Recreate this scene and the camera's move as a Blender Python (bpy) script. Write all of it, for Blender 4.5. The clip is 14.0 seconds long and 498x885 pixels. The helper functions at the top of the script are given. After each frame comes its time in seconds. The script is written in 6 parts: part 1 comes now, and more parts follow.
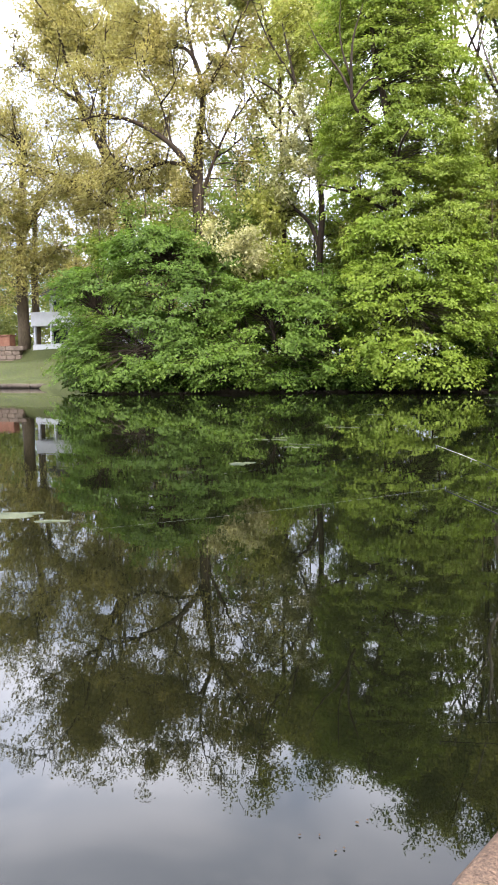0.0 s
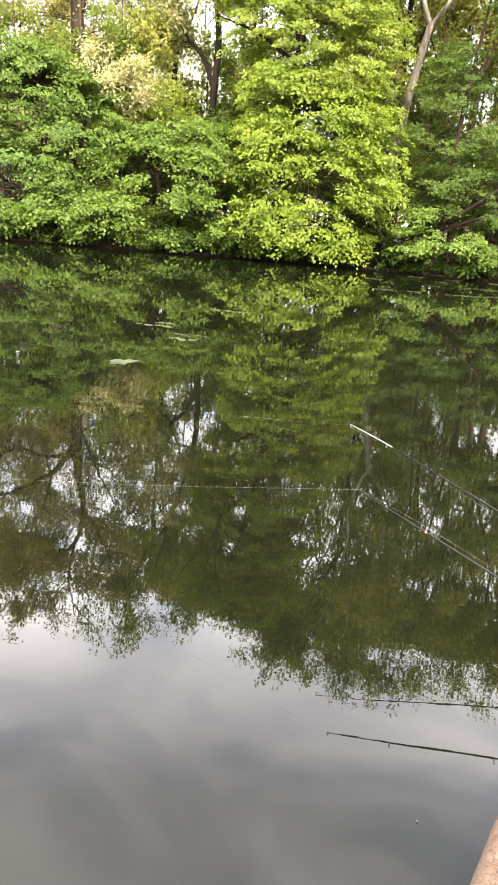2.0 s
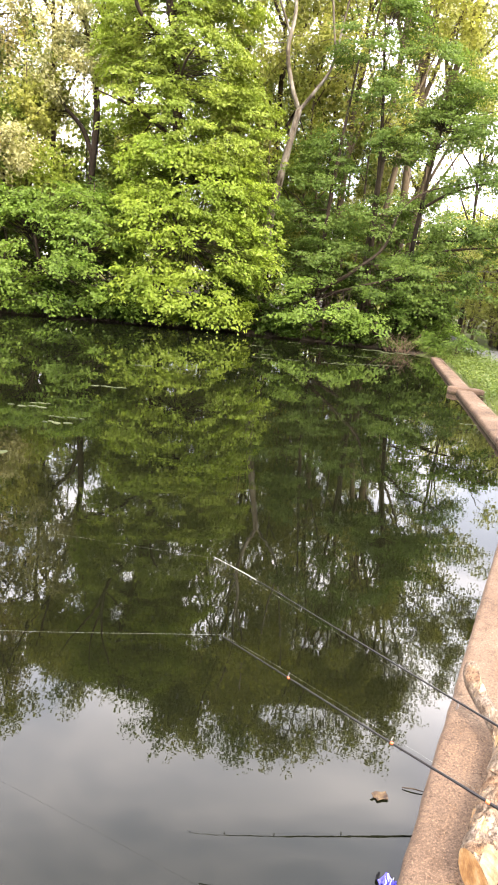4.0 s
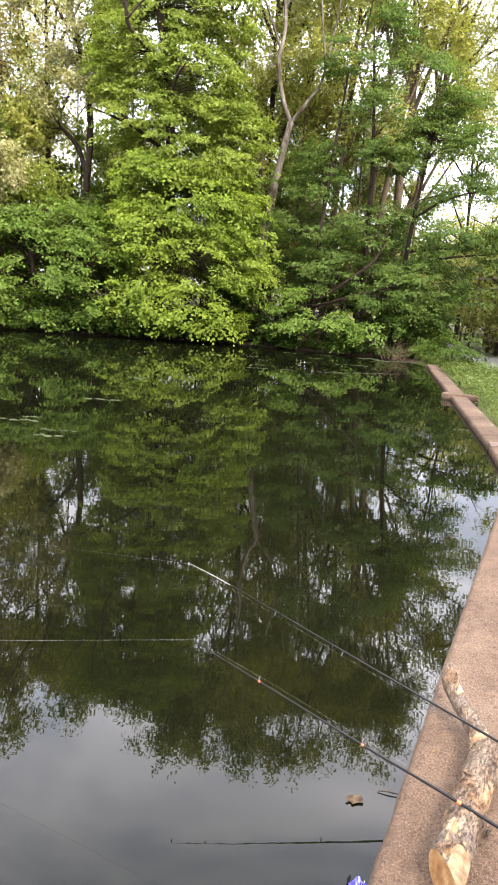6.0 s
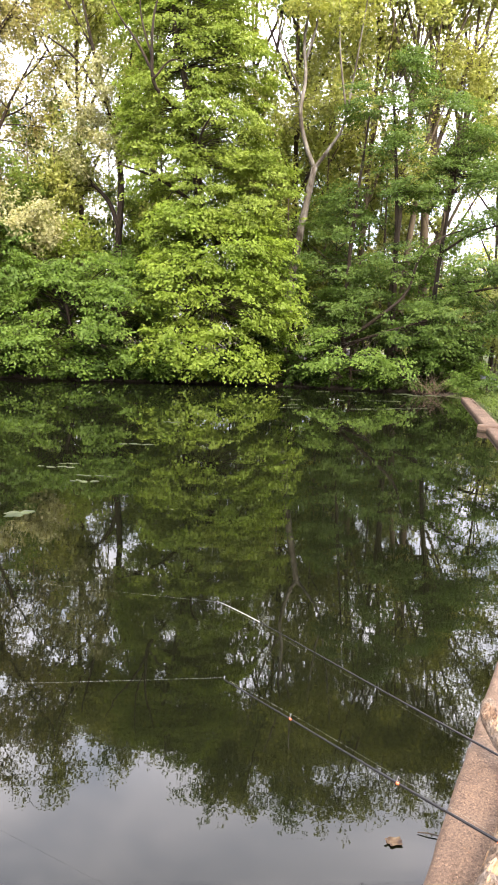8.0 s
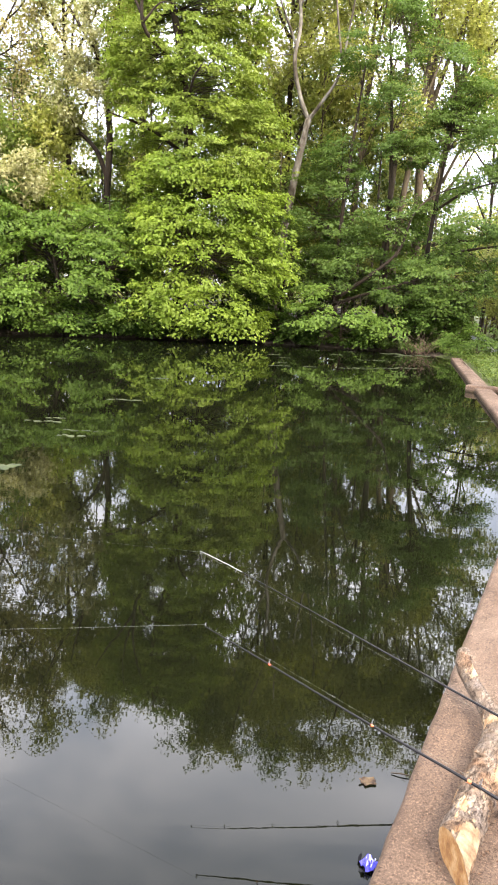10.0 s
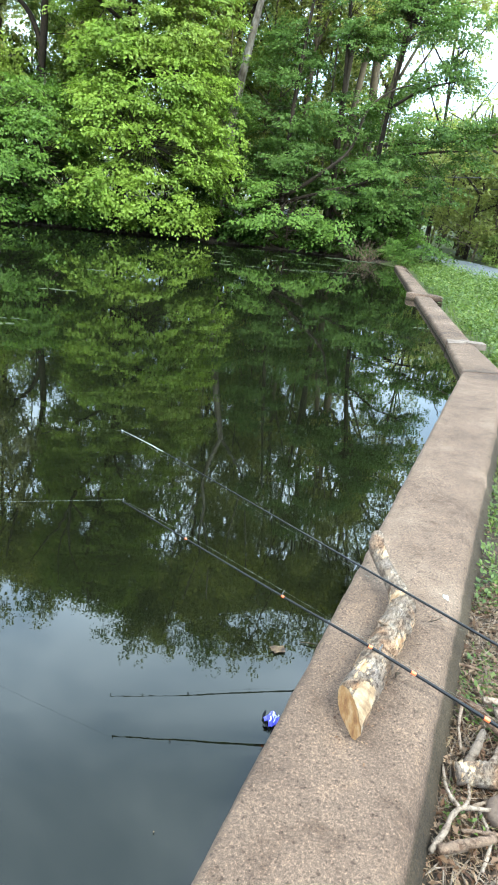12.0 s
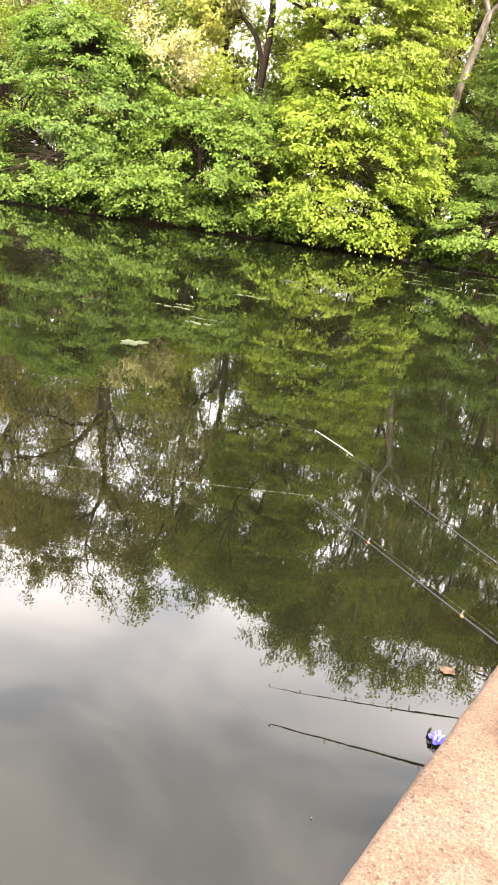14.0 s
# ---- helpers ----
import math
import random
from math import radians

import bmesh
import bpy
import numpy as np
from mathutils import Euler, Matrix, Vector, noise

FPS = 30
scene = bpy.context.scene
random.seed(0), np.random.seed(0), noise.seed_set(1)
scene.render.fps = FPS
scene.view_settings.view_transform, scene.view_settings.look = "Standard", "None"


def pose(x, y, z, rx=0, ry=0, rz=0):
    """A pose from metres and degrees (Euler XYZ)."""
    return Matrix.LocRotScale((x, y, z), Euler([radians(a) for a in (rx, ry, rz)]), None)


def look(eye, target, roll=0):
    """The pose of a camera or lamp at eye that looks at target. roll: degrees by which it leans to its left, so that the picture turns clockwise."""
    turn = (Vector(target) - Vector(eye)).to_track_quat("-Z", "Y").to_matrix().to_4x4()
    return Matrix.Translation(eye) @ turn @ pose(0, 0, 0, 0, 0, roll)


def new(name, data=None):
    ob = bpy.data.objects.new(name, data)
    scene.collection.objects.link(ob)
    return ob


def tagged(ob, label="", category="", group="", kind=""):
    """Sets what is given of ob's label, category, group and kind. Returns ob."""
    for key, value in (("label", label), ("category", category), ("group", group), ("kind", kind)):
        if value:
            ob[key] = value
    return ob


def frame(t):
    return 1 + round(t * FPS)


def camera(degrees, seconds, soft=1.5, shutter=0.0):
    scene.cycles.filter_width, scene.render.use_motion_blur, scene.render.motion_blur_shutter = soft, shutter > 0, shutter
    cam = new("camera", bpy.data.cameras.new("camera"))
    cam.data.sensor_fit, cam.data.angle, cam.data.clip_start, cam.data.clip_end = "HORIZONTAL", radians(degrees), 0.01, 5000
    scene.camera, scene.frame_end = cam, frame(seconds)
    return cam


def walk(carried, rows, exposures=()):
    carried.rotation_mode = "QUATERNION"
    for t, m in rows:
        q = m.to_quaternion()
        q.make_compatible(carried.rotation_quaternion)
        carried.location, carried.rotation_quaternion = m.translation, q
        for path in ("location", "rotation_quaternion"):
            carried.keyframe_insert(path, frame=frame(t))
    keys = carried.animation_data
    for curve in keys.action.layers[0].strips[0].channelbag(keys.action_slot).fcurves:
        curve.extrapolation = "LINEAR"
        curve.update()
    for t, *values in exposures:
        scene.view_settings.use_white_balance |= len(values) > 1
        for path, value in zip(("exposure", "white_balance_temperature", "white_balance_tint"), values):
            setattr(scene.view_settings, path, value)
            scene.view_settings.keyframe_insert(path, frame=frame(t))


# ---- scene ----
cam = camera(39.4, 14.0, soft=1.85)
# seconds, x, y, z, pitch, roll, yaw
PATH = [
    (0.0, -0.043, -0.490, 0.977, -6.40, 0.67, 16.26),
    (0.5, -0.038, -0.492, 0.979, -5.63, 0.03, 12.80),
    (1.0, -0.008, -0.367, 1.044, -6.89, -1.28, 12.46),
    (1.5, -0.201, -0.150, 1.017, -10.15, -0.90, 11.04),
    (2.0, -0.242, -0.046, 1.360, -18.12, -4.49, 6.93),
    (2.5, -0.143, 0.013, 1.652, -18.15, -1.52, 5.11),
    (3.0, -0.124, 0.043, 1.672, -17.54, -4.33, 1.14),
    (3.5, -0.184, 0.064, 1.665, -13.65, -5.87, -1.94),
    (6.0, -0.055, 0.045, 1.644, -11.97, -4.38, -2.39),
    (6.5, -0.050, 0.030, 1.642, -11.17, -4.36, -4.16),
    (7.0, -0.005, 0.017, 1.646, -10.67, -2.55, -1.01),
    (7.5, 0.000, -0.000, 1.650, -8.91, -1.80, -0.00),
    (8.0, -0.007, 0.007, 1.639, -8.75, -1.85, 0.23),
    (10.5, 0.038, 0.001, 1.592, -14.52, -3.47, -1.18),
    (11.0, 0.070, 0.020, 1.543, -17.28, -4.43, -3.28),
    (11.5, 0.096, 0.005, 1.527, -18.75, -5.84, -5.44),
    (12.0, 0.087, 0.005, 1.518, -19.54, -5.85, -4.67),
    (12.5, 0.074, -0.017, 1.542, -16.95, -4.41, -1.70),
    (13.0, 0.019, -0.056, 1.536, -16.18, -5.93, 7.26),
    (13.5, -0.017, -0.073, 1.496, -18.90, -8.16, 11.95),
    (14.0, -0.002, -0.065, 1.479, -20.08, -7.87, 10.62),
]
# seconds, stops, kelvin, tint
LIGHT = [
    (0.0, 2.04, 6500, 16), (1.0, 2.06, 6400, 14), (1.5, 2.00, 6500, 12), (2.0, 2.84, 7400, 18),
    (3.0, 3.10, 7700, 20), (3.5, 2.92, 7600, 18), (6.0, 2.16, 7000, 17), (8.0, 2.32, 7000, 19),
    (10.5, 2.30, 6900, 15), (11.0, 2.34, 6600, 11), (11.5, 2.22, 5650, -2), (12.5, 2.40, 5600, -5),
    (13.0, 2.70, 6900, 10), (14.0, 3.14, 7700, 18),
]
walk(cam, [(t, pose(x, y, z, 90 + p, r, w)) for t, x, y, z, p, r, w in PATH], LIGHT)

# ---------------------------------------------------------------- light
SUN_AZ, SUN_EL = radians(148.0), radians(52.0)
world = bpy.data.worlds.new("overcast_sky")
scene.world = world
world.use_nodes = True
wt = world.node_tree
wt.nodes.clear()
sky = wt.nodes.new("ShaderNodeTexSky")
sky.sky_type, sky.sun_disc = "NISHITA", False
sky.sun_elevation, sky.sun_rotation = SUN_EL, SUN_AZ
sky.air_density, sky.dust_density = 1.0, 3.0
co = wt.nodes.new("ShaderNodeTexCoord")
mp = wt.nodes.new("ShaderNodeMapping")
mp.inputs["Scale"].default_value = (1.0, 1.0, 1.8)
cl = wt.nodes.new("ShaderNodeTexNoise")
cl.inputs["Scale"].default_value, cl.inputs["Detail"].default_value = 2.6, 5.0
cl.inputs["Distortion"].default_value = 0.6
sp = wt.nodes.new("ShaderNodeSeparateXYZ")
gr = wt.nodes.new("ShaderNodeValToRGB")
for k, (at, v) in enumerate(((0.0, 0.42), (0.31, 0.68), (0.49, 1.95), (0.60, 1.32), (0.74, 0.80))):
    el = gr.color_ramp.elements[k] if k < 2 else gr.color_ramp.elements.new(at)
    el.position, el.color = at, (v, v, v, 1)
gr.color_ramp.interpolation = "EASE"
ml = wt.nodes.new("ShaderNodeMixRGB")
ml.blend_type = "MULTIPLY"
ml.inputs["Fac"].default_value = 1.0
rp = wt.nodes.new("ShaderNodeValToRGB")
rp.color_ramp.elements[0].position, rp.color_ramp.elements[0].color = 0.41, (6.2, 7.1, 8.6, 1)
rp.color_ramp.elements[1].position, rp.color_ramp.elements[1].color = 0.61, (12.4, 12.9, 13.8, 1)
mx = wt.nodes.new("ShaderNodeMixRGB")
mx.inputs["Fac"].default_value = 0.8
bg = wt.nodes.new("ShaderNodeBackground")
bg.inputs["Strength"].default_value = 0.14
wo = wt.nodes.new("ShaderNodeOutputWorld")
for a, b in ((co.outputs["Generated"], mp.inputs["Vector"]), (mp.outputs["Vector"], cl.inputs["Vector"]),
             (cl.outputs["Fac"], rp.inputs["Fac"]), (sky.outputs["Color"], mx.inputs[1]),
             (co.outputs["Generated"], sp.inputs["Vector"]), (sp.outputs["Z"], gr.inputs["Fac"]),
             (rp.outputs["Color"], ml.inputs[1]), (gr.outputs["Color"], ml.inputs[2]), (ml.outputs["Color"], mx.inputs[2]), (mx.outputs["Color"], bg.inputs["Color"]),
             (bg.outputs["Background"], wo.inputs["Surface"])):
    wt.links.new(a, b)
sun = new("sun", bpy.data.lights.new("sun", "SUN"))
sun.data.energy, sun.data.angle, sun.data.color = 1.5, radians(14), (1.0, 0.95, 0.86)
sun.matrix_world = look((0, 0, 60), Vector((0, 0, 60)) - Vector((math.sin(SUN_AZ) * math.cos(SUN_EL),
                                                        math.cos(SUN_AZ) * math.cos(SUN_EL), math.sin(SUN_EL))))


# ---------------------------------------------------------------- materials
def nodes(name):
    m = bpy.data.materials.new(name)
    m.use_nodes = True
    t = m.node_tree
    return m, t, t.nodes["Principled BSDF"], t.nodes["Material Output"]


def ramp(t, fac, stops):
    r = t.nodes.new("ShaderNodeValToRGB")
    e = r.color_ramp.elements
    while len(e) < len(stops):
        e.new(0.5)
    for k, (p, c) in enumerate(stops):
        e[k].position, e[k].color = p, (*c, 1)
    t.links.new(fac, r.inputs["Fac"])
    return r.outputs["Color"]


def noise_tex(t, scale, detail=4.0, rough=0.55, stretch=None, distort=0.0, turn=None):
    c = t.nodes.new("ShaderNodeTexCoord")
    n = t.nodes.new("ShaderNodeTexNoise")
    n.inputs["Scale"].default_value, n.inputs["Detail"].default_value = scale, detail
    n.inputs["Roughness"].default_value, n.inputs["Distortion"].default_value = rough, distort
    if stretch:
        g = t.nodes.new("ShaderNodeMapping")
        g.inputs["Scale"].default_value = stretch
        if turn is not None:
            g.vector_type = "TEXTURE"
            g.inputs["Rotation"].default_value = (0, 0, radians(turn))
        t.links.new(c.outputs["Object"], g.inputs["Vector"])
        t.links.new(g.outputs["Vector"], n.inputs["Vector"])
    else:
        t.links.new(c.outputs["Object"], n.inputs["Vector"])
    return n.outputs["Fac"]


def mix(t, kind, fac, a, b):
    x = t.nodes.new("ShaderNodeMixRGB")
    x.blend_type = kind
    for key, val in ((0, fac), (1, a), (2, b)):
        if isinstance(val, (int, float)):
            x.inputs[key].default_value = val
        elif isinstance(val, tuple):
            x.inputs[key].default_value = (*val, 1)
        else:
            t.links.new(val, x.inputs[key])
    return x.outputs["Color"]


def bump(t, height, strength, distance, b):
    k = t.nodes.new("ShaderNodeBump")
    k.inputs["Strength"].default_value, k.inputs["Distance"].default_value = strength, distance
    t.links.new(height, k.inputs["Height"])
    t.links.new(k.outputs["Normal"], b.inputs["Normal"])


def rough_mat(name, stops, scale, fine=None, fine_amount=0.5, roughness=0.85, bump_d=0.004, stretch=None, spec=0.3):
    """Two scales of mottling: broad stains through stops, and a fine grain."""
    stops = [(p, tuple(0.54 * k for k in c)) for p, c in stops]
    m, t, b, o = nodes(name)
    col = ramp(t, noise_tex(t, scale, 5, 0.6, stretch), stops)
    g = noise_tex(t, fine or scale * 12, 3, 0.7, stretch)
    grain = ramp(t, g, [(0.3, (0.45, 0.45, 0.45)), (0.7, (1.25, 1.25, 1.25))])
    t.links.new(mix(t, "MULTIPLY", fine_amount, col, grain), b.inputs["Base Color"])
    b.inputs["Roughness"].default_value = roughness
    b.inputs["Specular IOR Level"].default_value = spec
    bump(t, g, 0.6, bump_d, b)
    return m


def leaf_mat(name, dark, mid, pale, through_light=0.45, gloss=0.35):
    """Leaf: each leaf has its own tone, patches of the crown differ, light shines through."""
    dark, mid, pale = ((0.56 * c[0], 0.57 * c[1], 0.44 * c[2]) for c in (dark, mid, pale))
    m, t, b, o = nodes(name)
    geo = t.nodes.new("ShaderNodeNewGeometry")
    col = ramp(t, geo.outputs["Random Per Island"], [(0.0, dark), (0.45, mid), (1.0, pale)])
    patch = ramp(t, noise_tex(t, 0.7, 3), [(0.3, (0.72, 0.78, 0.75)), (0.7, (1.15, 1.1, 1.0))])
    col = mix(t, "MULTIPLY", 0.8, col, patch)
    b.inputs["Roughness"].default_value = 0.5
    b.inputs["Specular IOR Level"].default_value = gloss
    t.links.new(col, b.inputs["Base Color"])
    tr = t.nodes.new("ShaderNodeBsdfTranslucent")
    t.links.new(mix(t, "MULTIPLY", 1.0, col, (1.15, 1.2, 0.8)), tr.inputs["Color"])
    ms = t.nodes.new("ShaderNodeMixShader")
    ms.inputs["Fac"].default_value = through_light
    t.links.new(b.outputs["BSDF"], ms.inputs[1])
    t.links.new(tr.outputs["BSDF"], ms.inputs[2])
    t.links.new(ms.outputs["Shader"], o.inputs["Surface"])
    return m


def plain(name, color, roughness=0.5, metal=0.0, spec=0.5, vary=0.15):
    m, t, b, o = nodes(name)
    n = noise_tex(t, 6.0, 4)
    lo, hi = tuple(c * (1 - vary) for c in color), tuple(min(1, c * (1 + vary)) for c in color)
    t.links.new(ramp(t, n, [(0.3, lo), (0.7, hi)]), b.inputs["Base Color"])
    b.inputs["Roughness"].default_value, b.inputs["Metallic"].default_value = roughness, metal
    b.inputs["Specular IOR Level"].default_value = spec
    return m


LEAF_SHRUB = leaf_mat("leaf_shrub", (0.135, 0.225, 0.052), (0.185, 0.300, 0.070), (0.265, 0.395, 0.108), 0.5, 0.2)
LEAF_LOW = leaf_mat("leaf_low_branches", (0.150, 0.245, 0.048), (0.205, 0.325, 0.066), (0.290, 0.420, 0.102), 0.5, 0.2)
LEAF_LIME = leaf_mat("leaf_lime", (0.290, 0.375, 0.070), (0.365, 0.460, 0.100), (0.460, 0.555, 0.155), 0.5, 0.2)
LEAF_BRIGHT = leaf_mat("leaf_bright_lime", (0.270, 0.375, 0.055), (0.340, 0.460, 0.078), (0.430, 0.550, 0.125), 0.5, 0.2)
LEAF_MAPLE = leaf_mat("leaf_maple", (0.118, 0.196, 0.050), (0.168, 0.264, 0.070), (0.245, 0.350, 0.110), 0.5, 0.2)
LEAF_OAK = leaf_mat("leaf_young_oak", (0.430, 0.365, 0.150), (0.580, 0.490, 0.230), (0.730, 0.630, 0.370), 0.56)
LEAF_TALL = leaf_mat("leaf_young_yellow_green", (0.420, 0.435, 0.120), (0.590, 0.590, 0.200), (0.740, 0.720, 0.330), 0.58)
LEAF_MID = leaf_mat("leaf_mid_wood", (0.180, 0.250, 0.056), (0.270, 0.355, 0.086), (0.380, 0.460, 0.135), 0.62)
LEAF_WOOD = leaf_mat("leaf_far_wood", (0.270, 0.290, 0.110), (0.390, 0.410, 0.160), (0.520, 0.530, 0.230), 0.66)
# dark green leaf; on the far bank and low maple it carries shade
LEAF_DARK = leaf_mat("leaf_dark_and_shaded", (0.050, 0.092, 0.020), (0.085, 0.145, 0.030), (0.135, 0.210, 0.048), 0.4, 0.12)
BLOSSOM = leaf_mat("cream_blossom", (0.480, 0.450, 0.230), (0.700, 0.640, 0.400), (0.860, 0.800, 0.580), 0.4)
WEED = leaf_mat("weed_leaf", (0.080, 0.135, 0.030), (0.150, 0.215, 0.052), (0.260, 0.320, 0.095), 0.45)
LITTER = leaf_mat("dead_leaf", (0.080, 0.034, 0.022), (0.190, 0.096, 0.066), (0.380, 0.240, 0.205), 0.15, 0.2)
STRAW = leaf_mat("dry_straw", (0.070, 0.034, 0.022), (0.165, 0.095, 0.066), (0.360, 0.245, 0.190), 0.1, 0.2)
BARK_DARK = rough_mat("dark_bark", [(0.3, (0.036, 0.024, 0.014)), (0.7, (0.092, 0.062, 0.036))], 2.0, 22, 0.6, 0.95, 0.01, (1, 1, 0.25))
BARK_GREY = rough_mat("grey_bark", [(0.3, (0.105, 0.076, 0.044)), (0.7, (0.250, 0.188, 0.115))], 1.6, 20, 0.6, 0.92, 0.01, (1, 1, 0.25))
BARK_PALE = rough_mat("pale_sycamore_bark", [(0.38, (0.105, 0.078, 0.050)), (0.47, (0.250, 0.205, 0.150)), (0.55, (0.330, 0.285, 0.220)), (0.62, (0.520, 0.470, 0.380))], 3.2, 20, 0.5, 0.85, 0.006, (1, 1, 0.4))


def water_mat():
    m, t, b, o = nodes("pond_water")
    col = ramp(t, noise_tex(t, 0.35, 3), [(0.3, (0.0026, 0.0030, 0.0013)), (0.7, (0.0040, 0.0044, 0.0019))])
    t.links.new(col, b.inputs["Base Color"])
    b.inputs["Roughness"].default_value, b.inputs["IOR"].default_value = 0.010, 1.335
    b.inputs["Specular IOR Level"].default_value = 0.5
    broad = noise_tex(t, 0.8, 3, 0.5, (1, 2.2, 1))
    fine = noise_tex(t, 11.0, 3, 0.6, (1, 2.0, 1))
    breeze = ramp(t, noise_tex(t, 0.30, 2, 0.5, (1, 1.6, 1)), [(0.40, (0.35, 0.35, 0.35)), (0.62, (1.9, 1.9, 1.9))])
    fine = mix(t, "MULTIPLY", 1.0, fine, breeze)
    both = mix(t, "ADD", 0.040, mix(t, "ADD", 0.15, broad, noise_tex(t, 3.2, 3, 0.5, (1, 2.6, 1))), fine)
    bump(t, both, 0.5, 0.0020, b)
    return m


WATER = water_mat()


def concrete_mat():
    m, t, b, o = nodes("weathered_concrete")
    stain = ramp(t, noise_tex(t, 1.3, 7, 0.68), [(0.32, (0.050, 0.032, 0.022)), (0.46, (0.092, 0.061, 0.042)), (0.56, (0.107, 0.072, 0.050)), (0.70, (0.160, 0.115, 0.083))])
    grain = ramp(t, noise_tex(t, 125.0, 4, 0.8), [(0.30, (0.12, 0.11, 0.10)), (0.44, (0.80, 0.79, 0.77)), (0.56, (1.12, 1.10, 1.07)), (0.68, (2.3, 2.2, 2.1))])
    col = mix(t, "MULTIPLY", 0.8, stain, grain)
    pits = ramp(t, noise_tex(t, 75.0, 2, 0.6), [(0.30, (0.35, 0.32, 0.30)), (0.40, (1, 1, 1))])
    col = mix(t, "MULTIPLY", 0.8, col, pits)
    wear = ramp(t, noise_tex(t, 7.0, 8, 0.8), [(0.34, (0.50, 0.45, 0.40)), (0.46, (0.95, 0.95, 0.95)), (0.56, (1.02, 1.02, 1.02)), (0.68, (1.45, 1.42, 1.34))])
    col = mix(t, "MULTIPLY", 0.75, col, wear)
    speck = ramp(t, noise_tex(t, 390.0, 2, 0.6), [(0.34, (0.45, 0.43, 0.41)), (0.46, (1, 1, 1)), (0.58, (1, 1, 1)), (0.68, (1.7, 1.66, 1.6))])
    col = mix(t, "MULTIPLY", 0.85, col, speck)
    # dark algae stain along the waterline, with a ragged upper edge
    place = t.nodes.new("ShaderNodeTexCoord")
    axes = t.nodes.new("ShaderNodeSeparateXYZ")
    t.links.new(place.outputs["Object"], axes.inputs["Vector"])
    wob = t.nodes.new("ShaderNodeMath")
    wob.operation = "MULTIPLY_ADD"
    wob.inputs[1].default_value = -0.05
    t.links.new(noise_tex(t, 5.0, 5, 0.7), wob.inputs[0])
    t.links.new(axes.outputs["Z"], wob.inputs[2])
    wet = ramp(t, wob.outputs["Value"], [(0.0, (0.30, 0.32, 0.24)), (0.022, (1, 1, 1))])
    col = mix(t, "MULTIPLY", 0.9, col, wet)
    t.links.new(col, b.inputs["Base Color"])
    b.inputs["Roughness"].default_value, b.inputs["Specular IOR Level"].default_value = 0.92, 0.2
    h = mix(t, "ADD", 0.5, noise_tex(t, 110.0, 4, 0.75), noise_tex(t, 28.0, 3, 0.6))
    bump(t, h, 0.8, 0.004, b)
    return m


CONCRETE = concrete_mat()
MORTAR = rough_mat("pale_mortar", [(0.3, (0.170, 0.120, 0.090)), (0.7, (0.320, 0.245, 0.190))], 6, 60, 0.5, 0.9, 0.004)
SOIL = rough_mat("ground_soil", [(0.3, (0.042, 0.029, 0.018)), (0.5, (0.070, 0.049, 0.031)), (0.72, (0.110, 0.079, 0.052))], 1.5, 30, 0.6, 0.95, 0.03)
LAWN = rough_mat("lawn_grass", [(0.3, (0.070, 0.088, 0.022)), (0.7, (0.135, 0.150, 0.042))], 0.6, 14, 0.5, 0.95, 0.03)
ASPHALT = rough_mat("grey_asphalt", [(0.3, (0.105, 0.112, 0.128)), (0.7, (0.150, 0.158, 0.176))], 0.5, 40, 0.35, 0.9, 0.004)


def log_bark_mat():
    """Flaking bark: grey plates parted by long dark cracks, orange and pale where the bark has come off."""
    m, t, b, o = nodes("flaking_log_bark")
    along = dict(stretch=(4.0, 1, 1), turn=57)
    tone = ramp(t, noise_tex(t, 34.0, 8, 0.78, stretch=(2.4, 1, 1), turn=57), [(0.32, (0.042, 0.028, 0.019)), (0.43, (0.100, 0.072, 0.052)), (0.54, (0.150, 0.115, 0.086)), (0.68, (0.235, 0.195, 0.152))])
    cast = ramp(t, noise_tex(t, 9.0, 4, 0.6), [(0.36, (1.15, 0.90, 0.70)), (0.5, (1, 1, 1)), (0.64, (0.92, 0.96, 1.08))])
    crack = ramp(t, noise_tex(t, 30.0, 7, 0.7, (2.6, 1, 1), 0.9, 57), [(0.425, (1, 1, 1)), (0.452, (0.10, 0.07, 0.05)), (0.470, (1, 1, 1)), (0.560, (1, 1, 1)), (0.578, (0.14, 0.10, 0.07)), (0.600, (1, 1, 1))])
    col = mix(t, "MULTIPLY", 0.6, mix(t, "MULTIPLY", 0.9, tone, cast), crack)
    flake = ramp(t, noise_tex(t, 95.0, 5, 0.8, stretch=(2.0, 1, 1), turn=57), [(0.34, (0.30, 0.25, 0.20)), (0.47, (0.95, 0.92, 0.88)), (0.62, (1.4, 1.35, 1.25))])
    col = mix(t, "MULTIPLY", 0.8, col, flake)
    bare = ramp(t, noise_tex(t, 11.0, 5, 0.7, (1.8, 1, 1), 0.0, 57), [(0.565, (0, 0, 0)), (0.60, (1, 1, 1))])
    wood = ramp(t, noise_tex(t, 40.0, 4, 0.6, **along), [(0.3, (0.140, 0.066, 0.030)), (0.48, (0.300, 0.180, 0.090)), (0.7, (0.480, 0.370, 0.240))])
    col = mix(t, "MIX", bare, col, wood)
    t.links.new(col, b.inputs["Base Color"])
    b.inputs["Roughness"].default_value, b.inputs["Specular IOR Level"].default_value = 0.92, 0.2
    h = mix(t, "MULTIPLY", 0.8, noise_tex(t, 45.0, 5, 0.7, **along), crack)
    bump(t, h, 1.0, 0.010, b)
    return m


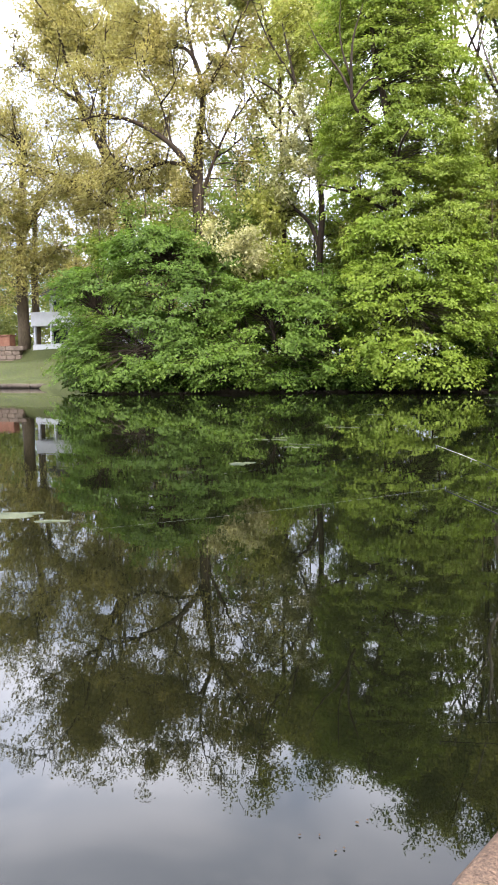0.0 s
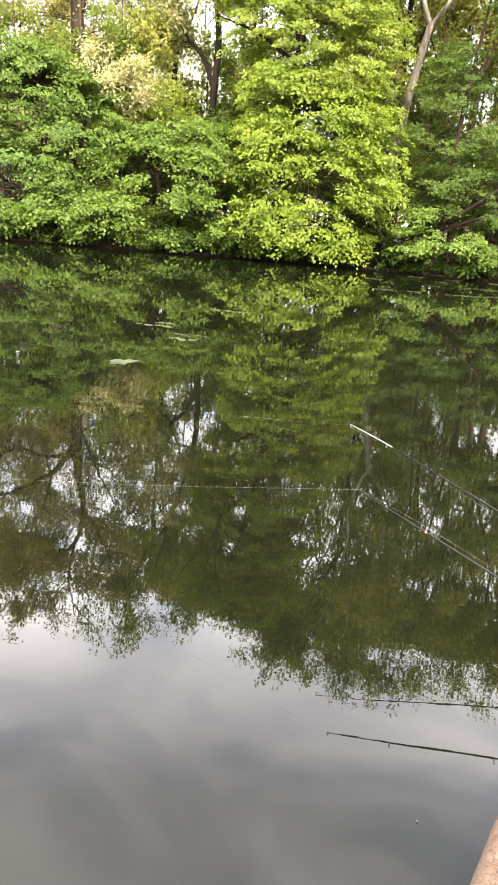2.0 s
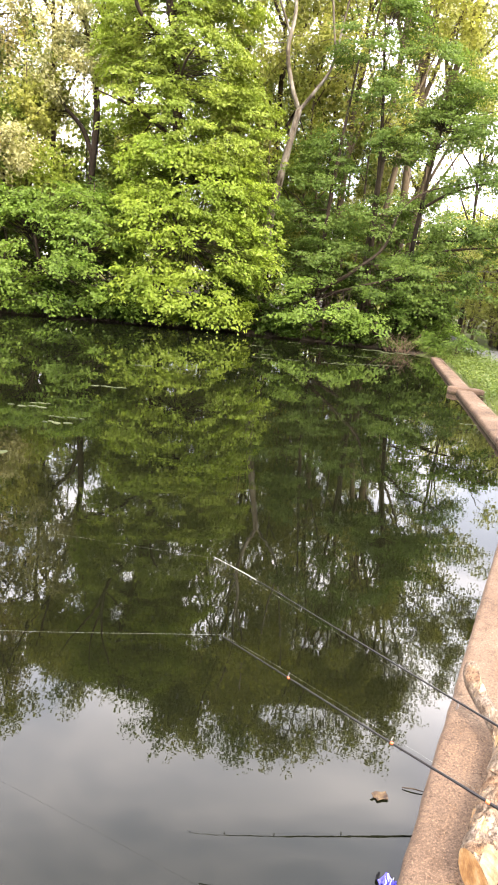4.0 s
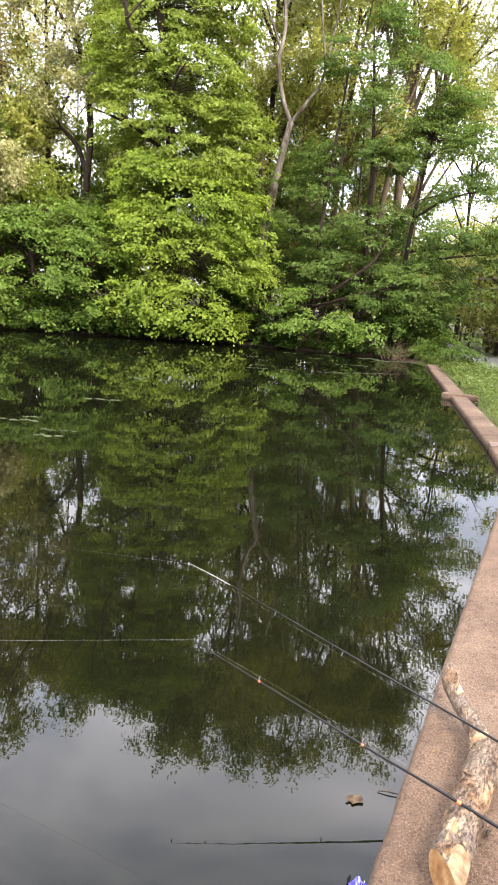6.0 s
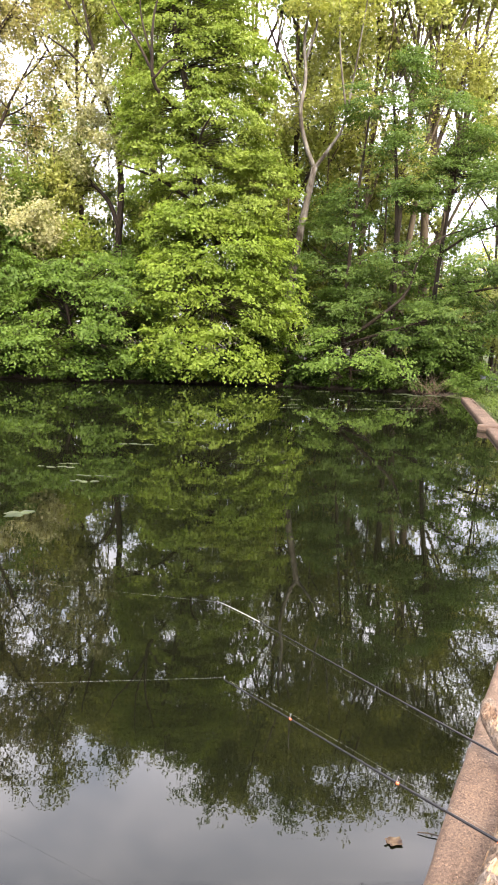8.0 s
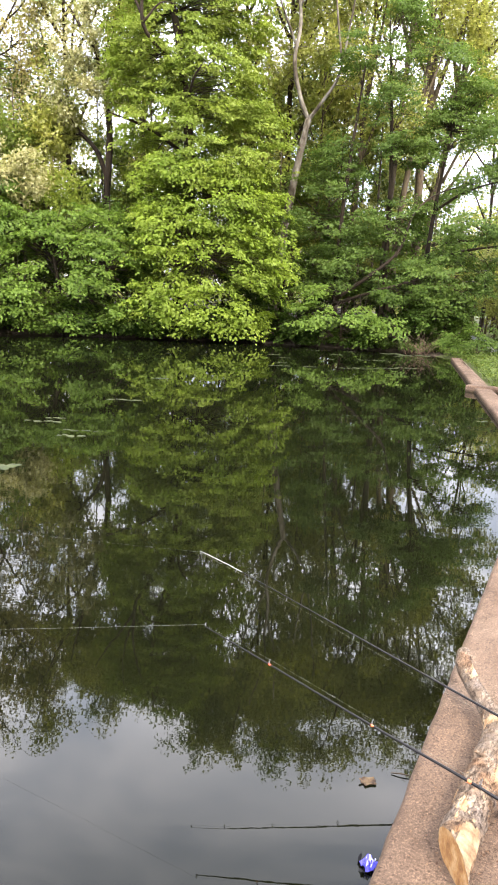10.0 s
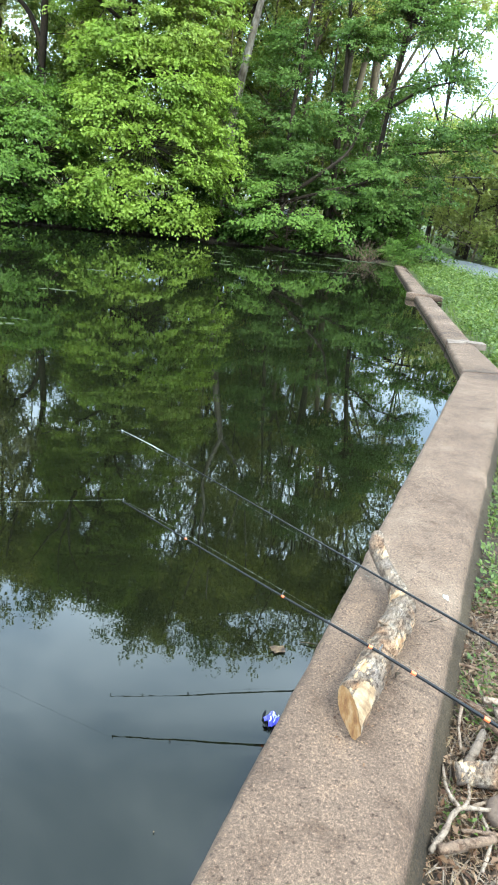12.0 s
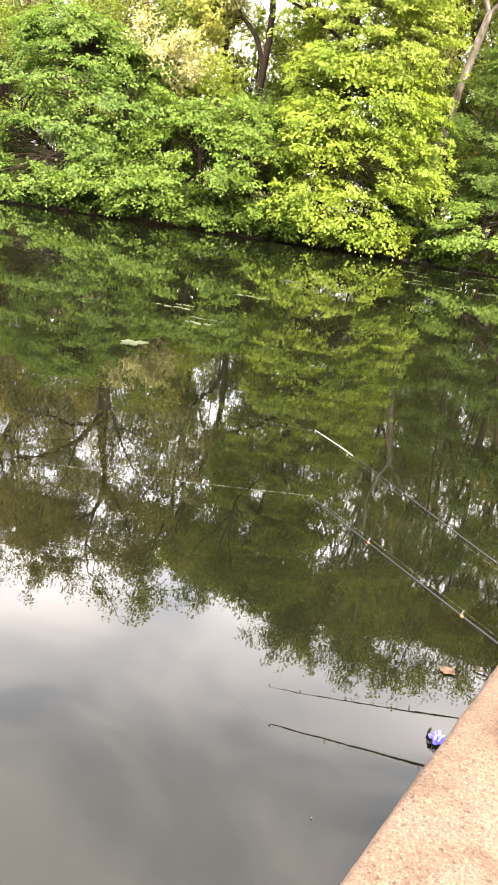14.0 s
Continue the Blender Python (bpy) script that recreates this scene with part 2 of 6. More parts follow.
LOG_BARK = log_bark_mat()
LOG_BARE = rough_mat("stripped_log_wood", [(0.32, (0.170, 0.085, 0.036)), (0.5, (0.340, 0.225, 0.120)), (0.68, (0.480, 0.360, 0.220))], 22, 110, 0.4, 0.8, 0.003)
LOG_CUT = rough_mat("sawn_log_end", [(0.32, (0.270, 0.115, 0.034)), (0.5, (0.470, 0.240, 0.085)), (0.68, (0.640, 0.420, 0.210))], 26, 120, 0.35, 0.8, 0.003)


def stick_mat():
    """Dead wood: each piece has its own tone, with grain and dark cracks."""
    m, t, b, o = nodes("dry_stick")
    info = t.nodes.new("ShaderNodeObjectInfo")
    tone = ramp(t, info.outputs["Random"], [(0.0, (0.095, 0.058, 0.038)), (0.4, (0.150, 0.105, 0.074)), (0.75, (0.230, 0.180, 0.138)), (1.0, (0.120, 0.092, 0.070))])
    grain = ramp(t, noise_tex(t, 60.0, 5, 0.75), [(0.28, (0.18, 0.15, 0.13)), (0.45, (0.85, 0.83, 0.80)), (0.6, (1.15, 1.12, 1.08)), (0.75, (1.7, 1.6, 1.5))])
    patch = ramp(t, noise_tex(t, 34.0, 5, 0.7), [(0.38, (0.30, 0.22, 0.16)), (0.50, (1, 1, 1))])
    t.links.new(mix(t, "MULTIPLY", 0.8, mix(t, "MULTIPLY", 1.0, tone, grain), patch), b.inputs["Base Color"])
    b.inputs["Roughness"].default_value, b.inputs["Specular IOR Level"].default_value = 0.92, 0.2
    bump(t, noise_tex(t, 60.0, 5, 0.75), 1.0, 0.006, b)
    return m


STICK = stick_mat()
ROD_BLACK = plain("black_graphite", (0.006, 0.006, 0.007), 0.42, 0.0, 0.16)
ROD_WHITE = plain("white_fibreglass", (0.27, 0.268, 0.22), 0.5)
THREAD_RED = plain("orange_red_thread", (0.70, 0.13, 0.04), 0.4)
METAL = plain("guide_steel", (0.16, 0.16, 0.165), 0.4, 1.0)
LINE = plain("nylon_line", (0.19, 0.20, 0.165), 0.6)
TAN_LEAF = rough_mat("tan_dead_leaf", [(0.38, (0.040, 0.019, 0.009)), (0.5, (0.115, 0.068, 0.030)), (0.62, (0.205, 0.142, 0.075))], 38, 160, 0.5, 0.7, 0.001)
WRAP_BLUE = plain("blue_foil", (0.085, 0.080, 0.480), 0.3)
WRAP_WHITE = plain("white_foil", (0.72, 0.72, 0.78), 0.3)
SCUM_DARK = rough_mat("wet_pond_scum", [(0.35, (0.032, 0.046, 0.012)), (0.65, (0.088, 0.108, 0.034))], 7, 50, 0.5, 0.8, 0.003)
SCUM = rough_mat("pond_scum", [(0.35, (0.060, 0.075, 0.030)), (0.65, (0.150, 0.165, 0.085))], 7, 50, 0.5, 0.8, 0.003)
WHITE_WOOD = rough_mat("white_painted_wood", [(0.3, (0.68, 0.68, 0.67)), (0.7, (0.80, 0.80, 0.79))], 3, 40, 0.15, 0.6, 0.002)
ROOFING = rough_mat("brown_grey_shingle", [(0.3, (0.10, 0.09, 0.085)), (0.7, (0.17, 0.155, 0.145))], 3, 30, 0.5, 0.9, 0.004)
GLASS_DARK = plain("window_glass", (0.02, 0.025, 0.03), 0.05)
STONE = rough_mat("brown_fieldstone", [(0.3, (0.20, 0.140, 0.100)), (0.7, (0.38, 0.290, 0.220))], 3, 30, 0.5, 0.9, 0.008)
TERRACOTTA = rough_mat("terracotta", [(0.3, (0.36, 0.150, 0.090)), (0.7, (0.50, 0.240, 0.150))], 4, 40, 0.4, 0.85, 0.004)
TIMBER = rough_mat("grey_timber", [(0.3, (0.10, 0.075, 0.055)), (0.7, (0.20, 0.160, 0.120))], 3, 30, 0.6, 0.9, 0.004)
RUBBER = plain("dark_cable", (0.02, 0.02, 0.02), 0.7)

rng = np.random.default_rng(11)


# ---------------------------------------------------------------- mesh tools
def thing(name, label, category, group="", kind="", at=(0, 0, 0)):
    e = new(name)
    e.empty_display_size = 0.1
    e.location = at
    return tagged(e, label, category, group, kind)


def hang(ob, parent, label=""):
    """Makes ob a part of parent and keeps its place in the world."""
    if parent is not None:
        ob.parent = parent
        if parent.parent is None:
            ob.matrix_parent_inverse = Matrix.Translation(parent.location).inverted()
    if label:
        ob["label"] = label
    return ob


def raw(name, verts, faces, material, parent=None, label="", smooth=True):
    me = bpy.data.meshes.new(name)
    me.from_pydata([tuple(v) for v in verts], [], faces)
    me.materials.append(material)
    if smooth:
        me.polygons.foreach_set("use_smooth", [True] * len(me.polygons))
    me.update()
    return hang(new(name, me), parent, label)


def part(name, bm, material, parent=None, label="", smooth=False):
    bmesh.ops.recalc_face_normals(bm, faces=bm.faces)
    me = bpy.data.meshes.new(name)
    bm.to_mesh(me)
    bm.free()
    me.materials.append(material)
    if smooth:
        me.polygons.foreach_set("use_smooth", [True] * len(me.polygons))
    return hang(new(name, me), parent, label)


def quads(name, q, material, parent=None, label=""):
    """Many loose leaves from an array (n, corners, 3)."""
    n, k = q.shape[:2]
    me = bpy.data.meshes.new(name)
    me.vertices.add(k * n)
    me.loops.add(k * n)
    me.polygons.add(n)
    me.vertices.foreach_set("co", np.ascontiguousarray(q, dtype=np.float32).ravel())
    me.loops.foreach_set("vertex_index", np.arange(k * n, dtype=np.int32))
    me.polygons.foreach_set("loop_start", np.arange(0, k * n, k, dtype=np.int32))
    me.polygons.foreach_set("loop_total", np.full(n, k, dtype=np.int32))
    me.materials.append(material)
    me.update(calc_edges=True)
    return hang(new(name, me), parent, label)


def box(lo, hi, bevel=0.0, seg=1):
    bm = bmesh.new()
    bmesh.ops.create_cube(bm, size=1.0)
    for v in bm.verts:
        v.co = Vector([lo[k] + (v.co[k] + 0.5) * (hi[k] - lo[k]) for k in range(3)])
    if bevel:
        bmesh.ops.bevel(bm, geom=bm.edges[:], offset=bevel, segments=seg, affect="EDGES", profile=0.5)
    return bm


def smooth_path(pts, radii, n):
    """Catmull-Rom through pts, with the radii carried along."""
    p = np.array([(*a, r) for a, r in zip(pts, radii)], dtype=float)
    p = np.vstack([2 * p[0] - p[1], p, 2 * p[-1] - p[-2]])
    out = []
    for k in range(1, len(p) - 2):
        for u in np.linspace(0, 1, n, endpoint=False):
            a, b, c, d = p[k - 1], p[k], p[k + 1], p[k + 2]
            out.append(0.5 * (2 * b + (c - a) * u + (2 * a - 5 * b + 4 * c - d) * u * u + (3 * b - a - 3 * c + d) * u ** 3))
    out.append(p[-2])
    out = np.array(out)
    return out[:, :3], np.maximum(out[:, 3], 0.0008)


def tube(pts, radii, sides=6, wobble=0.0, base=0, cap=True):
    """Vertices and faces of a tapered limb along pts."""
    pts = np.asarray(pts, float)
    n = len(pts)
    tan = np.gradient(pts, axis=0)
    tan /= np.linalg.norm(tan, axis=1)[:, None] + 1e-9
    ref = np.array([0.31, 0.95, 0.05]) if abs(tan[:, 1]).mean() < 0.7 else np.array([0.95, 0.1, 0.3])
    a = np.cross(tan, ref)
    a /= np.linalg.norm(a, axis=1)[:, None] + 1e-9
    b = np.cross(tan, a)
    ang = np.linspace(0, 2 * np.pi, sides, endpoint=False)
    r = np.asarray(radii)[:, None] * (1 + wobble * rng.normal(size=(n, sides)))
    v = pts[:, None] + r[..., None] * (np.cos(ang)[None, :, None] * a[:, None] + np.sin(ang)[None, :, None] * b[:, None])
    v = v.reshape(-1, 3)
    f = [(base + i * sides + j, base + i * sides + (j + 1) % sides, base + (i + 1) * sides + (j + 1) % sides, base + (i + 1) * sides + j)
         for i in range(n - 1) for j in range(sides)]
    if cap:
        f += [tuple(base + j for j in reversed(range(sides))), tuple(base + (n - 1) * sides + j for j in range(sides))]
    return v, f


def limb(name, pts, radii, material, parent, sides=8, n=5, wobble=0.04, label=""):
    p, r = smooth_path(pts, radii, n)
    v, f = tube(p, r, sides, wobble)
    return raw(name, v, f, material, parent, label)


def bundle(name, paths, material, parent, sides=4, label=""):
    """Many thin twigs joined into one mesh."""
    vs, fs, base = [], [], 0
    for pts, radii in paths:
        v, f = tube(pts, radii, sides, 0.0, base, False)
        vs.append(v)
        fs += f
        base += len(v)
    if not vs:
        return None
    return raw(name, np.vstack(vs), fs, material, parent, label)


def unit(v):
    return v / (np.linalg.norm(v, axis=-1, keepdims=True) + 1e-9)


def leaf_quads(pos, normal, along, length, width, fold=0.12):
    """Folded diamond leaves: stalk, side, tip, side."""
    normal = unit(normal)
    along = unit(along - (along * normal).sum(1)[:, None] * normal)
    side = np.cross(normal, along)
    L, w = length[:, None], width[:, None]
    lift = normal * w * fold
    return np.stack([pos, pos + along * L * 0.45 + side * w * 0.5 + lift, pos + along * L - lift, pos + along * L * 0.5 - side * w * 0.5 + lift], 1)


def leaf_ovals(pos, normal, along, length, width, fold=0.14):
    """Oval leaves with a pointed tip, their sides folded up a little."""
    normal = unit(normal)
    along = unit(along - (along * normal).sum(1)[:, None] * normal)
    side = np.cross(normal, along)
    L, w = length[:, None], width[:, None]
    lift = normal * w * fold
    rim = [pos + along * L * a + side * w * b + lift * c for a, b, c in ((0, 0, 0), (0.26, 0.46, 1), (0.66, 0.38, 0.6), (1, 0, -1.2), (0.62, -0.40, 0.6), (0.24, -0.44, 1))]
    return np.stack(rim, 1)


def fan_pattern(g, reach, step):
    """One leafy shoot seen from above, of length 1: rows (along, across, way along, way across) for its leaves."""
    rows = []
    for k, s in enumerate(np.arange(0.08, 0.98, 0.072)):
        hand = 1 if k % 2 else -1
        w = reach * (0.35 + 0.65 * math.sin(math.pi * min(1, 0.22 + 0.72 * s))) * g.uniform(0.7, 1.15) * (1.05 - 0.6 * s)
        ang = g.uniform(0.75, 1.1)
        for r in np.arange(0.04, max(0.06, w), step):
            turn = (ang + g.uniform(0.3, 0.7) * (1 if g.uniform() < 0.5 else -1)) * hand
            rows.append((s + r * math.cos(ang), hand * r * math.sin(ang), math.cos(turn), math.sin(turn)))
    for s in np.arange(0.2, 1.02, step):
        turn = g.uniform(-0.8, 0.8)
        rows.append((s, g.uniform(-0.02, 0.02), math.cos(turn), math.sin(turn)))
    return np.array(rows)


FANS = [fan_pattern(np.random.default_rng(900 + k), 0.52, 0.057) for k in range(6)]


def fans(base, out, length, size, rise, droop, tilt, slim, oval, thin):
    """Leaves of flat, drooping shoots that start at base and reach out."""
    got = []
    kind = rng.integers(0, len(FANS), len(base))
    up = np.array([0, 0, 1.0])
    for k, pat in enumerate(FANS):
        b, o, ln = base[kind == k], out[kind == k], length[kind == k]
        if not len(b):
            continue
        lean = rng.normal(0, 0.22, len(b))
        ri, dr = rise + rng.normal(0, 0.16, (len(b), 1, 1)), droop * rng.uniform(0.4, 1.6, (len(b), 1, 1))
        s = np.stack([-o[:, 1], o[:, 0], lean], 1)
        m, n = len(b), len(pat)
        a, c = pat[None, :, 0, None] + rng.normal(0, 0.02, (m, n, 1)), pat[None, :, 1, None] + rng.normal(0, 0.02, (m, n, 1))
        L = ln[:, None, None]
        pos = b[:, None] + o[:, None] * a * L + s[:, None] * c * L
        pos = pos + up * L * (ri * a - dr * a * a - 0.35 * dr * np.abs(c)) + rng.normal(0, 0.04, (m, n, 3))
        way = o[:, None] * pat[None, :, 2, None] + s[:, None] * pat[None, :, 3, None] - up * (0.25 + dr * a) + rng.normal(0, 0.22, (m, n, 3))
        nor = up * 0.8 + o[:, None] * (0.4 + 0.5 * dr * a) + rng.normal(0, tilt, (m, n, 3))
        keep = rng.uniform(0, 1, m * n) > thin
        pos, way, nor = pos.reshape(-1, 3)[keep], way.reshape(-1, 3)[keep], nor.reshape(-1, 3)[keep]
        z = size * rng.uniform(0.7, 1.25, len(pos))
        got.append((leaf_ovals if oval else leaf_quads)(pos, nor, way, z, z * slim))
    q = np.concatenate(got)
    return q[q[:, :, 2].min(1) > 0.03]


def shell(lobes, per_m2, gap, shift, freq, inner=0.12):
    """Places over the joint outside of ellipsoid lobes (x, y, z, rx, ry, rz), with gaps left by noise, and the ways out of the lobes."""
    ps, ns = [], []
    lob = np.array(lobes, float)
    for i, (x, y, z, a, b, c) in enumerate(lob):
        area = 4 * math.pi * (((a * b) ** 1.6 + (a * c) ** 1.6 + (b * c) ** 1.6) / 3) ** (1 / 1.6)
        d = unit(rng.normal(size=(max(6, int(area * per_m2)), 3)))
        d = d[d[:, 2] > -0.72]
        p = np.array([x, y, z]) + d * np.array([a, b, c]) * rng.uniform(0.74, 1.06, (len(d), 1))
        deep = np.zeros(len(p), bool)
        for j, other in enumerate(lob):
            if j != i:
                deep |= (((p - other[:3]) / other[3:]) ** 2).sum(1) < 0.62
        keep = ~deep | (rng.uniform(0, 1, len(p)) < inner)
        ps.append(p[keep])
        ns.append(d[keep])
    p, n = np.vstack(ps), np.vstack(ns)
    keep = np.array([noise.noise(Vector((q[0] * freq + shift, q[1] * freq, q[2] * freq * 1.5))) > gap for q in p]) & (p[:, 2] > 0.2)
    return p[keep], n[keep]


def nearest_on(paths, p):
    best, where = 1e9, None
    for pts in paths:
        pts = pts[1:-1]
        d = (((pts - p) ** 2).sum(1) + np.maximum(0, pts[:, 2] - p[2] + 0.1) ** 2 * 3) * rng.uniform(0.6, 1.5, len(pts))
        k = int(d.argmin())
        if d[k] < best:
            best, where = d[k], pts[k]
    return where


def bend(a, c, lift, n=5, sway=0.06):
    d = c - a
    h = np.linalg.norm(d)
    mid = a + d * 0.5 + rng.normal(0, sway, 3) * h + np.array([0, 0, lift * h])
    u = np.linspace(0, 1, n)[:, None]
    return (1 - u) ** 2 * a + 2 * u * (1 - u) * mid + u ** 2 * c


def fan_crown(lobes, dens, size, paths, axis, twig_r, gap=-0.1, shift=0.0, freq=0.6, length=1.15, rise=0.12, droop=0.42, tilt=0.3, slim=0.66, oval=True, thin=0.12, inner=0.12):
    """A crown of flat leafy shoots over the lobes, each on a twig from the nearest limb."""
    p, n = shell(lobes, dens, gap, shift, freq, inner)
    o = unit((p - axis) * [1, 1, 0]) * 0.6 + n * [1, 1, 0] * 0.7 + rng.normal(0, 0.3, p.shape) * [1, 1, 0]
    o = unit(o)
    L = length * rng.uniform(0.6, 1.3, len(p))
    base = p - o * L[:, None] * 0.6
    twigs = []
    for b, w, ln in zip(base, o, L):
        a = nearest_on(paths, b)
        if rng.uniform() < min(1.0, 2.2 / (np.linalg.norm(b - a) + 0.1) ** 1.5):
            t = np.array([b + w * ln * s + np.array([0, 0, ln * (rise * s - droop * s * s)]) for s in (0.3, 0.6, 0.9)])
            line_ = np.vstack([bend(a, b, 0.05, 4), t])
            twigs.append((line_, twig_r * (0.5 + 0.2 * np.linalg.norm(b - a)) * np.linspace(1, 0.15, len(line_)) + 0.0015))
    return fans(base, o, L, size, rise, droop, tilt, slim, oval, thin), twigs


def tuft_crown(lobes, dens, size, paths, axis, twig_r, gap=-0.1, shift=0.0, freq=0.6, shoots=8, reach=0.8, leaves=15, ball=0.24, slim=0.62, up=0.35):
    """An open crown: branches into the lobes, twigs along them, and a tuft of leaves at each twig's end and middle."""
    cs = []
    for x, y, z, a, b, c in lobes:
        k = max(3, int(dens * 4.19 * a * b * c))
        d = unit(rng.normal(size=(k, 3))) * (rng.uniform(0, 1, k) ** 0.36)[:, None]
        cs.append(np.array([x, y, z]) + d * np.array([a, b, c]))
    cs = np.vstack(cs)
    cs = cs[[noise.noise(Vector((q[0] * freq + shift, q[1] * freq, q[2] * freq))) > gap for q in cs]]
    cs = cs[cs[:, 2] > 0.3]
    twigs, tips = [], []
    for c in cs:
        a = nearest_on(paths, c)
        h = np.linalg.norm(c - a)
        if h > 7:
            continue
        br = bend(a, c, 0.08, 6)
        twigs.append((br, twig_r * (0.7 + 0.22 * h) * np.linspace(1, 0.22, 6)))
        way = unit(c - a)
        for s in rng.uniform(0.3, 1.0, shoots):
            i = min(4, int(s * 5))
            st = br[i] + (br[i + 1] - br[i]) * (s * 5 - i)
            d = unit(way * 0.7 + rng.normal(0, 0.6, 3) + np.array([0, 0, up]))
            e_ = st + d * reach * rng.uniform(0.4, 1.2)
            m_ = (st + e_) / 2 + rng.normal(0, 0.04, 3)
            twigs.append((np.array([st, e_]), twig_r * np.array([0.30, 0.12])))
            tips += [e_, m_ + rng.normal(0, 0.06, 3)]
    tips = np.array(tips)
    n = len(tips) * leaves
    d = unit(rng.normal(size=(n, 3)))
    pos = np.repeat(tips, leaves, 0) + d * (ball * rng.uniform(0, 1, n) ** 0.5)[:, None]
    ln = size * rng.uniform(0.65, 1.3, n)
    q = leaf_quads(pos, d * 0.5 + rng.normal(0, 0.5, (n, 3)) + np.array([0, -0.15, 0.6]), d + rng.normal(0, 0.5, (n, 3)) - np.array([0, 0, 0.3]), ln, ln * slim)
    # far leaves: three corners are enough
    grow = (q[:, 2] - q[:, 0]) * 0.42
    return np.stack([q[:, 0], q[:, 1] + grow, q[:, 3] + grow], 1), twigs


def tree(name, label, category, trunk, trunk_r, limbs, bark, crowns, twig_r=0.018, limb_bark=None, sides=9, group=""):
    """A tree: a tapered trunk, limbs, fine twigs and one or more crowns (kind, leaf, lobes, density, leaf size, label, settings)."""
    x, y, z = trunk[0]
    e = thing(name, label, category, group, at=(x, y, z))
    pts, r = smooth_path(trunk, trunk_r, 5)
    v, f = tube(pts, r, sides, 0.05)
    raw("trunk", v, f, bark, e)
    paths = [pts]
    for lp, lr in limbs:
        p, q = smooth_path(lp, lr, 5)
        v, f = tube(p, q, 7, 0.05)
        raw("limb", v, f, limb_bark or bark, e)
        paths.append(p)
    axis = np.array(trunk).mean(0)
    twigs = []
    for kind, leaf, lobes, dens, size, text, more in crowns:
        q, tw_ = (fan_crown if kind == "fan" else tuft_crown)(lobes, dens, size, paths, axis, twig_r, **more)
        quads("crown", q, leaf, e, text)
        twigs += tw_
    ob = bundle("twig_growth", twigs, limb_bark or bark, e, 3)
    if ob:
        ob["kind"] = "stuff"
    return e


# ---------------------------------------------------------------- ground, water, road
POND = [(-12.8, -25.0), (2.92, 6.59), (6.05, 19.9), (5.6, 21.9), (3.0, 22.6), (0.0, 23.3), (-3.0, 22.9), (-7.0, 22.4), (-12.2, 21.4),
        (-13.5, 22.5), (-15.0, 25.5), (-18.5, 27.6), (-26.0, 28.6), (-40.0, 29.0), (-60.0, 20.0), (-60.0, -25.0)]


def smoothstep(a, b, v):
    u = np.clip((v - a) / (b - a), 0, 1)
    return u * u * (3 - 2 * u)


def pond_distance(x, y):
    """Metres outside the pond's edge; negative in it."""
    d = np.full(x.shape, 1e9)
    inside = np.zeros(x.shape, bool)
    for (ax, ay), (bx, by) in zip(POND, POND[1:] + POND[:1]):
        ex, ey = bx - ax, by - ay
        u = np.clip(((x - ax) * ex + (y - ay) * ey) / (ex * ex + ey * ey), 0, 1)
        d = np.minimum(d, np.hypot(x - ax - u * ex, y - ay - u * ey))
        with np.errstate(divide="ignore", invalid="ignore"):
            inside ^= ((ay > y) != (by > y)) & (x < ex * (y - ay) / (ey if ey else 1e-9) + ax)
    return np.where(inside, -d, d)


def ground_z(x, y):
    x, y = np.asarray(x, float), np.asarray(y, float)
    d = pond_distance(x, y)
    bed = -0.25 - 0.45 * smoothstep(0, 2.5, -d)
    right = -0.075 + 0.12 * smoothstep(0.6, 3.5, d) + 0.10 * smoothstep(4, 14, d)
    far = -0.12 + 0.22 * smoothstep(0, 0.9, d) + 0.30 * smoothstep(0.9, 3.0, d) + 0.05 * np.minimum(d, 12)
    left = -0.1 + 0.45 * smoothstep(0, 0.35, d) + 0.90 * smoothstep(0.5, 5.5, d) + 0.75 * smoothstep(5.6, 6.4, d)
    z = right + (far - right) * smoothstep(20.2, 22.2, y) * smoothstep(7.8, 6.0, x)
    z = z + (left - z) * smoothstep(-13.5, -17.0, x) * smoothstep(20, 24, y)
    z = z + 0.03 * np.sin(x * 1.7 + 0.6 * y) * np.cos(y * 1.3) * smoothstep(0.8, 2.5, d)
    return np.where(d < 0, bed, np.where(d < 0.3, bed + (z - bed) * smoothstep(0.0, 0.3, d), z))


def axis_steps(lo, hi, step, reach):
    mid = list(np.arange(lo, hi, step))
    w, a, b = step, lo, hi
    left, right = [], []
    while b < reach:
        w *= 1.35
        a, b = a - w, b + w
        left.append(a)
        right.append(b)
    return np.array(left[::-1] + mid + right)


GX, GY = axis_steps(-30, 16, 0.4, 2500), axis_steps(-4, 40, 0.4, 2500)
XX, YY = np.meshgrid(GX, GY)
ZZ = ground_z(XX, YY)
nx, ny = len(GX), len(GY)
gi = np.arange(nx * ny).reshape(ny, nx)
gf = np.stack([gi[:-1, :-1], gi[:-1, 1:], gi[1:, 1:], gi[1:, :-1]], -1).reshape(-1, 4)
gm = bpy.data.meshes.new("ground")
gm.from_pydata(np.stack([XX, YY, ZZ], -1).reshape(-1, 3).tolist(), [], gf.tolist())
gm.materials.append(SOIL)
gm.materials.append(LAWN)
cx, cy = XX.ravel()[gf].mean(1), YY.ravel()[gf].mean(1)
edge = 0.6 * np.sin(cx * 2.1) * np.cos(cy * 1.7)
grassy = ((cx < -15) & (cy > 24)) | ((cx > 1.0) & (cy > 4.6 + edge) & (cy < 21.5)) | (cx > 8.5 + edge) | (np.hypot(cx, cy) > 60)
gm.polygons.foreach_set("material_index", grassy.astype(np.int32))
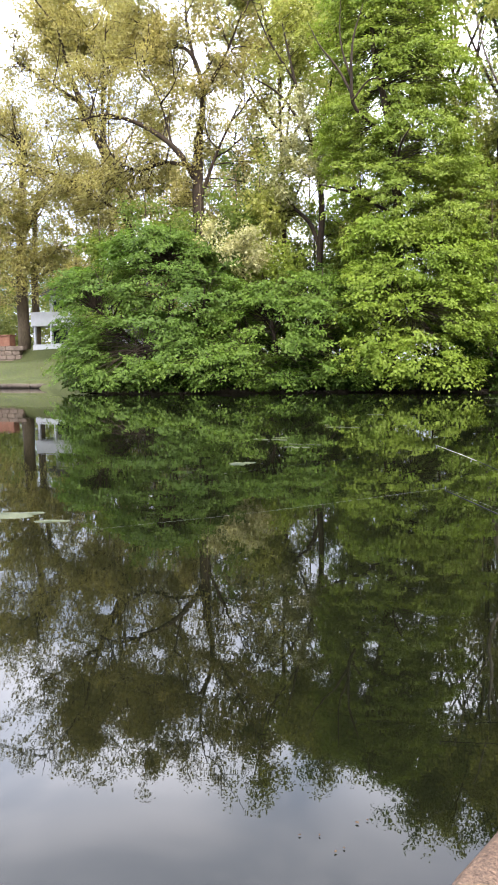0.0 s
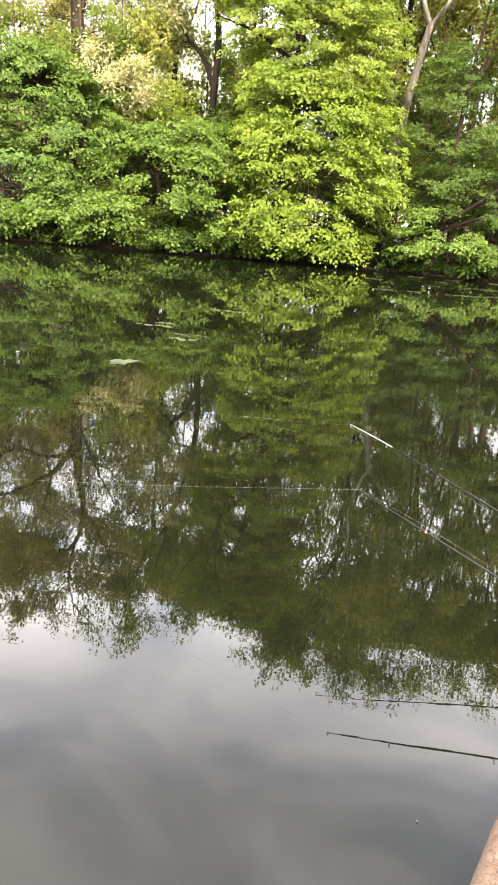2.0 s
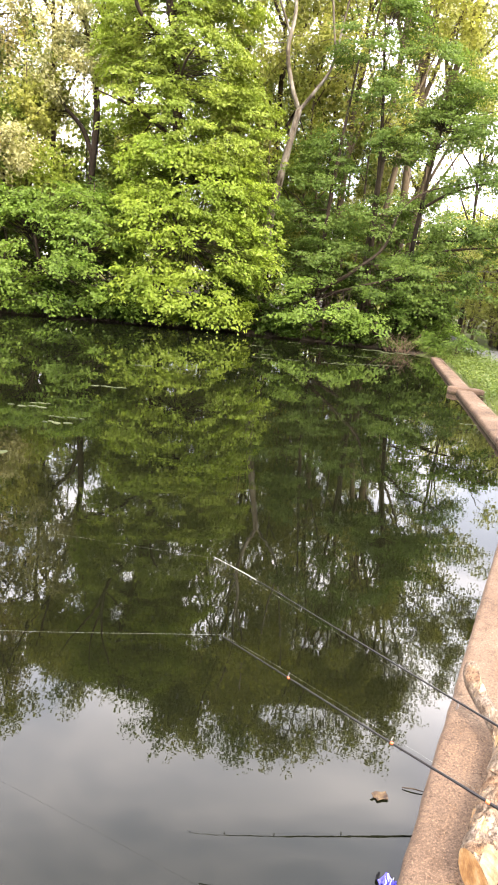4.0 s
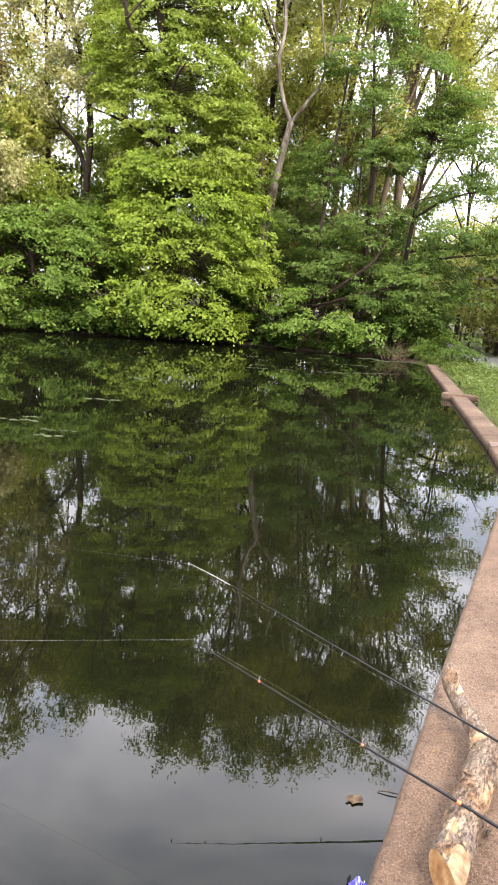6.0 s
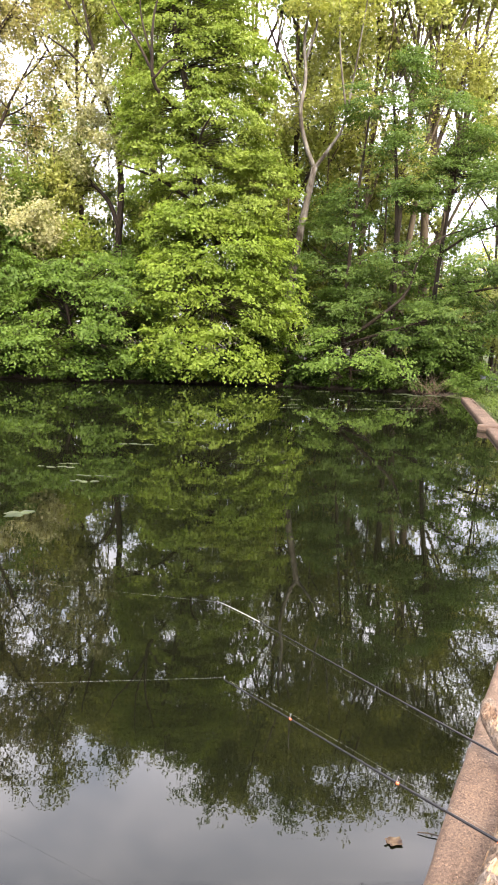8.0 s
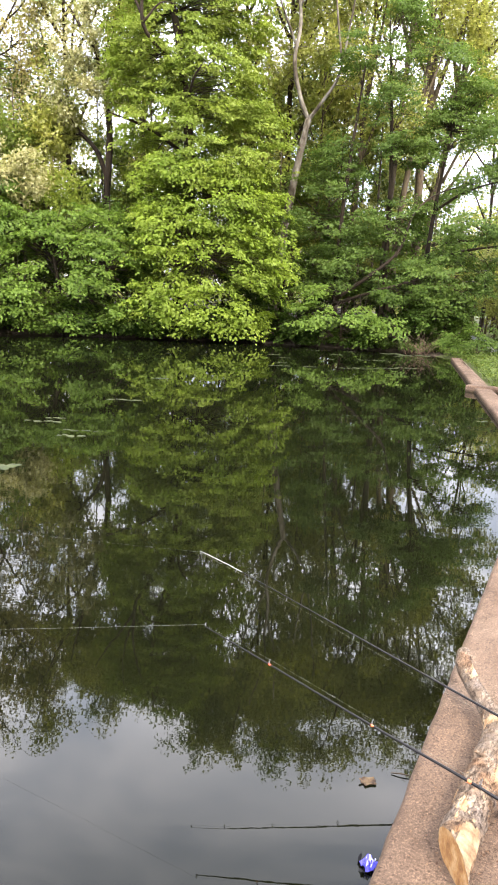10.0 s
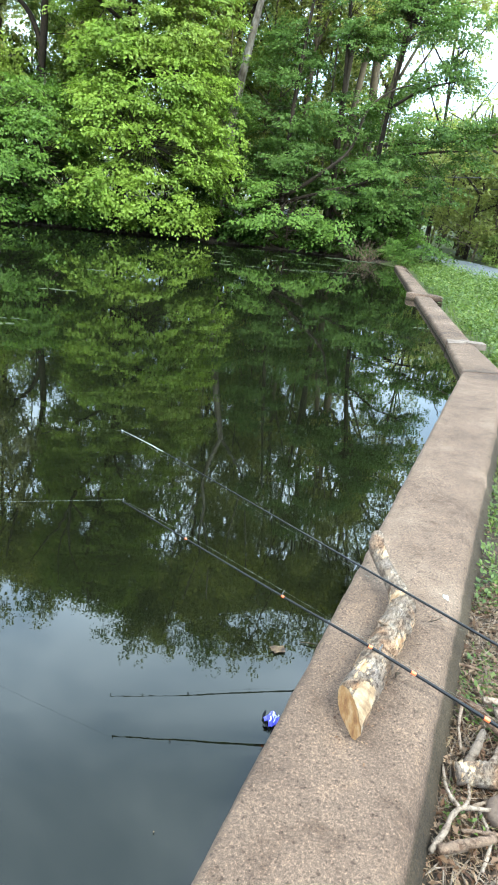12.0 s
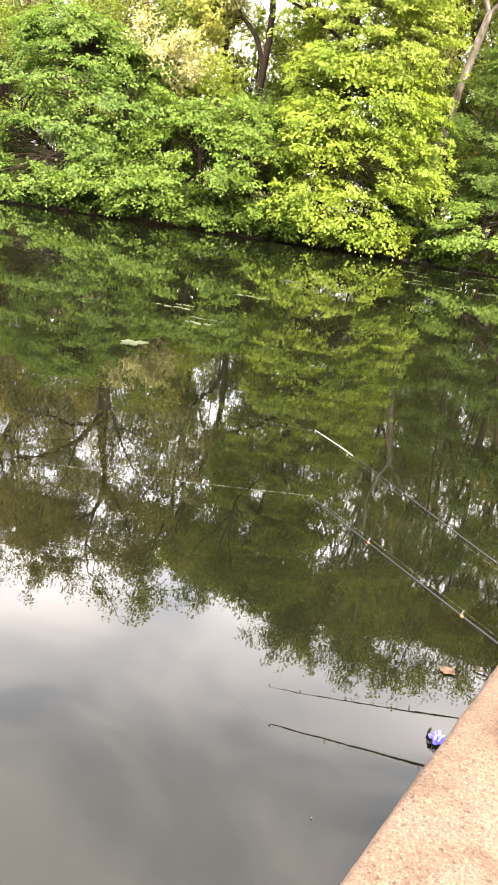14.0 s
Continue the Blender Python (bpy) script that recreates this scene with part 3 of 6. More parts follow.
gm.polygons.foreach_set("use_smooth", [True] * len(gm.polygons))
tagged(new("ground", gm), "earth and grass banks round the pond", "ground", kind="structure")

bm = bmesh.new()
shore = [(x + (0.2 if k in (0, 1, 2) else 0.0), y + (0.35 if 3 <= k <= 13 else 0.0), 0.0) for k, (x, y) in enumerate(POND)]
bm.faces.new([bm.verts.new(p) for p in shore])
bmesh.ops.triangulate(bm, faces=bm.faces[:])
water = part("water", bm, WATER)
tagged(water, "still dark green pond water mirroring the trees", "water", kind="structure")

ROAD = [(13.0, -30.0), (10.4, 6.0), (9.3, 15.0), (9.25, 19.0), (9.3, 22.0), (9.1, 24.5), (9.1, 27.0), (9.35, 29.6), (9.4, 33.0), (8.8, 42.0), (8.0, 60.0)]
rp_, _ = smooth_path([(x, y, 0) for x, y in ROAD], [1] * len(ROAD), 14)
rt = np.gradient(rp_, axis=0)
rt /= np.linalg.norm(rt, axis=1)[:, None]
side = np.stack([rt[:, 1], -rt[:, 0]], 1)
rv, rf = [], []
for k in range(len(rp_)):
    for u in (-1.15, -0.6, 0, 0.6, 1.15):
        px, py = rp_[k, 0] + side[k, 0] * u, rp_[k, 1] + side[k, 1] * u
        rv.append((px, py, float(ground_z(px, py)) + 0.05 - 0.012 * abs(u)))
for k in range(len(rp_) - 1):
    rf += [(5 * k + j, 5 * k + j + 1, 5 * k + j + 6, 5 * k + j + 5) for j in range(4)]
tagged(raw("road", rv, rf, ASPHALT), "narrow grey asphalt road past the pond", "road", kind="structure")


# ---------------------------------------------------------------- concrete wall
def wall_run(name, inner, outer, parent, top=0.088, low=-0.55, r=0.035, step=0.12, label=""):
    """A run of wall between two lines in plan, with rounded, worn upper edges."""
    (ax, ay), (bx, by) = inner
    (cx_, cy_), (dx, dy) = outer
    n = max(2, int(math.hypot(bx - ax, by - ay) / step))
    prof = [(0.0, low), (0.0, -0.12), (0.0, top - r)]
    prof += [(r * (1 - math.cos(a)), top - r + r * math.sin(a)) for a in (0.5, 1.05)]
    prof += [(r, top)] + [(k, None) for k in (0.25, 0.5, 0.75)]
    verts, faces = [], []
    half = len(prof)
    for i in range(n + 1):
        u = i / n
        p, q = Vector((ax + (bx - ax) * u, ay + (by - ay) * u, 0)), Vector((cx_ + (dx - cx_) * u, cy_ + (dy - cy_) * u, 0))
        w = (q - p).length
        s = (q - p) / w
        back = [(w - 0.085, top), (w - 0.062, top - 0.004), (w - 0.044, top - 0.013), (w - 0.028, top - 0.030), (w - 0.014, top - 0.055), (w + 0.080, -0.13), (w + 0.095, low)]
        ring = [(a, z) for a, z in prof[:6]] + [(w * k, top) for k in (0.25, 0.5, 0.75)] + back
        for a, z in ring:
            c = p + s * a
            h = 0.006 * noise.noise(Vector((c.x * 2.2, c.y * 2.2, z * 3))) + 0.0035 * noise.noise(Vector((c.x * 11, c.y * 11, z * 9)))
            g = 0.006 * noise.noise(Vector((c.x * 9 + 5, c.y * 9, z * 4)))
            if a < 0.04 and z > 0:
                # the edge over the water is chipped
                g += 0.010 * max(0.0, noise.noise(Vector((c.x * 6, c.y * 6, 2.0))) + 0.5 * noise.noise(Vector((c.x * 21, c.y * 21, z * 20))))
            verts.append((c.x + s.x * g, c.y + s.y * g, z + h if z > -0.5 else z))
    m = len(verts) // (n + 1)
    for i in range(n):
        faces += [(i * m + j, i * m + j + 1, (i + 1) * m + j + 1, (i + 1) * m + j) for j in range(m - 1)]
    faces += [tuple(range(m)), tuple(n * m + j for j in reversed(range(m)))]
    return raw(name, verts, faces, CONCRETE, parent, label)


wall = thing("wall_pond", "low weathered brown concrete wall edging the pond", "wall", kind="structure")
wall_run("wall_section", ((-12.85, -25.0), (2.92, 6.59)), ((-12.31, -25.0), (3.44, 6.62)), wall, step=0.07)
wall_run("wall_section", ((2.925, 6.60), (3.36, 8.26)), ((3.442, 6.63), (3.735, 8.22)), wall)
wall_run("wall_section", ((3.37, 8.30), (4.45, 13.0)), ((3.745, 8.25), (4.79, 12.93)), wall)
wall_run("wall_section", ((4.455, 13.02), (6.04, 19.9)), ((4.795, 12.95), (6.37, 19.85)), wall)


def pill(name, a, b, r, top, parent, label=""):
    """A round-ended block across the wall."""
    d = Vector((b[0] - a[0], b[1] - a[1]))
    ang = math.atan2(d.y, d.x)
    ring = [(b[0] + r * math.cos(ang + t), b[1] + r * math.sin(ang + t)) for t in np.linspace(-math.pi / 2, math.pi / 2, 10)]
    ring += [(a[0] + r * math.cos(ang + t), a[1] + r * math.sin(ang + t)) for t in np.linspace(math.pi / 2, 3 * math.pi / 2, 10)]
    cx0, cy0 = (a[0] + b[0]) / 2, (a[1] + b[1]) / 2
    verts, faces, n = [], [], len(ring)
    for z, k in ((-0.5, 1.0), (top - 0.03, 1.0), (top - 0.008, 0.97), (top, 0.9)):
        verts += [(cx0 + (x - cx0) * k, cy0 + (y - cy0) * k, z + 0.004 * noise.noise(Vector((x * 4, y * 4, z)))) for x, y in ring]
    for i in range(3):
        faces += [(i * n + j, i * n + (j + 1) % n, (i + 1) * n + (j + 1) % n, (i + 1) * n + j) for j in range(n)]
    faces.append(tuple(3 * n + j for j in range(n)))
    return raw(name, verts, faces, CONCRETE, parent, label)


pill("pier", (4.45, 13.02), (4.80, 12.86), 0.15, 0.118, wall, "round-ended concrete buttress across the wall")
bm = bmesh.new()
pts = [(3.32, 8.08), (3.40, 8.36), (3.52, 8.31), (3.62, 8.37), (3.74, 8.30), (3.86, 8.32), (3.83, 8.15), (3.68, 8.12), (3.58, 8.19), (3.48, 8.12)]
top = [bm.verts.new((x, y, 0.103 + 0.004 * math.sin(9 * x))) for x, y in pts]
bot = [bm.verts.new((x + 0.01, y, 0.03)) for x, y in pts]
bm.faces.new(top)
for k in range(len(pts)):
    j = (k + 1) % len(pts)
    bm.faces.new((top[k], bot[k], bot[j], top[j]))
part("mortar_patch", bm, MORTAR, wall, "cracked pale mortar patch over the joint")


# ---------------------------------------------------------------- far bank trees
tree("shrub_tree", "broad dark green leafy tree hanging over the pond", "tree",
     [(-10.9, 24.8, 0.4), (-10.8, 24.8, 1.6), (-10.5, 24.8, 3.4), (-10.6, 24.8, 5.4)], [0.16, 0.13, 0.10, 0.05],
     [([(-10.85, 24.8, 1.0), (-12.2, 24.3, 2.2), (-13.6, 24.0, 3.4)], [0.09, 0.06, 0.03]),
      ([(-10.8, 24.8, 1.2), (-9.4, 24.2, 2.4), (-8.6, 23.8, 3.6)], [0.09, 0.06, 0.03]),
      ([(-10.8, 24.8, 0.8), (-10.9, 23.6, 1.6), (-11.2, 22.6, 1.5)], [0.07, 0.05, 0.02])],
     BARK_DARK,
     [("fan", LEAF_SHRUB, [(-10.8, 24.4, 4.4, 2.6, 1.6, 1.7), (-12.9, 23.8, 3.2, 1.9, 1.5, 1.6), (-9.0, 23.8, 3.0, 1.8, 1.4, 1.6), (-11.0, 23.0, 1.9, 2.7, 1.2, 1.3), (-13.2, 23.0, 1.3, 1.3, 1.0, 1.0),
                           (-11.6, 22.2, 0.8, 2.0, 0.8, 0.6), (-9.2, 22.7, 1.1, 1.5, 1.0, 0.9), (-14.0, 24.0, 3.9, 1.0, 1.1, 0.9), (-11.4, 24.6, 5.6, 1.5, 1.2, 0.7), (-9.6, 24.6, 5.0, 1.2, 1.2, 0.8)],
       6.0, 0.115, "", dict(oval=False, gap=-0.2, shift=1.0, freq=0.75, length=0.95, tilt=0.42, inner=0.2))])

tree("leafy_bush", "bright green bush with branches drooping to the water", "bush",
     [(-6.2, 23.9, 0.35), (-6.1, 23.8, 1.4), (-6.3, 23.6, 2.8)], [0.10, 0.08, 0.04],
     [([(-6.15, 23.8, 0.9), (-5.0, 23.2, 1.8), (-4.2, 22.9, 2.2)], [0.06, 0.04, 0.02]),
      ([(-6.15, 23.8, 0.9), (-7.2, 22.9, 1.6), (-7.8, 22.0, 1.2)], [0.06, 0.04, 0.02])],
     BARK_DARK,
     [("fan", LEAF_LOW, [(-6.3, 23.6, 2.4, 2.3, 1.3, 1.3), (-4.9, 23.9, 3.3, 1.4, 1.0, 0.9), (-7.2, 24.1, 3.4, 1.3, 0.9, 0.8), (-5.0, 22.6, 1.3, 1.6, 1.0, 0.8), (-7.6, 22.4, 1.0, 1.4, 1.0, 0.7),
                         (-4.0, 23.2, 2.4, 1.1, 1.0, 1.2), (-6.4, 22.5, 0.8, 1.3, 0.9, 0.55), (-9.2, 22.0, 0.8, 1.2, 0.8, 0.5), (-3.6, 22.6, 0.8, 0.9, 0.8, 0.5)],
       6.0, 0.115, "", dict(oval=False, gap=-0.2, shift=3.1, freq=0.75, length=0.95, tilt=0.42, inner=0.2))])

BEECH_HIGH = [(-1.3, 23.9, 6.0, 2.2, 1.5, 1.6), (-2.9, 24.3, 7.0, 1.5, 1.2, 1.3), (-1.2, 24.5, 8.3, 2.0, 1.5, 1.5), (-2.9, 24.7, 9.3, 1.8, 1.4, 1.5), (-1.2, 24.9, 10.6, 1.9, 1.5, 1.5), (-2.6, 25.1, 11.6, 1.8, 1.5, 1.5),
              (-1.7, 25.2, 13.0, 1.7, 1.4, 1.2), (-3.2, 25.2, 13.4, 1.4, 1.2, 1.1), (-2.3, 25.3, 14.4, 1.2, 1.1, 0.9), (0.3, 24.4, 6.6, 1.0, 1.0, 1.2), (-1.2, 25.6, 9.3, 1.3, 0.8, 1.3), (-0.5, 25.4, 10.6, 1.1, 0.8, 1.1), (-0.6, 25.2, 7.9, 1.1, 0.8, 1.1), (-4.0, 24.9, 8.4, 0.8, 0.9, 0.8), (-4.0, 25.1, 12.2, 0.9, 1.0, 0.9)]
BEECH_LOW = [(-0.8, 22.7, 1.0, 1.9, 1.0, 0.9), (-2.4, 22.8, 1.3, 1.3, 1.0, 1.0), (-0.7, 22.9, 2.5, 2.1, 1.2, 1.2), (-2.3, 23.1, 3.1, 1.5, 1.2, 1.3), (-0.9, 23.3, 4.2, 2.2, 1.4, 1.2), (-2.4, 23.6, 4.9, 1.4, 1.3, 1.1), (0.9, 23.4, 3.0, 0.9, 0.9, 1.0), (-1.0, 24.3, 4.9, 1.7, 0.9, 1.0)]
tree("beech_tree", "tall lime-green tree with layered foliage down to the water", "tree",
     [(-2.3, 26.0, 0.5), (-2.25, 25.7, 3.0), (-2.0, 25.0, 6.0), (-2.3, 24.4, 9.0), (-2.9, 24.6, 12.0), (-2.8, 25.0, 15.0)], [0.24, 0.21, 0.17, 0.12, 0.08, 0.03],
     [([(-2.4, 24.4, 8.6), (-3.25, 23.2, 9.2), (-3.35, 22.9, 10.0), (-3.3, 22.9, 11.2), (-3.0, 22.9, 12.2)], [0.06, 0.06, 0.05, 0.035, 0.012]),
      ([(-3.3, 23.0, 9.5), (-3.8, 22.9, 10.4), (-4.4, 22.9, 11.2), (-4.8, 23.0, 12.0)], [0.045, 0.04, 0.025, 0.01]),
      ([(-3.3, 23.0, 9.4), (-2.8, 22.9, 9.9), (-2.3, 22.9, 9.9)], [0.035, 0.025, 0.01]),
      ([(-3.35, 22.9, 10.0), (-3.7, 22.9, 11.2), (-3.7, 22.9, 12.6)], [0.04, 0.025, 0.01]),
      ([(-2.0, 25.0, 6.0), (-3.2, 23.8, 6.6), (-4.4, 23.2, 6.9)], [0.07, 0.05, 0.02]),
      ([(-2.1, 24.8, 7.4), (-1.8, 23.2, 7.9), (-1.5, 22.6, 8.2)], [0.06, 0.04, 0.02]),
      ([(-2.2, 25.3, 4.2), (-1.0, 24.4, 4.8), (0.2, 23.8, 4.6)], [0.07, 0.05, 0.02]),
      ([(-2.25, 25.7, 2.4), (-1.8, 24.2, 3.0), (-1.2, 23.0, 2.6)], [0.07, 0.05, 0.02])],
     BARK_DARK,
     [("fan", LEAF_LIME, BEECH_HIGH, 5.6, 0.112, "", dict(gap=-0.2, shift=5.3, freq=0.75, length=1.0, droop=0.34, tilt=0.5, oval=False, inner=0.25)),
      ("fan", LEAF_BRIGHT, BEECH_LOW, 6.0, 0.112, "bright yellow-green lower foliage", dict(oval=False, gap=-0.24, shift=8.3, freq=0.8, length=0.95, tilt=0.42))], 0.010)

tree("sycamore_tree", "sycamore with a pale mottled forked trunk", "tree",
     [(1.15, 26.0, 0.5), (1.35, 25.9, 3.4), (1.65, 25.7, 5.6), (2.0, 25.6, 7.6)], [0.20, 0.165, 0.13, 0.105],
     [([(2.0, 25.6, 7.5), (1.66, 25.5, 8.25), (1.42, 25.5, 9.3), (1.55, 25.5, 10.4), (1.46, 25.5, 11.6), (1.52, 25.5, 12.8), (1.0, 25.5, 14.8)], [0.085, 0.078, 0.07, 0.062, 0.05, 0.04, 0.015]),
      ([(2.0, 25.6, 7.5), (2.5, 25.5, 8.2), (2.95, 25.5, 9.0), (3.25, 25.6, 10.8), (3.6, 25.6, 13.4)], [0.07, 0.058, 0.045, 0.035, 0.015]),
      ([(1.54, 25.5, 11.0), (1.9, 25.5, 12.4), (2.0, 25.5, 14.6)], [0.05, 0.04, 0.02]),
      ([(1.43, 25.5, 9.8), (0.7, 25.6, 11.6), (0.3, 25.7, 13.6)], [0.045, 0.03, 0.015]),
      ([(3.0, 25.5, 9.4), (2.7, 25.6, 11.4), (2.6, 25.7, 13.6)], [0.045, 0.03, 0.015])],
     BARK_PALE,
     [("tuft", LEAF_TALL, [(0.9, 26.2, 12.6, 2.0, 1.3, 2.2), (3.0, 26.2, 12.6, 1.5, 1.3, 2.0)], 1.2, 0.16, "", dict(shift=9.0, leaves=11)),
      ("tuft", LEAF_TALL, [(2.0, 26.9, 10.0, 1.5, 0.9, 1.3), (3.3, 26.8, 10.9, 1.4, 0.9, 1.2), (0.7, 26.8, 9.2, 1.0, 0.8, 1.1), (4.2, 26.8, 8.8, 1.1, 0.8, 1.2)], 1.7, 0.13, "", dict(shift=19.0, leaves=11, gap=-0.2))], 0.014, limb_bark=BARK_PALE)

MAPLE_LOBES = [(4.0, 24.0, 2.4, 1.9, 1.3, 0.9), (6.6, 23.2, 2.3, 1.7, 1.3, 0.9), (2.8, 24.2, 4.3, 1.3, 1.2, 1.0), (5.2, 24.2, 4.2, 1.8, 1.3, 0.8), (7.6, 23.0, 3.9, 1.4, 1.1, 0.7), (5.2, 24.5, 7.9, 1.7, 1.3, 0.9), (4.0, 24.6, 9.4, 1.2, 1.1, 0.9),
               (6.8, 23.9, 6.9, 1.5, 1.2, 0.8), (8.2, 22.9, 2.4, 1.0, 1.0, 0.7), (3.2, 24.8, 6.1, 1.0, 1.0, 0.9), (7.7, 23.2, 5.4, 1.1, 1.0, 0.6), (6.2, 24.2, 8.9, 1.3, 1.1, 0.8), (5.0, 24.2, 6.2, 1.7, 1.2, 0.7), (1.9, 24.6, 4.6, 0.9, 0.9, 0.9),
               (5.0, 24.9, 10.4, 0.9, 0.9, 0.8), (7.6, 23.2, 6.6, 1.0, 0.9, 0.5), (2.4, 24.0, 2.4, 1.0, 1.1, 1.0), (9.0, 22.8, 4.3, 0.7, 0.8, 0.35),
               (8.3, 23.4, 7.2, 0.9, 0.9, 0.5), (7.6, 23.9, 8.0, 0.9, 0.9, 0.5)]
tree("maple_tree", "mid-green maple with dark trunks and open layered branches", "tree",
     [(5.0, 25.2, 0.5), (4.95, 25.0, 2.6), (4.9, 24.9, 5.0), (4.7, 24.8, 7.6), (4.4, 24.8, 10.4)], [0.12, 0.10, 0.08, 0.055, 0.025],
     [([(3.2, 24.0, 1.6), (4.2, 23.4, 2.4), (5.0, 23.2, 3.2), (5.35, 23.2, 4.3), (6.1, 23.3, 5.0), (7.4, 23.3, 5.4)], [0.065, 0.055, 0.045, 0.035, 0.025, 0.012]),
      ([(3.3, 24.7, 0.5), (3.2, 24.6, 2.0), (3.3, 24.6, 5.0), (3.7, 24.6, 9.2)], [0.10, 0.085, 0.07, 0.025]),
      ([(6.1, 24.4, 0.4), (6.15, 24.3, 2.4), (6.3, 24.2, 4.8), (6.6, 24.0, 7.6)], [0.10, 0.085, 0.065, 0.025]),
      ([(6.2, 24.3, 2.9), (7.2, 23.2, 3.3), (8.6, 22.6, 3.5)], [0.06, 0.045, 0.02]),
      ([(6.3, 24.2, 4.6), (7.2, 23.6, 5.2), (8.6, 23.0, 5.6)], [0.05, 0.04, 0.02]),
      ([(6.3, 24.2, 3.5), (7.4, 22.6, 3.6), (8.4, 21.8, 3.75), (9.3, 21.5, 4.1)], [0.045, 0.035, 0.025, 0.01]),
      ([(3.2, 24.4, 1.4), (4.4, 23.2, 1.9), (5.6, 22.6, 2.3)], [0.06, 0.04, 0.02])],
     BARK_DARK,
     [("fan", LEAF_MAPLE, MAPLE_LOBES, 7.4, 0.086, "", dict(gap=-0.08, shift=12.7, freq=0.65, length=0.95, droop=0.24, tilt=0.45, oval=False, slim=0.72, inner=0.3)),
      # dark green outer branch; the two low lobes have shade in their colour
      ("fan", LEAF_DARK, [(7.9, 21.8, 3.75, 0.8, 0.6, 0.4), (8.9, 21.6, 4.0, 0.7, 0.6, 0.35), (8.4, 21.7, 3.3, 0.5, 0.5, 0.3), (6.4, 22.6, 1.5, 1.0, 0.8, 0.6), (5.2, 22.7, 2.0, 1.1, 0.8, 0.6)], 6.0, 0.10, "dark green branches, the lower ones darkened for shade",
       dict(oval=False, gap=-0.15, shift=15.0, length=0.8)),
      ("fan", LEAF_LOW, [(3.3, 22.3, 1.0, 1.2, 0.9, 0.5), (5.0, 22.0, 0.8, 0.9, 0.8, 0.3), (1.6, 22.9, 0.9, 0.9, 0.8, 0.5), (2.6, 22.8, 1.7, 0.8, 0.7, 0.4)], 3.4, 0.10, "bright low branches over the water",
       dict(oval=False, gap=-0.15, shift=14.0, length=1.0))], 0.009)

tree("flowering_tree", "slender dark-trunked tree with cream blossom", "tree",
     [(-5.2, 27.0, 0.8), (-5.15, 27.0, 4.8), (-5.05, 27.0, 7.2), (-5.4, 26.8, 9.4), (-6.0, 26.6, 11.6), (-6.5, 26.6, 13.8)], [0.15, 0.13, 0.115, 0.09, 0.06, 0.02],
     [([(-5.1, 27.0, 5.4), (-5.5, 26.9, 6.4), (-6.1, 26.8, 7.0)], [0.09, 0.085, 0.06]),
      ([(-5.5, 26.8, 9.6), (-6.6, 26.7, 11.2), (-7.8, 26.5, 12.0)], [0.06, 0.045, 0.02]),
      ([(-6.0, 26.6, 11.6), (-7.0, 26.6, 13.2), (-7.6, 26.6, 14.6)], [0.05, 0.04, 0.015]),
      ([(-5.3, 26.9, 8.8), (-4.8, 26.8, 10.6), (-4.5, 26.8, 12.8)], [0.06, 0.045, 0.02])],
     BARK_DARK,
     [("tuft", LEAF_TALL, [(-4.3, 27.6, 9.2, 1.3, 0.9, 1.2), (-7.0, 27.2, 7.4, 1.5, 1.1, 1.5), (-6.0, 27.2, 13.0, 2.2, 1.2, 1.8), (-4.2, 27.6, 6.8, 1.0, 0.8, 0.9), (-5.6, 26.6, 8.0, 1.4, 0.9, 0.9)], 2.6, 0.13, "", dict(shift=17.0)),
      ("tuft", BLOSSOM, [(-6.8, 25.8, 9.4, 1.0, 0.6, 1.1), (-5.7, 25.8, 9.7, 1.2, 0.6, 1.2), (-4.5, 25.8, 8.6, 1.0, 0.6, 0.7), (-5.3, 25.8, 8.0, 1.3, 0.6, 0.6), (-7.2, 25.9, 7.8, 0.9, 0.6, 0.7)], 6.0, 0.12, "cream blossom", dict(gap=-0.1, shift=18.0, freq=0.9, leaves=11, ball=0.17, reach=0.5))], 0.014)

tree("flowering_shrub", "shrub with pale cream blossom clusters", "shrub",
     [(-7.6, 25.2, 0.6), (-7.6, 25.1, 2.8), (-7.7, 25.0, 4.8)], [0.10, 0.08, 0.03],
     [([(-7.6, 25.1, 2.8), (-8.3, 24.9, 4.2), (-8.8, 24.8, 5.6)], [0.05, 0.04, 0.02])],
     BARK_DARK,
     [("fan", LEAF_SHRUB, [(-7.4, 25.0, 3.8, 1.3, 0.9, 1.0), (-8.4, 25.2, 4.8, 1.2, 0.9, 0.8)], 2.2, 0.15, "", dict(shift=21.0, length=1.0)),
      ("tuft", BLOSSOM, [(-8.8, 24.4, 6.0, 1.0, 0.6, 0.7), (-7.6, 24.2, 5.2, 1.3, 0.6, 0.6), (-7.2, 24.1, 4.5, 1.0, 0.6, 0.4)], 10.0, 0.12, "cream blossom", dict(gap=-0.02, shift=22.0, freq=1.1, leaves=10, ball=0.16, reach=0.45))], 0.012)

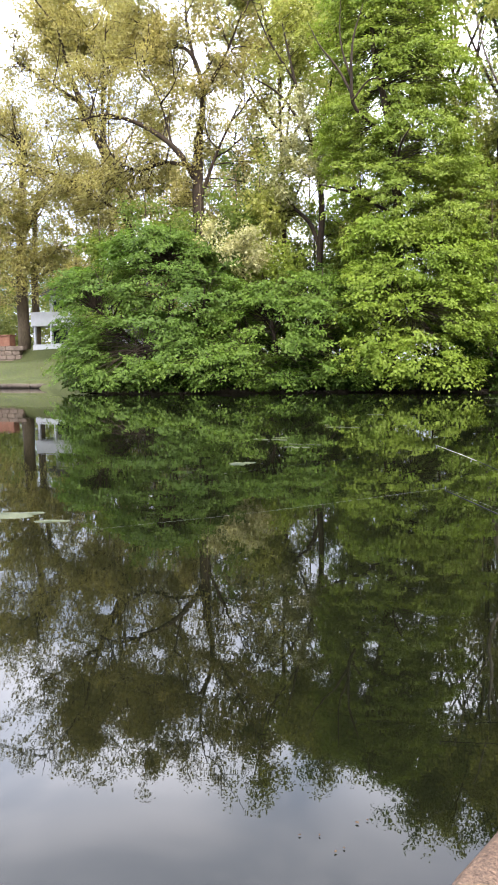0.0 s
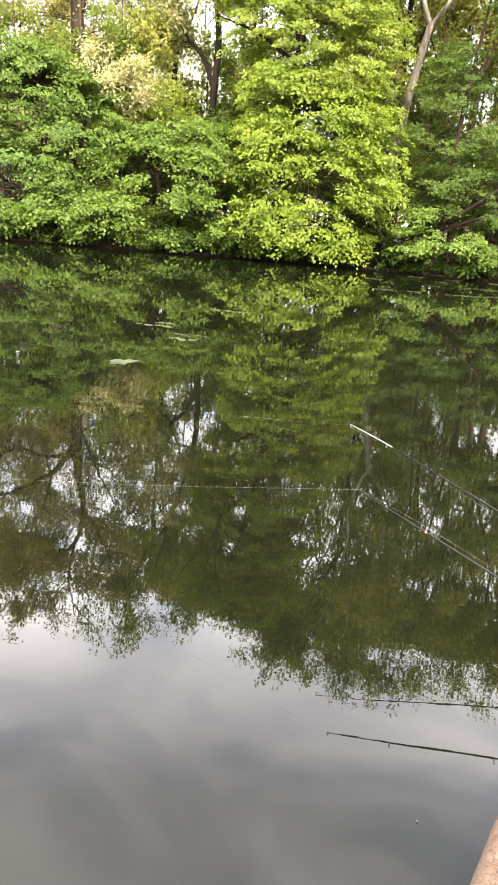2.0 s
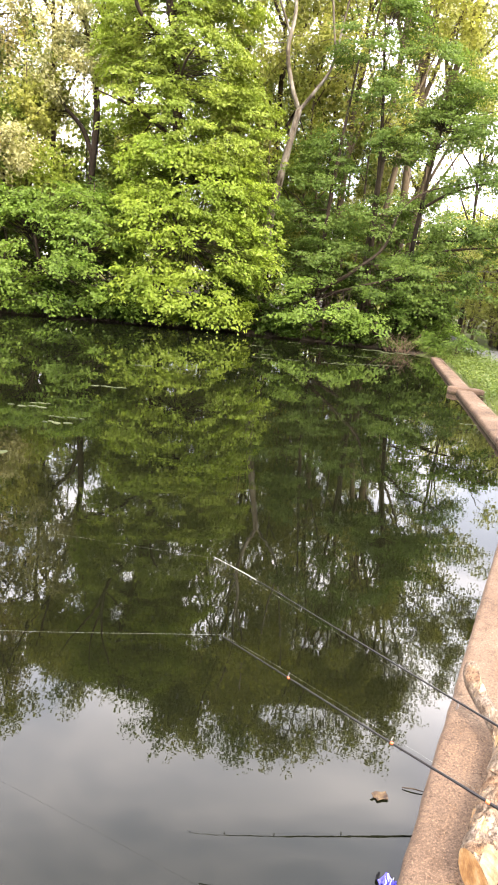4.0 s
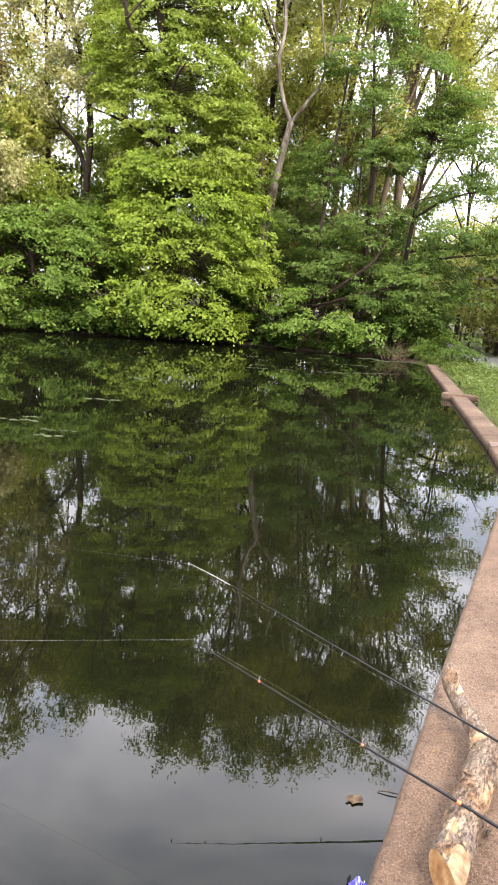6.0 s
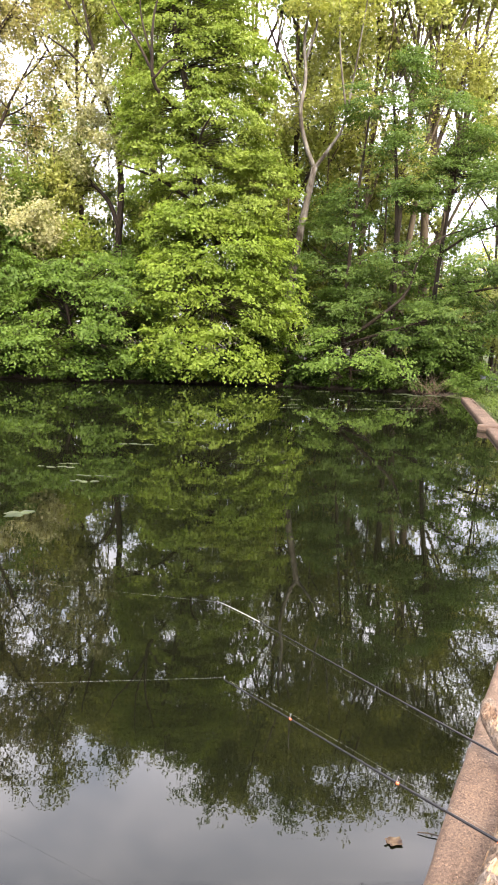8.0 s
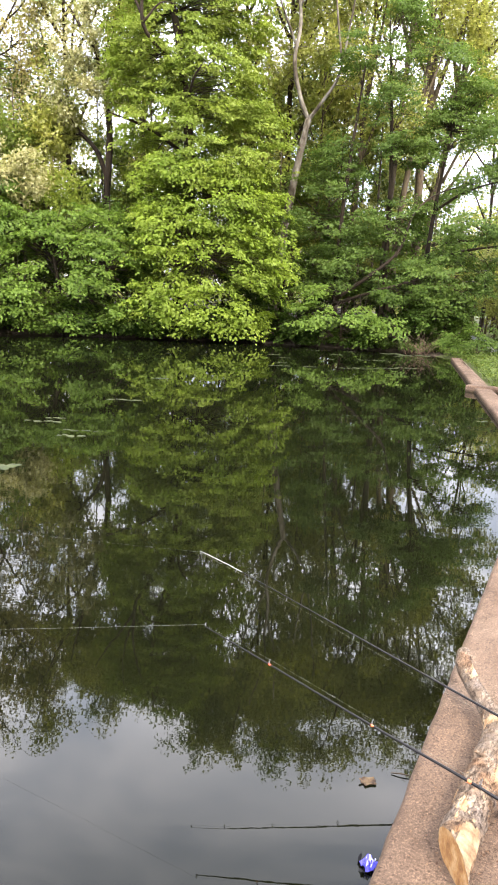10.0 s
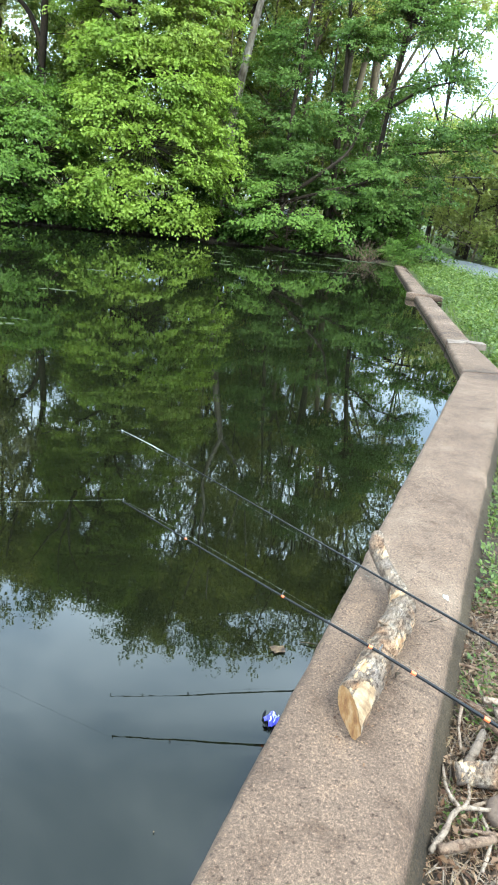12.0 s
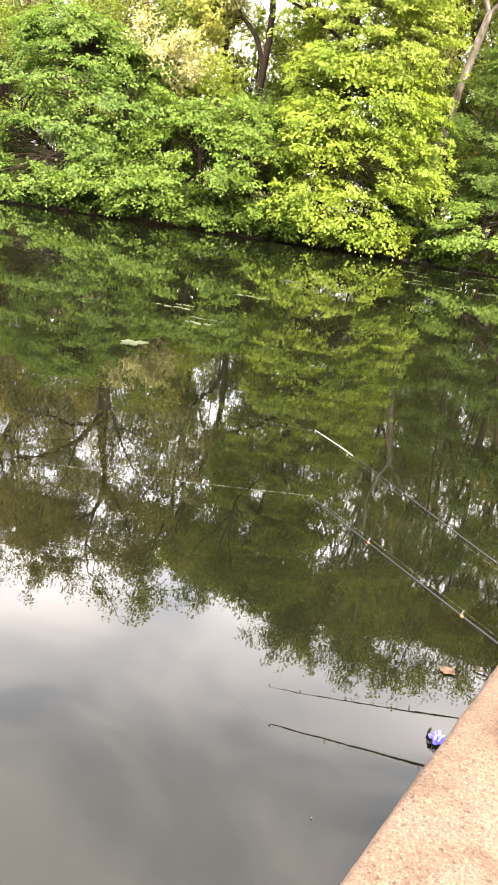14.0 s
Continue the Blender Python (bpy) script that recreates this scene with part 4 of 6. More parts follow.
def boughs(limbs, n, length, r):
    """Limbs with forked, rising side boughs added along them."""
    out = list(limbs)
    for pts, rad in limbs:
        p = np.array(pts, float)
        for k in range(n):
            u = (0.30 + 0.68 * (k + rng.uniform(0, 0.8)) / n) * (len(p) - 1)
            i = min(int(u), len(p) - 2)
            a = p[i] + (p[i + 1] - p[i]) * (u - i)
            way = unit(unit(p[i + 1] - p[i]) * 0.5 + np.array([(-1) ** k * rng.uniform(0.5, 1.0), rng.uniform(-0.4, 0.3), rng.uniform(0.2, 0.8)]))
            s = length * rng.uniform(0.6, 1.2)
            m, e = a + way * s * 0.5 + np.array([0, 0, -0.08 * s]), a + way * s + np.array([rng.uniform(-0.2, 0.2) * s, 0, 0.18 * s])
            out.append(([tuple(a), tuple(m), tuple(e)], [min(r, rad[min(i + 1, len(rad) - 1)] + 0.01), r * 0.55, 0.010]))
            f = m + unit(way + np.array([(-1) ** (k + 1) * 0.7, 0.1, 0.35])) * s * 0.5
            out.append(([tuple(m), tuple((m + f) / 2 + np.array([0, 0, 0.05])), tuple(f)], [r * 0.5, r * 0.35, 0.008]))
    return out


tree("oak_tree", "spreading oak with dark limbs and young bronze-yellow leaves", "tree",
     [(-10.6, 28.0, 0.9), (-10.5, 28.0, 5.0), (-10.5, 28.0, 8.2), (-10.45, 28.0, 10.4)], [0.30, 0.26, 0.23, 0.19],
     boughs([([(-10.5, 28.0, 8.6), (-11.4, 27.7, 10.0), (-12.8, 27.4, 11.0), (-14.2, 27.0, 11.4), (-15.2, 26.8, 11.2)], [0.14, 0.12, 0.09, 0.06, 0.03]),
      ([(-10.45, 28.0, 10.2), (-10.2, 28.0, 12.0), (-10.6, 28.0, 13.6), (-11.4, 28.0, 14.2), (-12.6, 27.9, 14.2)], [0.15, 0.12, 0.09, 0.06, 0.03]),
      ([(-10.25, 28.0, 12.0), (-9.2, 27.9, 13.4), (-8.4, 27.8, 15.0)], [0.09, 0.06, 0.02]),
      ([(-10.5, 28.0, 13.2), (-10.9, 28.0, 15.4), (-10.6, 28.0, 17.4)], [0.08, 0.05, 0.02]),
      ([(-10.5, 28.0, 9.2), (-12.0, 28.2, 9.6), (-13.4, 28.2, 9.4), (-14.6, 28.0, 10.2)], [0.10, 0.08, 0.05, 0.02]),
      ([(-11.5, 27.7, 10.1), (-12.0, 27.6, 12.0), (-12.8, 27.5, 13.6)], [0.06, 0.04, 0.02]),
      ([(-10.5, 28.0, 7.6), (-9.6, 27.8, 9.6), (-8.4, 27.6, 11.6)], [0.09, 0.06, 0.02])], 3, 2.0, 0.042),
     BARK_DARK,
     [("tuft", LEAF_OAK, [(-10.8, 28.5, 15.2, 4.0, 2.0, 2.8), (-12.6, 28.5, 15.8, 2.2, 1.8, 1.8), (-13.6, 27.9, 12.2, 2.8, 1.8, 2.6), (-8.6, 28.3, 12.6, 2.4, 1.7, 2.8), (-13.6, 28.3, 8.8, 2.9, 1.7, 2.2),
                          (-10.8, 28.2, 8.4, 2.6, 1.3, 2.0), (-8.8, 28.2, 9.4, 2.2, 1.3, 2.6), (-12.0, 28.4, 12.4, 1.6, 1.1, 1.5), (-9.6, 28.4, 11.6, 1.2, 1.0, 1.6), (-11.2, 28.5, 13.6, 1.4, 1.1, 1.2)], 1.6, 0.125, "", dict(leaves=10, shift=25.0, gap=-0.06, ball=0.25))], 0.022)

tree("leaning_oak", "leaning oak with thin spreading limbs and young yellow-green leaves", "tree",
     [(-14.0, 30.5, 1.2), (-14.6, 30.4, 6.0), (-15.4, 30.2, 9.6), (-17.0, 30.0, 13.2), (-18.0, 29.8, 16.8)], [0.26, 0.22, 0.18, 0.12, 0.04],
     boughs([([(-16.0, 30.1, 11.0), (-15.8, 30.0, 14.0), (-15.4, 29.9, 17.0)], [0.09, 0.06, 0.02]),
      ([(-17.0, 30.0, 13.2), (-19.0, 29.8, 14.6), (-20.6, 29.6, 15.6)], [0.08, 0.05, 0.02]),
      ([(-15.0, 30.3, 8.0), (-17.4, 29.6, 9.6), (-19.6, 29.2, 10.4), (-21.6, 29.0, 10.6)], [0.10, 0.08, 0.05, 0.02]),
      ([(-17.4, 29.9, 14.2), (-16.8, 29.8, 16.0), (-16.6, 29.8, 18.0)], [0.06, 0.04, 0.02]),
      ([(-18.0, 29.8, 16.6), (-19.2, 29.6, 18.2), (-20.4, 29.5, 19.6)], [0.05, 0.035, 0.015])], 3, 2.0, 0.036),
     BARK_DARK,
     [("tuft", LEAF_OAK, [(-18.4, 29.6, 15.4, 3.4, 1.9, 3.6), (-15.2, 29.6, 15.0, 2.6, 1.7, 3.4), (-20.6, 29.4, 18.0, 2.4, 1.6, 2.0), (-17.4, 29.6, 18.8, 2.5, 1.6, 1.4), (-21.4, 29.2, 13.6, 2.0, 1.5, 2.2),
                          (-19.2, 29.0, 10.2, 3.2, 1.8, 2.2), (-16.2, 29.2, 8.8, 2.8, 1.6, 2.2)], 1.35, 0.125, "", dict(leaves=9, shift=29.0, gap=-0.04, ball=0.25))], 0.022)

tree("shore_oak", "stout grey-trunked oak with low yellow-green foliage on the lawn", "tree",
     [(-23.95, 35.0, 1.9), (-23.95, 35.0, 5.5), (-23.8, 35.0, 9.0), (-23.4, 35.0, 13.5)], [0.36, 0.31, 0.27, 0.10],
     boughs([([(-23.2, 35.2, 1.9), (-23.2, 35.2, 6.5), (-22.8, 35.1, 10.5)], [0.22, 0.19, 0.08]),
      ([(-23.9, 35.0, 8.0), (-21.6, 33.6, 9.6), (-19.0, 32.4, 10.2)], [0.13, 0.09, 0.03]),
      ([(-23.8, 35.0, 9.0), (-26.0, 34.0, 11.2), (-27.6, 33.6, 12.6)], [0.13, 0.09, 0.03])], 3, 2.2, 0.045),
     BARK_GREY,
     [("tuft", LEAF_OAK, [(-21.6, 32.6, 9.4, 3.6, 2.0, 2.8), (-24.8, 33.4, 8.8, 3.2, 2.0, 2.8), (-24.4, 34.0, 14.0, 4.4, 2.4, 3.2), (-20.6, 32.2, 6.6, 2.4, 1.6, 1.6), (-25.2, 33.2, 5.6, 2.2, 1.6, 1.8), (-22.2, 33.0, 6.0, 2.0, 1.5, 1.4),
                          (-18.0, 31.6, 7.6, 2.4, 1.6, 2.2)], 0.95, 0.145, "", dict(leaves=11, shift=33.0, gap=-0.12, ball=0.3, reach=0.9))], 0.022)


def tall_tree(x, y, z, h, spread, leaf, bark, shift, lean=0.0, dens=0.85, n=8, thick=0.14, size=0.145, low=0.36, bottom=0.34):
    """A tall woodland tree with steeply rising limbs and a thin, see-through crown."""
    z = min(z, float(ground_z(x, y)) - 0.02)
    trunk = [(x, y, z), (x + 0.10 * lean, y, z + h * 0.25), (x + 0.4 * lean, y, z + h * 0.5), (x + lean, y, z + h * 0.95)]
    limbs, lobes = [], []
    for k in range(n):
        u = low + 0.45 * k / n
        a = 2.4 * k + rng.uniform(-0.4, 0.4)
        s = spread * rng.uniform(0.7, 1.15)
        bx, bz = x + lean * u * 0.8, z + h * u
        ex, ey, ez = bx + math.cos(a) * s, y + math.sin(a) * s * 0.6, min(z + h, bz + h * rng.uniform(0.22, 0.36))
        limbs.append(([(bx, y, bz), (bx + (ex - bx) * 0.45, y + (ey - y) * 0.45, bz + (ez - bz) * 0.4), (ex, ey, ez)], [thick * 0.5, thick * 0.34, 0.02]))
        lobes.append((ex, ey, ez, spread * 0.75, spread * 0.55, h * 0.10))
    lobes.append((x + lean, y, z + h * 0.90, spread * 0.8, spread * 0.6, h * 0.09))
    lobes.append((x + lean * 0.5, y, z + h * (bottom + 0.14), spread * 0.9, spread * 0.6, h * 0.14))
    tops = [(x + lean + spread * rng.uniform(-0.8, 0.8), y + spread * rng.uniform(-0.4, 0.4), z + h * rng.uniform(0.80, 0.93), spread * 0.55, spread * 0.5, h * 0.06) for _ in range(5)]
    return tree("woodland_tree", "tall bare-limbed woodland tree with sparse young leaves", "tree", trunk, [thick, thick * 0.85, thick * 0.62, 0.03], limbs, bark,
                [("tuft", leaf, lobes, dens, size, "", dict(shift=shift, gap=-0.1, ball=0.27, up=0.6, leaves=12)),
                 ("tuft", leaf, tops, 2.4 * dens, size, "", dict(shift=shift + 3, gap=-0.2, ball=0.3, up=0.6, leaves=14))], 0.013, sides=8)


tall_tree(5.35, 27.6, 0.6, 17.0, 2.2, LEAF_TALL, BARK_GREY, 41.0, 0.6, dens=0.75)
tall_tree(5.75, 27.9, 0.6, 16.6, 2.0, LEAF_TALL, BARK_GREY, 43.0, 1.6, dens=0.65)
tall_tree(4.2, 28.6, 0.6, 17.2, 2.0, LEAF_TALL, BARK_GREY, 45.0, 0.5, dens=0.6)
tall_tree(7.0, 28.4, 0.6, 16.2, 2.2, LEAF_TALL, BARK_GREY, 47.0, 1.9, dens=0.36)
tall_tree(1.6, 28.8, 0.6, 17.6, 2.4, LEAF_TALL, BARK_DARK, 49.0, -0.3)
tall_tree(0.2, 30.0, 0.6, 18.2, 2.6, LEAF_MID, BARK_DARK, 51.0, -0.8)
tall_tree(2.9, 30.5, 0.6, 18.4, 2.4, LEAF_MID, BARK_GREY, 53.0, 0.4)
tall_tree(7.0, 31.0, 0.6, 13.5, 2.4, LEAF_TALL, BARK_GREY, 55.0, 2.8, dens=0.32)
tall_tree(-7.3, 30.5, 0.8, 17.4, 2.6, LEAF_TALL, BARK_DARK, 57.0, -0.4, bottom=0.25)
tall_tree(-4.6, 31.5, 0.8, 17.6, 2.4, LEAF_MID, BARK_GREY, 59.0, 0.5, bottom=0.4)
tree("spreading_tree", "tall pale yellow-green tree with long limbs reaching over the bank", "tree",
     [(6.7, 28.0, 0.1), (6.65, 28.0, 3.6), (6.55, 28.0, 7.0), (6.7, 28.0, 9.4), (6.4, 28.1, 12.4), (6.0, 28.1, 15.6)], [0.20, 0.17, 0.14, 0.11, 0.07, 0.02],
     [([(6.55, 28.0, 6.4), (7.5, 27.7, 7.9), (8.9, 27.4, 9.2), (10.4, 27.2, 10.2), (11.9, 27.0, 11.2)], [0.09, 0.07, 0.05, 0.035, 0.015]),
      ([(6.55, 28.0, 7.2), (7.4, 27.8, 9.0), (8.8, 27.6, 11.0), (10.3, 27.4, 13.0), (11.8, 27.3, 14.4)], [0.10, 0.08, 0.055, 0.035, 0.015]),
      ([(6.6, 28.0, 8.2), (7.3, 27.9, 10.6), (8.3, 27.9, 13.2), (9.2, 27.9, 15.8)], [0.10, 0.08, 0.05, 0.02]),
      ([(6.7, 28.0, 9.2), (6.9, 28.2, 11.6), (7.2, 28.2, 14.4), (7.4, 28.2, 16.6)], [0.09, 0.07, 0.045, 0.02]),
      ([(7.5, 27.7, 7.9), (8.4, 27.2, 8.3), (9.5, 26.9, 8.6)], [0.05, 0.035, 0.012]),
      ([(8.1, 27.7, 10.0), (9.2, 27.3, 10.9), (10.5, 27.0, 11.6)], [0.05, 0.035, 0.012]),
      ([(7.9, 27.9, 12.2), (8.9, 27.6, 13.4), (9.9, 27.4, 14.9)], [0.045, 0.03, 0.012])],
     BARK_GREY,
     [("tuft", LEAF_TALL, [(8.8, 27.3, 9.7, 1.7, 1.1, 1.0), (10.2, 27.2, 10.9, 1.3, 1.0, 1.2), (8.2, 27.7, 12.0, 1.6, 1.2, 1.3), (9.8, 27.4, 13.0, 1.4, 1.1, 1.2), (8.8, 27.8, 14.9, 1.6, 1.2, 1.3),
                           (7.2, 28.1, 15.9, 1.6, 1.2, 1.2), (6.2, 28.1, 14.0, 1.4, 1.1, 1.3), (7.0, 28.0, 11.4, 1.2, 1.0, 1.3), (8.2, 28.0, 16.8, 1.4, 1.0, 0.8), (9.4, 26.9, 8.5, 0.9, 0.7, 0.5), (10.8, 27.3, 12.2, 1.2, 1.0, 1.0), (9.9, 27.6, 15.6, 1.2, 1.0, 0.9),
                           (11.7, 27.2, 11.4, 1.2, 1.0, 1.1), (11.4, 27.4, 14.0, 1.3, 1.0, 1.3), (12.3, 27.2, 12.8, 0.9, 0.9, 0.9)],
       2.2, 0.12, "", dict(shift=63.0, gap=-0.18, ball=0.26, up=0.5, leaves=11))], 0.012)
tall_tree(10.8, 31.5, 0.6, 11.0, 2.2, LEAF_TALL, BARK_DARK, 65.0, -0.5, dens=0.35, n=7, thick=0.09)
tall_tree(-17.5, 34.0, 1.4, 19.0, 3.0, LEAF_OAK, BARK_GREY, 61.0, -0.6)


def young_tree(x, y, h, w, leaf, shift, text, dens=2.2):
    """A slender understorey tree with a leafy crown almost to the ground."""
    z = float(ground_z(x, y))
    limbs = [([(x, y, z + h * u), (x + sx * w * 0.5, y - 0.2, z + h * (u + 0.1)), (x + sx * w * 0.9, y - 0.3, z + h * (u + 0.14))], [0.03, 0.02, 0.01])
             for u, sx in ((0.3, -1), (0.4, 1), (0.55, -0.8), (0.65, 0.9))]
    return tree("young_tree", text, "tree", [(x, y, z), (x + 0.1, y, z + 0.5 * h), (x, y, z + h * 0.97)], [0.06, 0.045, 0.015], limbs, BARK_GREY,
                [("tuft", leaf, [(x, y, z + h * 0.45, w, 1.0, h * 0.30), (x + 0.2 * w, y, z + h * 0.75, w * 0.75, 0.9, h * 0.24)], dens, 0.15, "",
                  dict(shift=shift, gap=-0.15, shoots=7, reach=0.6, leaves=13, ball=0.26))], 0.012, sides=7)


for k, (x, y, h, w, lf) in enumerate([(-21.5, 37.0, 12.0, 2.6, LEAF_OAK), (-16.6, 31.0, 9.6, 2.2, LEAF_OAK), (-13.2, 30.6, 10.2, 2.2, LEAF_OAK), (-11.8, 33.0, 11.5, 2.3, LEAF_MID),
                                      (-9.2, 30.2, 10.6, 2.0, LEAF_MID), (-3.2, 33.0, 12.0, 2.2, LEAF_MID), (-0.6, 32.0, 11.6, 2.2, LEAF_MID), (2.2, 33.0, 12.0, 2.2, LEAF_MID),
                                      (4.8, 31.0, 10.0, 2.0, LEAF_MID), (7.4, 32.5, 8.0, 2.0, LEAF_TALL), (11.3, 34.5, 6.4, 1.8, LEAF_TALL)]):
    young_tree(x, y, h, w, lf, 400.0 + 7 * k, "slender leafy tree standing back from the pond", 1.2)
young_tree(-9.7, 26.0, 7.6, 1.5, LEAF_MID, 371.0, "young green tree behind the shore bushes")
young_tree(-7.5, 26.8, 8.4, 1.4, LEAF_TALL, 375.0, "young yellow-green tree behind the shore bushes")
young_tree(-4.7, 25.2, 4.1, 1.0, LEAF_LOW, 379.0, "young green tree at the foot of the blossom tree")
young_tree(-3.9, 29.4, 9.0, 1.5, LEAF_LIME, 383.0, "young light green tree behind the beech")
young_tree(-15.2, 28.0, 7.2, 1.9, LEAF_MID, 311.0, "young green tree behind the shore bushes")
young_tree(-12.4, 26.8, 7.6, 1.7, LEAF_MID, 317.0, "young green tree behind the shore bushes")
young_tree(-8.6, 27.2, 8.2, 1.6, LEAF_MID, 321.0, "young green tree beside the oak")
young_tree(-6.9, 26.2, 5.6, 1.4, LEAF_LIME, 325.0, "young light green tree beside the blossom")
young_tree(-4.0, 28.6, 5.8, 1.2, LEAF_MID, 329.0, "young green tree in the gap on the bank")
young_tree(-4.8, 34.5, 8.2, 2.0, LEAF_MID, 349.0, "young green tree well behind the gap on the bank")
young_tree(1.2, 27.4, 6.6, 1.3, LEAF_MID, 333.0, "young green tree at the sycamore's foot")
young_tree(3.0, 27.0, 6.4, 1.3, LEAF_MAPLE, 337.0, "young green tree at the sycamore's foot")
young_tree(6.9, 26.6, 6.8, 1.4, LEAF_MAPLE, 341.0, "young green tree behind the maple")

BACK_ROW = [(-10.6, 29.6, 5.4, 2.2, LEAF_MID), (-8.2, 30.8, 5.6, 2.2, LEAF_MID), (-2.6, 29.0, 5.6, 2.0, LEAF_MID), (-0.6, 29.2, 6.4, 2.0, LEAF_MID), (1.0, 30.6, 6.8, 2.2, LEAF_MID), (2.8, 29.6, 6.2, 2.0, LEAF_MID), (4.6, 29.4, 4.0, 1.8, LEAF_MID), (6.2, 30.2, 4.0, 1.8, LEAF_MID), (-15.0, 33.0, 11.0, 2.6, LEAF_OAK), (-12.4, 35.0, 12.0, 2.6, LEAF_OAK), (-9.6, 34.0, 12.5, 2.4, LEAF_MID), (-7.0, 34.0, 12.0, 2.2, LEAF_TALL), (-19.0, 38.0, 11.0, 2.6, LEAF_OAK), (-27.0, 40.0, 9.0, 2.6, LEAF_MID)]
GAP_FILL = [(-30.0, 41.0, 10.0, 2.8, LEAF_MID), (-33.0, 45.0, 7.8, 2.8, LEAF_MID), (-28.5, 45.5, 7.8, 2.8, LEAF_MID), (-24.5, 45.0, 8.0, 2.8, LEAF_MID), (-20.5, 45.5, 7.8, 2.8, LEAF_MID), (-5.3, 32.6, 6.9, 1.8, LEAF_MID), (-4.3, 31.0, 7.6, 1.4, LEAF_TALL), (-6.3, 31.6, 7.8, 1.6, LEAF_MID), (0.8, 34.5, 12.0, 2.3, LEAF_MID), (3.4, 34.5, 12.0, 2.3, LEAF_MID), (5.8, 34.0, 10.5, 2.0, LEAF_MID), (2.2, 31.6, 9.5, 2.0, LEAF_MID), (1.9, 29.4, 12.6, 1.8, LEAF_TALL), (3.7, 29.8, 12.8, 1.8, LEAF_TALL), (0.6, 29.2, 12.0, 1.6, LEAF_TALL), (2.7, 28.6, 11.6, 1.5, LEAF_TALL), (5.2, 29.4, 9.6, 1.6, LEAF_TALL), (6.5, 30.6, 9.0, 1.6, LEAF_TALL), (4.6, 32.4, 9.0, 1.9, LEAF_MID)]
for k, (x, y, h, w, lf) in enumerate(BACK_ROW + GAP_FILL):
    young_tree(x, y, h, w, lf, 520.0 + 7 * k, "leafy understorey tree deeper in the wood", 1.0 if h > 8 else 2.0)

for k, (x, y, h, w) in enumerate([(11.0, 30.4, 4.6, 1.4), (12.4, 28.8, 4.0, 1.4), (13.7, 31.2, 4.6, 1.5), (10.9, 36.5, 5.0, 1.6), (12.4, 35.6, 5.0, 1.6), (15.2, 34.4, 5.0, 1.6), (14.2, 27.6, 3.6, 1.4), (16.5, 30.5, 4.5, 1.6), (11.5, 24.2, 2.0, 1.0), (11.4, 26.2, 2.4, 1.1), (12.8, 25.2, 2.4, 1.2), (11.0, 28.2, 2.6, 1.1), (13.0, 23.4, 2.0, 1.1), (10.9, 33.5, 3.5, 1.3), (10.5, 25.4, 1.6, 0.9), (10.9, 27.4, 1.8, 0.9)]):
    young_tree(x, y, h, w, LEAF_WOOD, 640.0 + 7 * k, "small leafy tree in the dim wood beyond the road", 1.3)

# undergrowth along the far bank; its dark leaf colour holds the shade there
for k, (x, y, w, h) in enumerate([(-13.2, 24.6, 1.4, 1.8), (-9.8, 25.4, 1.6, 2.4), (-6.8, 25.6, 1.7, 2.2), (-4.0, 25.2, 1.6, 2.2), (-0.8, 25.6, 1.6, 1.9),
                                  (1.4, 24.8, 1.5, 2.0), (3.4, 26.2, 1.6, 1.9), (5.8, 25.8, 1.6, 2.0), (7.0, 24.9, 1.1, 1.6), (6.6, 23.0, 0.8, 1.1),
                                  # low rows: shrubs added to darken the waterline where shadow lies
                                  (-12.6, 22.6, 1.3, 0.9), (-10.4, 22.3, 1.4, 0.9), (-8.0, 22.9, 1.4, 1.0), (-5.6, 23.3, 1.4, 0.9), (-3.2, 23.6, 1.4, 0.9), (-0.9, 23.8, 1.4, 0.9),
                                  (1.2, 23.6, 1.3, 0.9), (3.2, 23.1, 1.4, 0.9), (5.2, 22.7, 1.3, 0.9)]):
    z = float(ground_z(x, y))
    tree("shade_toned_shrub", "undergrowth shrub, its leaves coloured dark for the bank's shade", "shrub", [(x, y, z), (x + 0.1, y, z + 0.5 * h), (x, y, z + h)], [0.05, 0.04, 0.015],
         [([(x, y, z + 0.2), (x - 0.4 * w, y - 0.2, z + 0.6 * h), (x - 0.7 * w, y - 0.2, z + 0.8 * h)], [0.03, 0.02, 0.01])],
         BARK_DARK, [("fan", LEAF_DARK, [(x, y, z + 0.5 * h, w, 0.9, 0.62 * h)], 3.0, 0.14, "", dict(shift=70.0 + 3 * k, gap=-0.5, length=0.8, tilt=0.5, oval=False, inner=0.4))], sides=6)


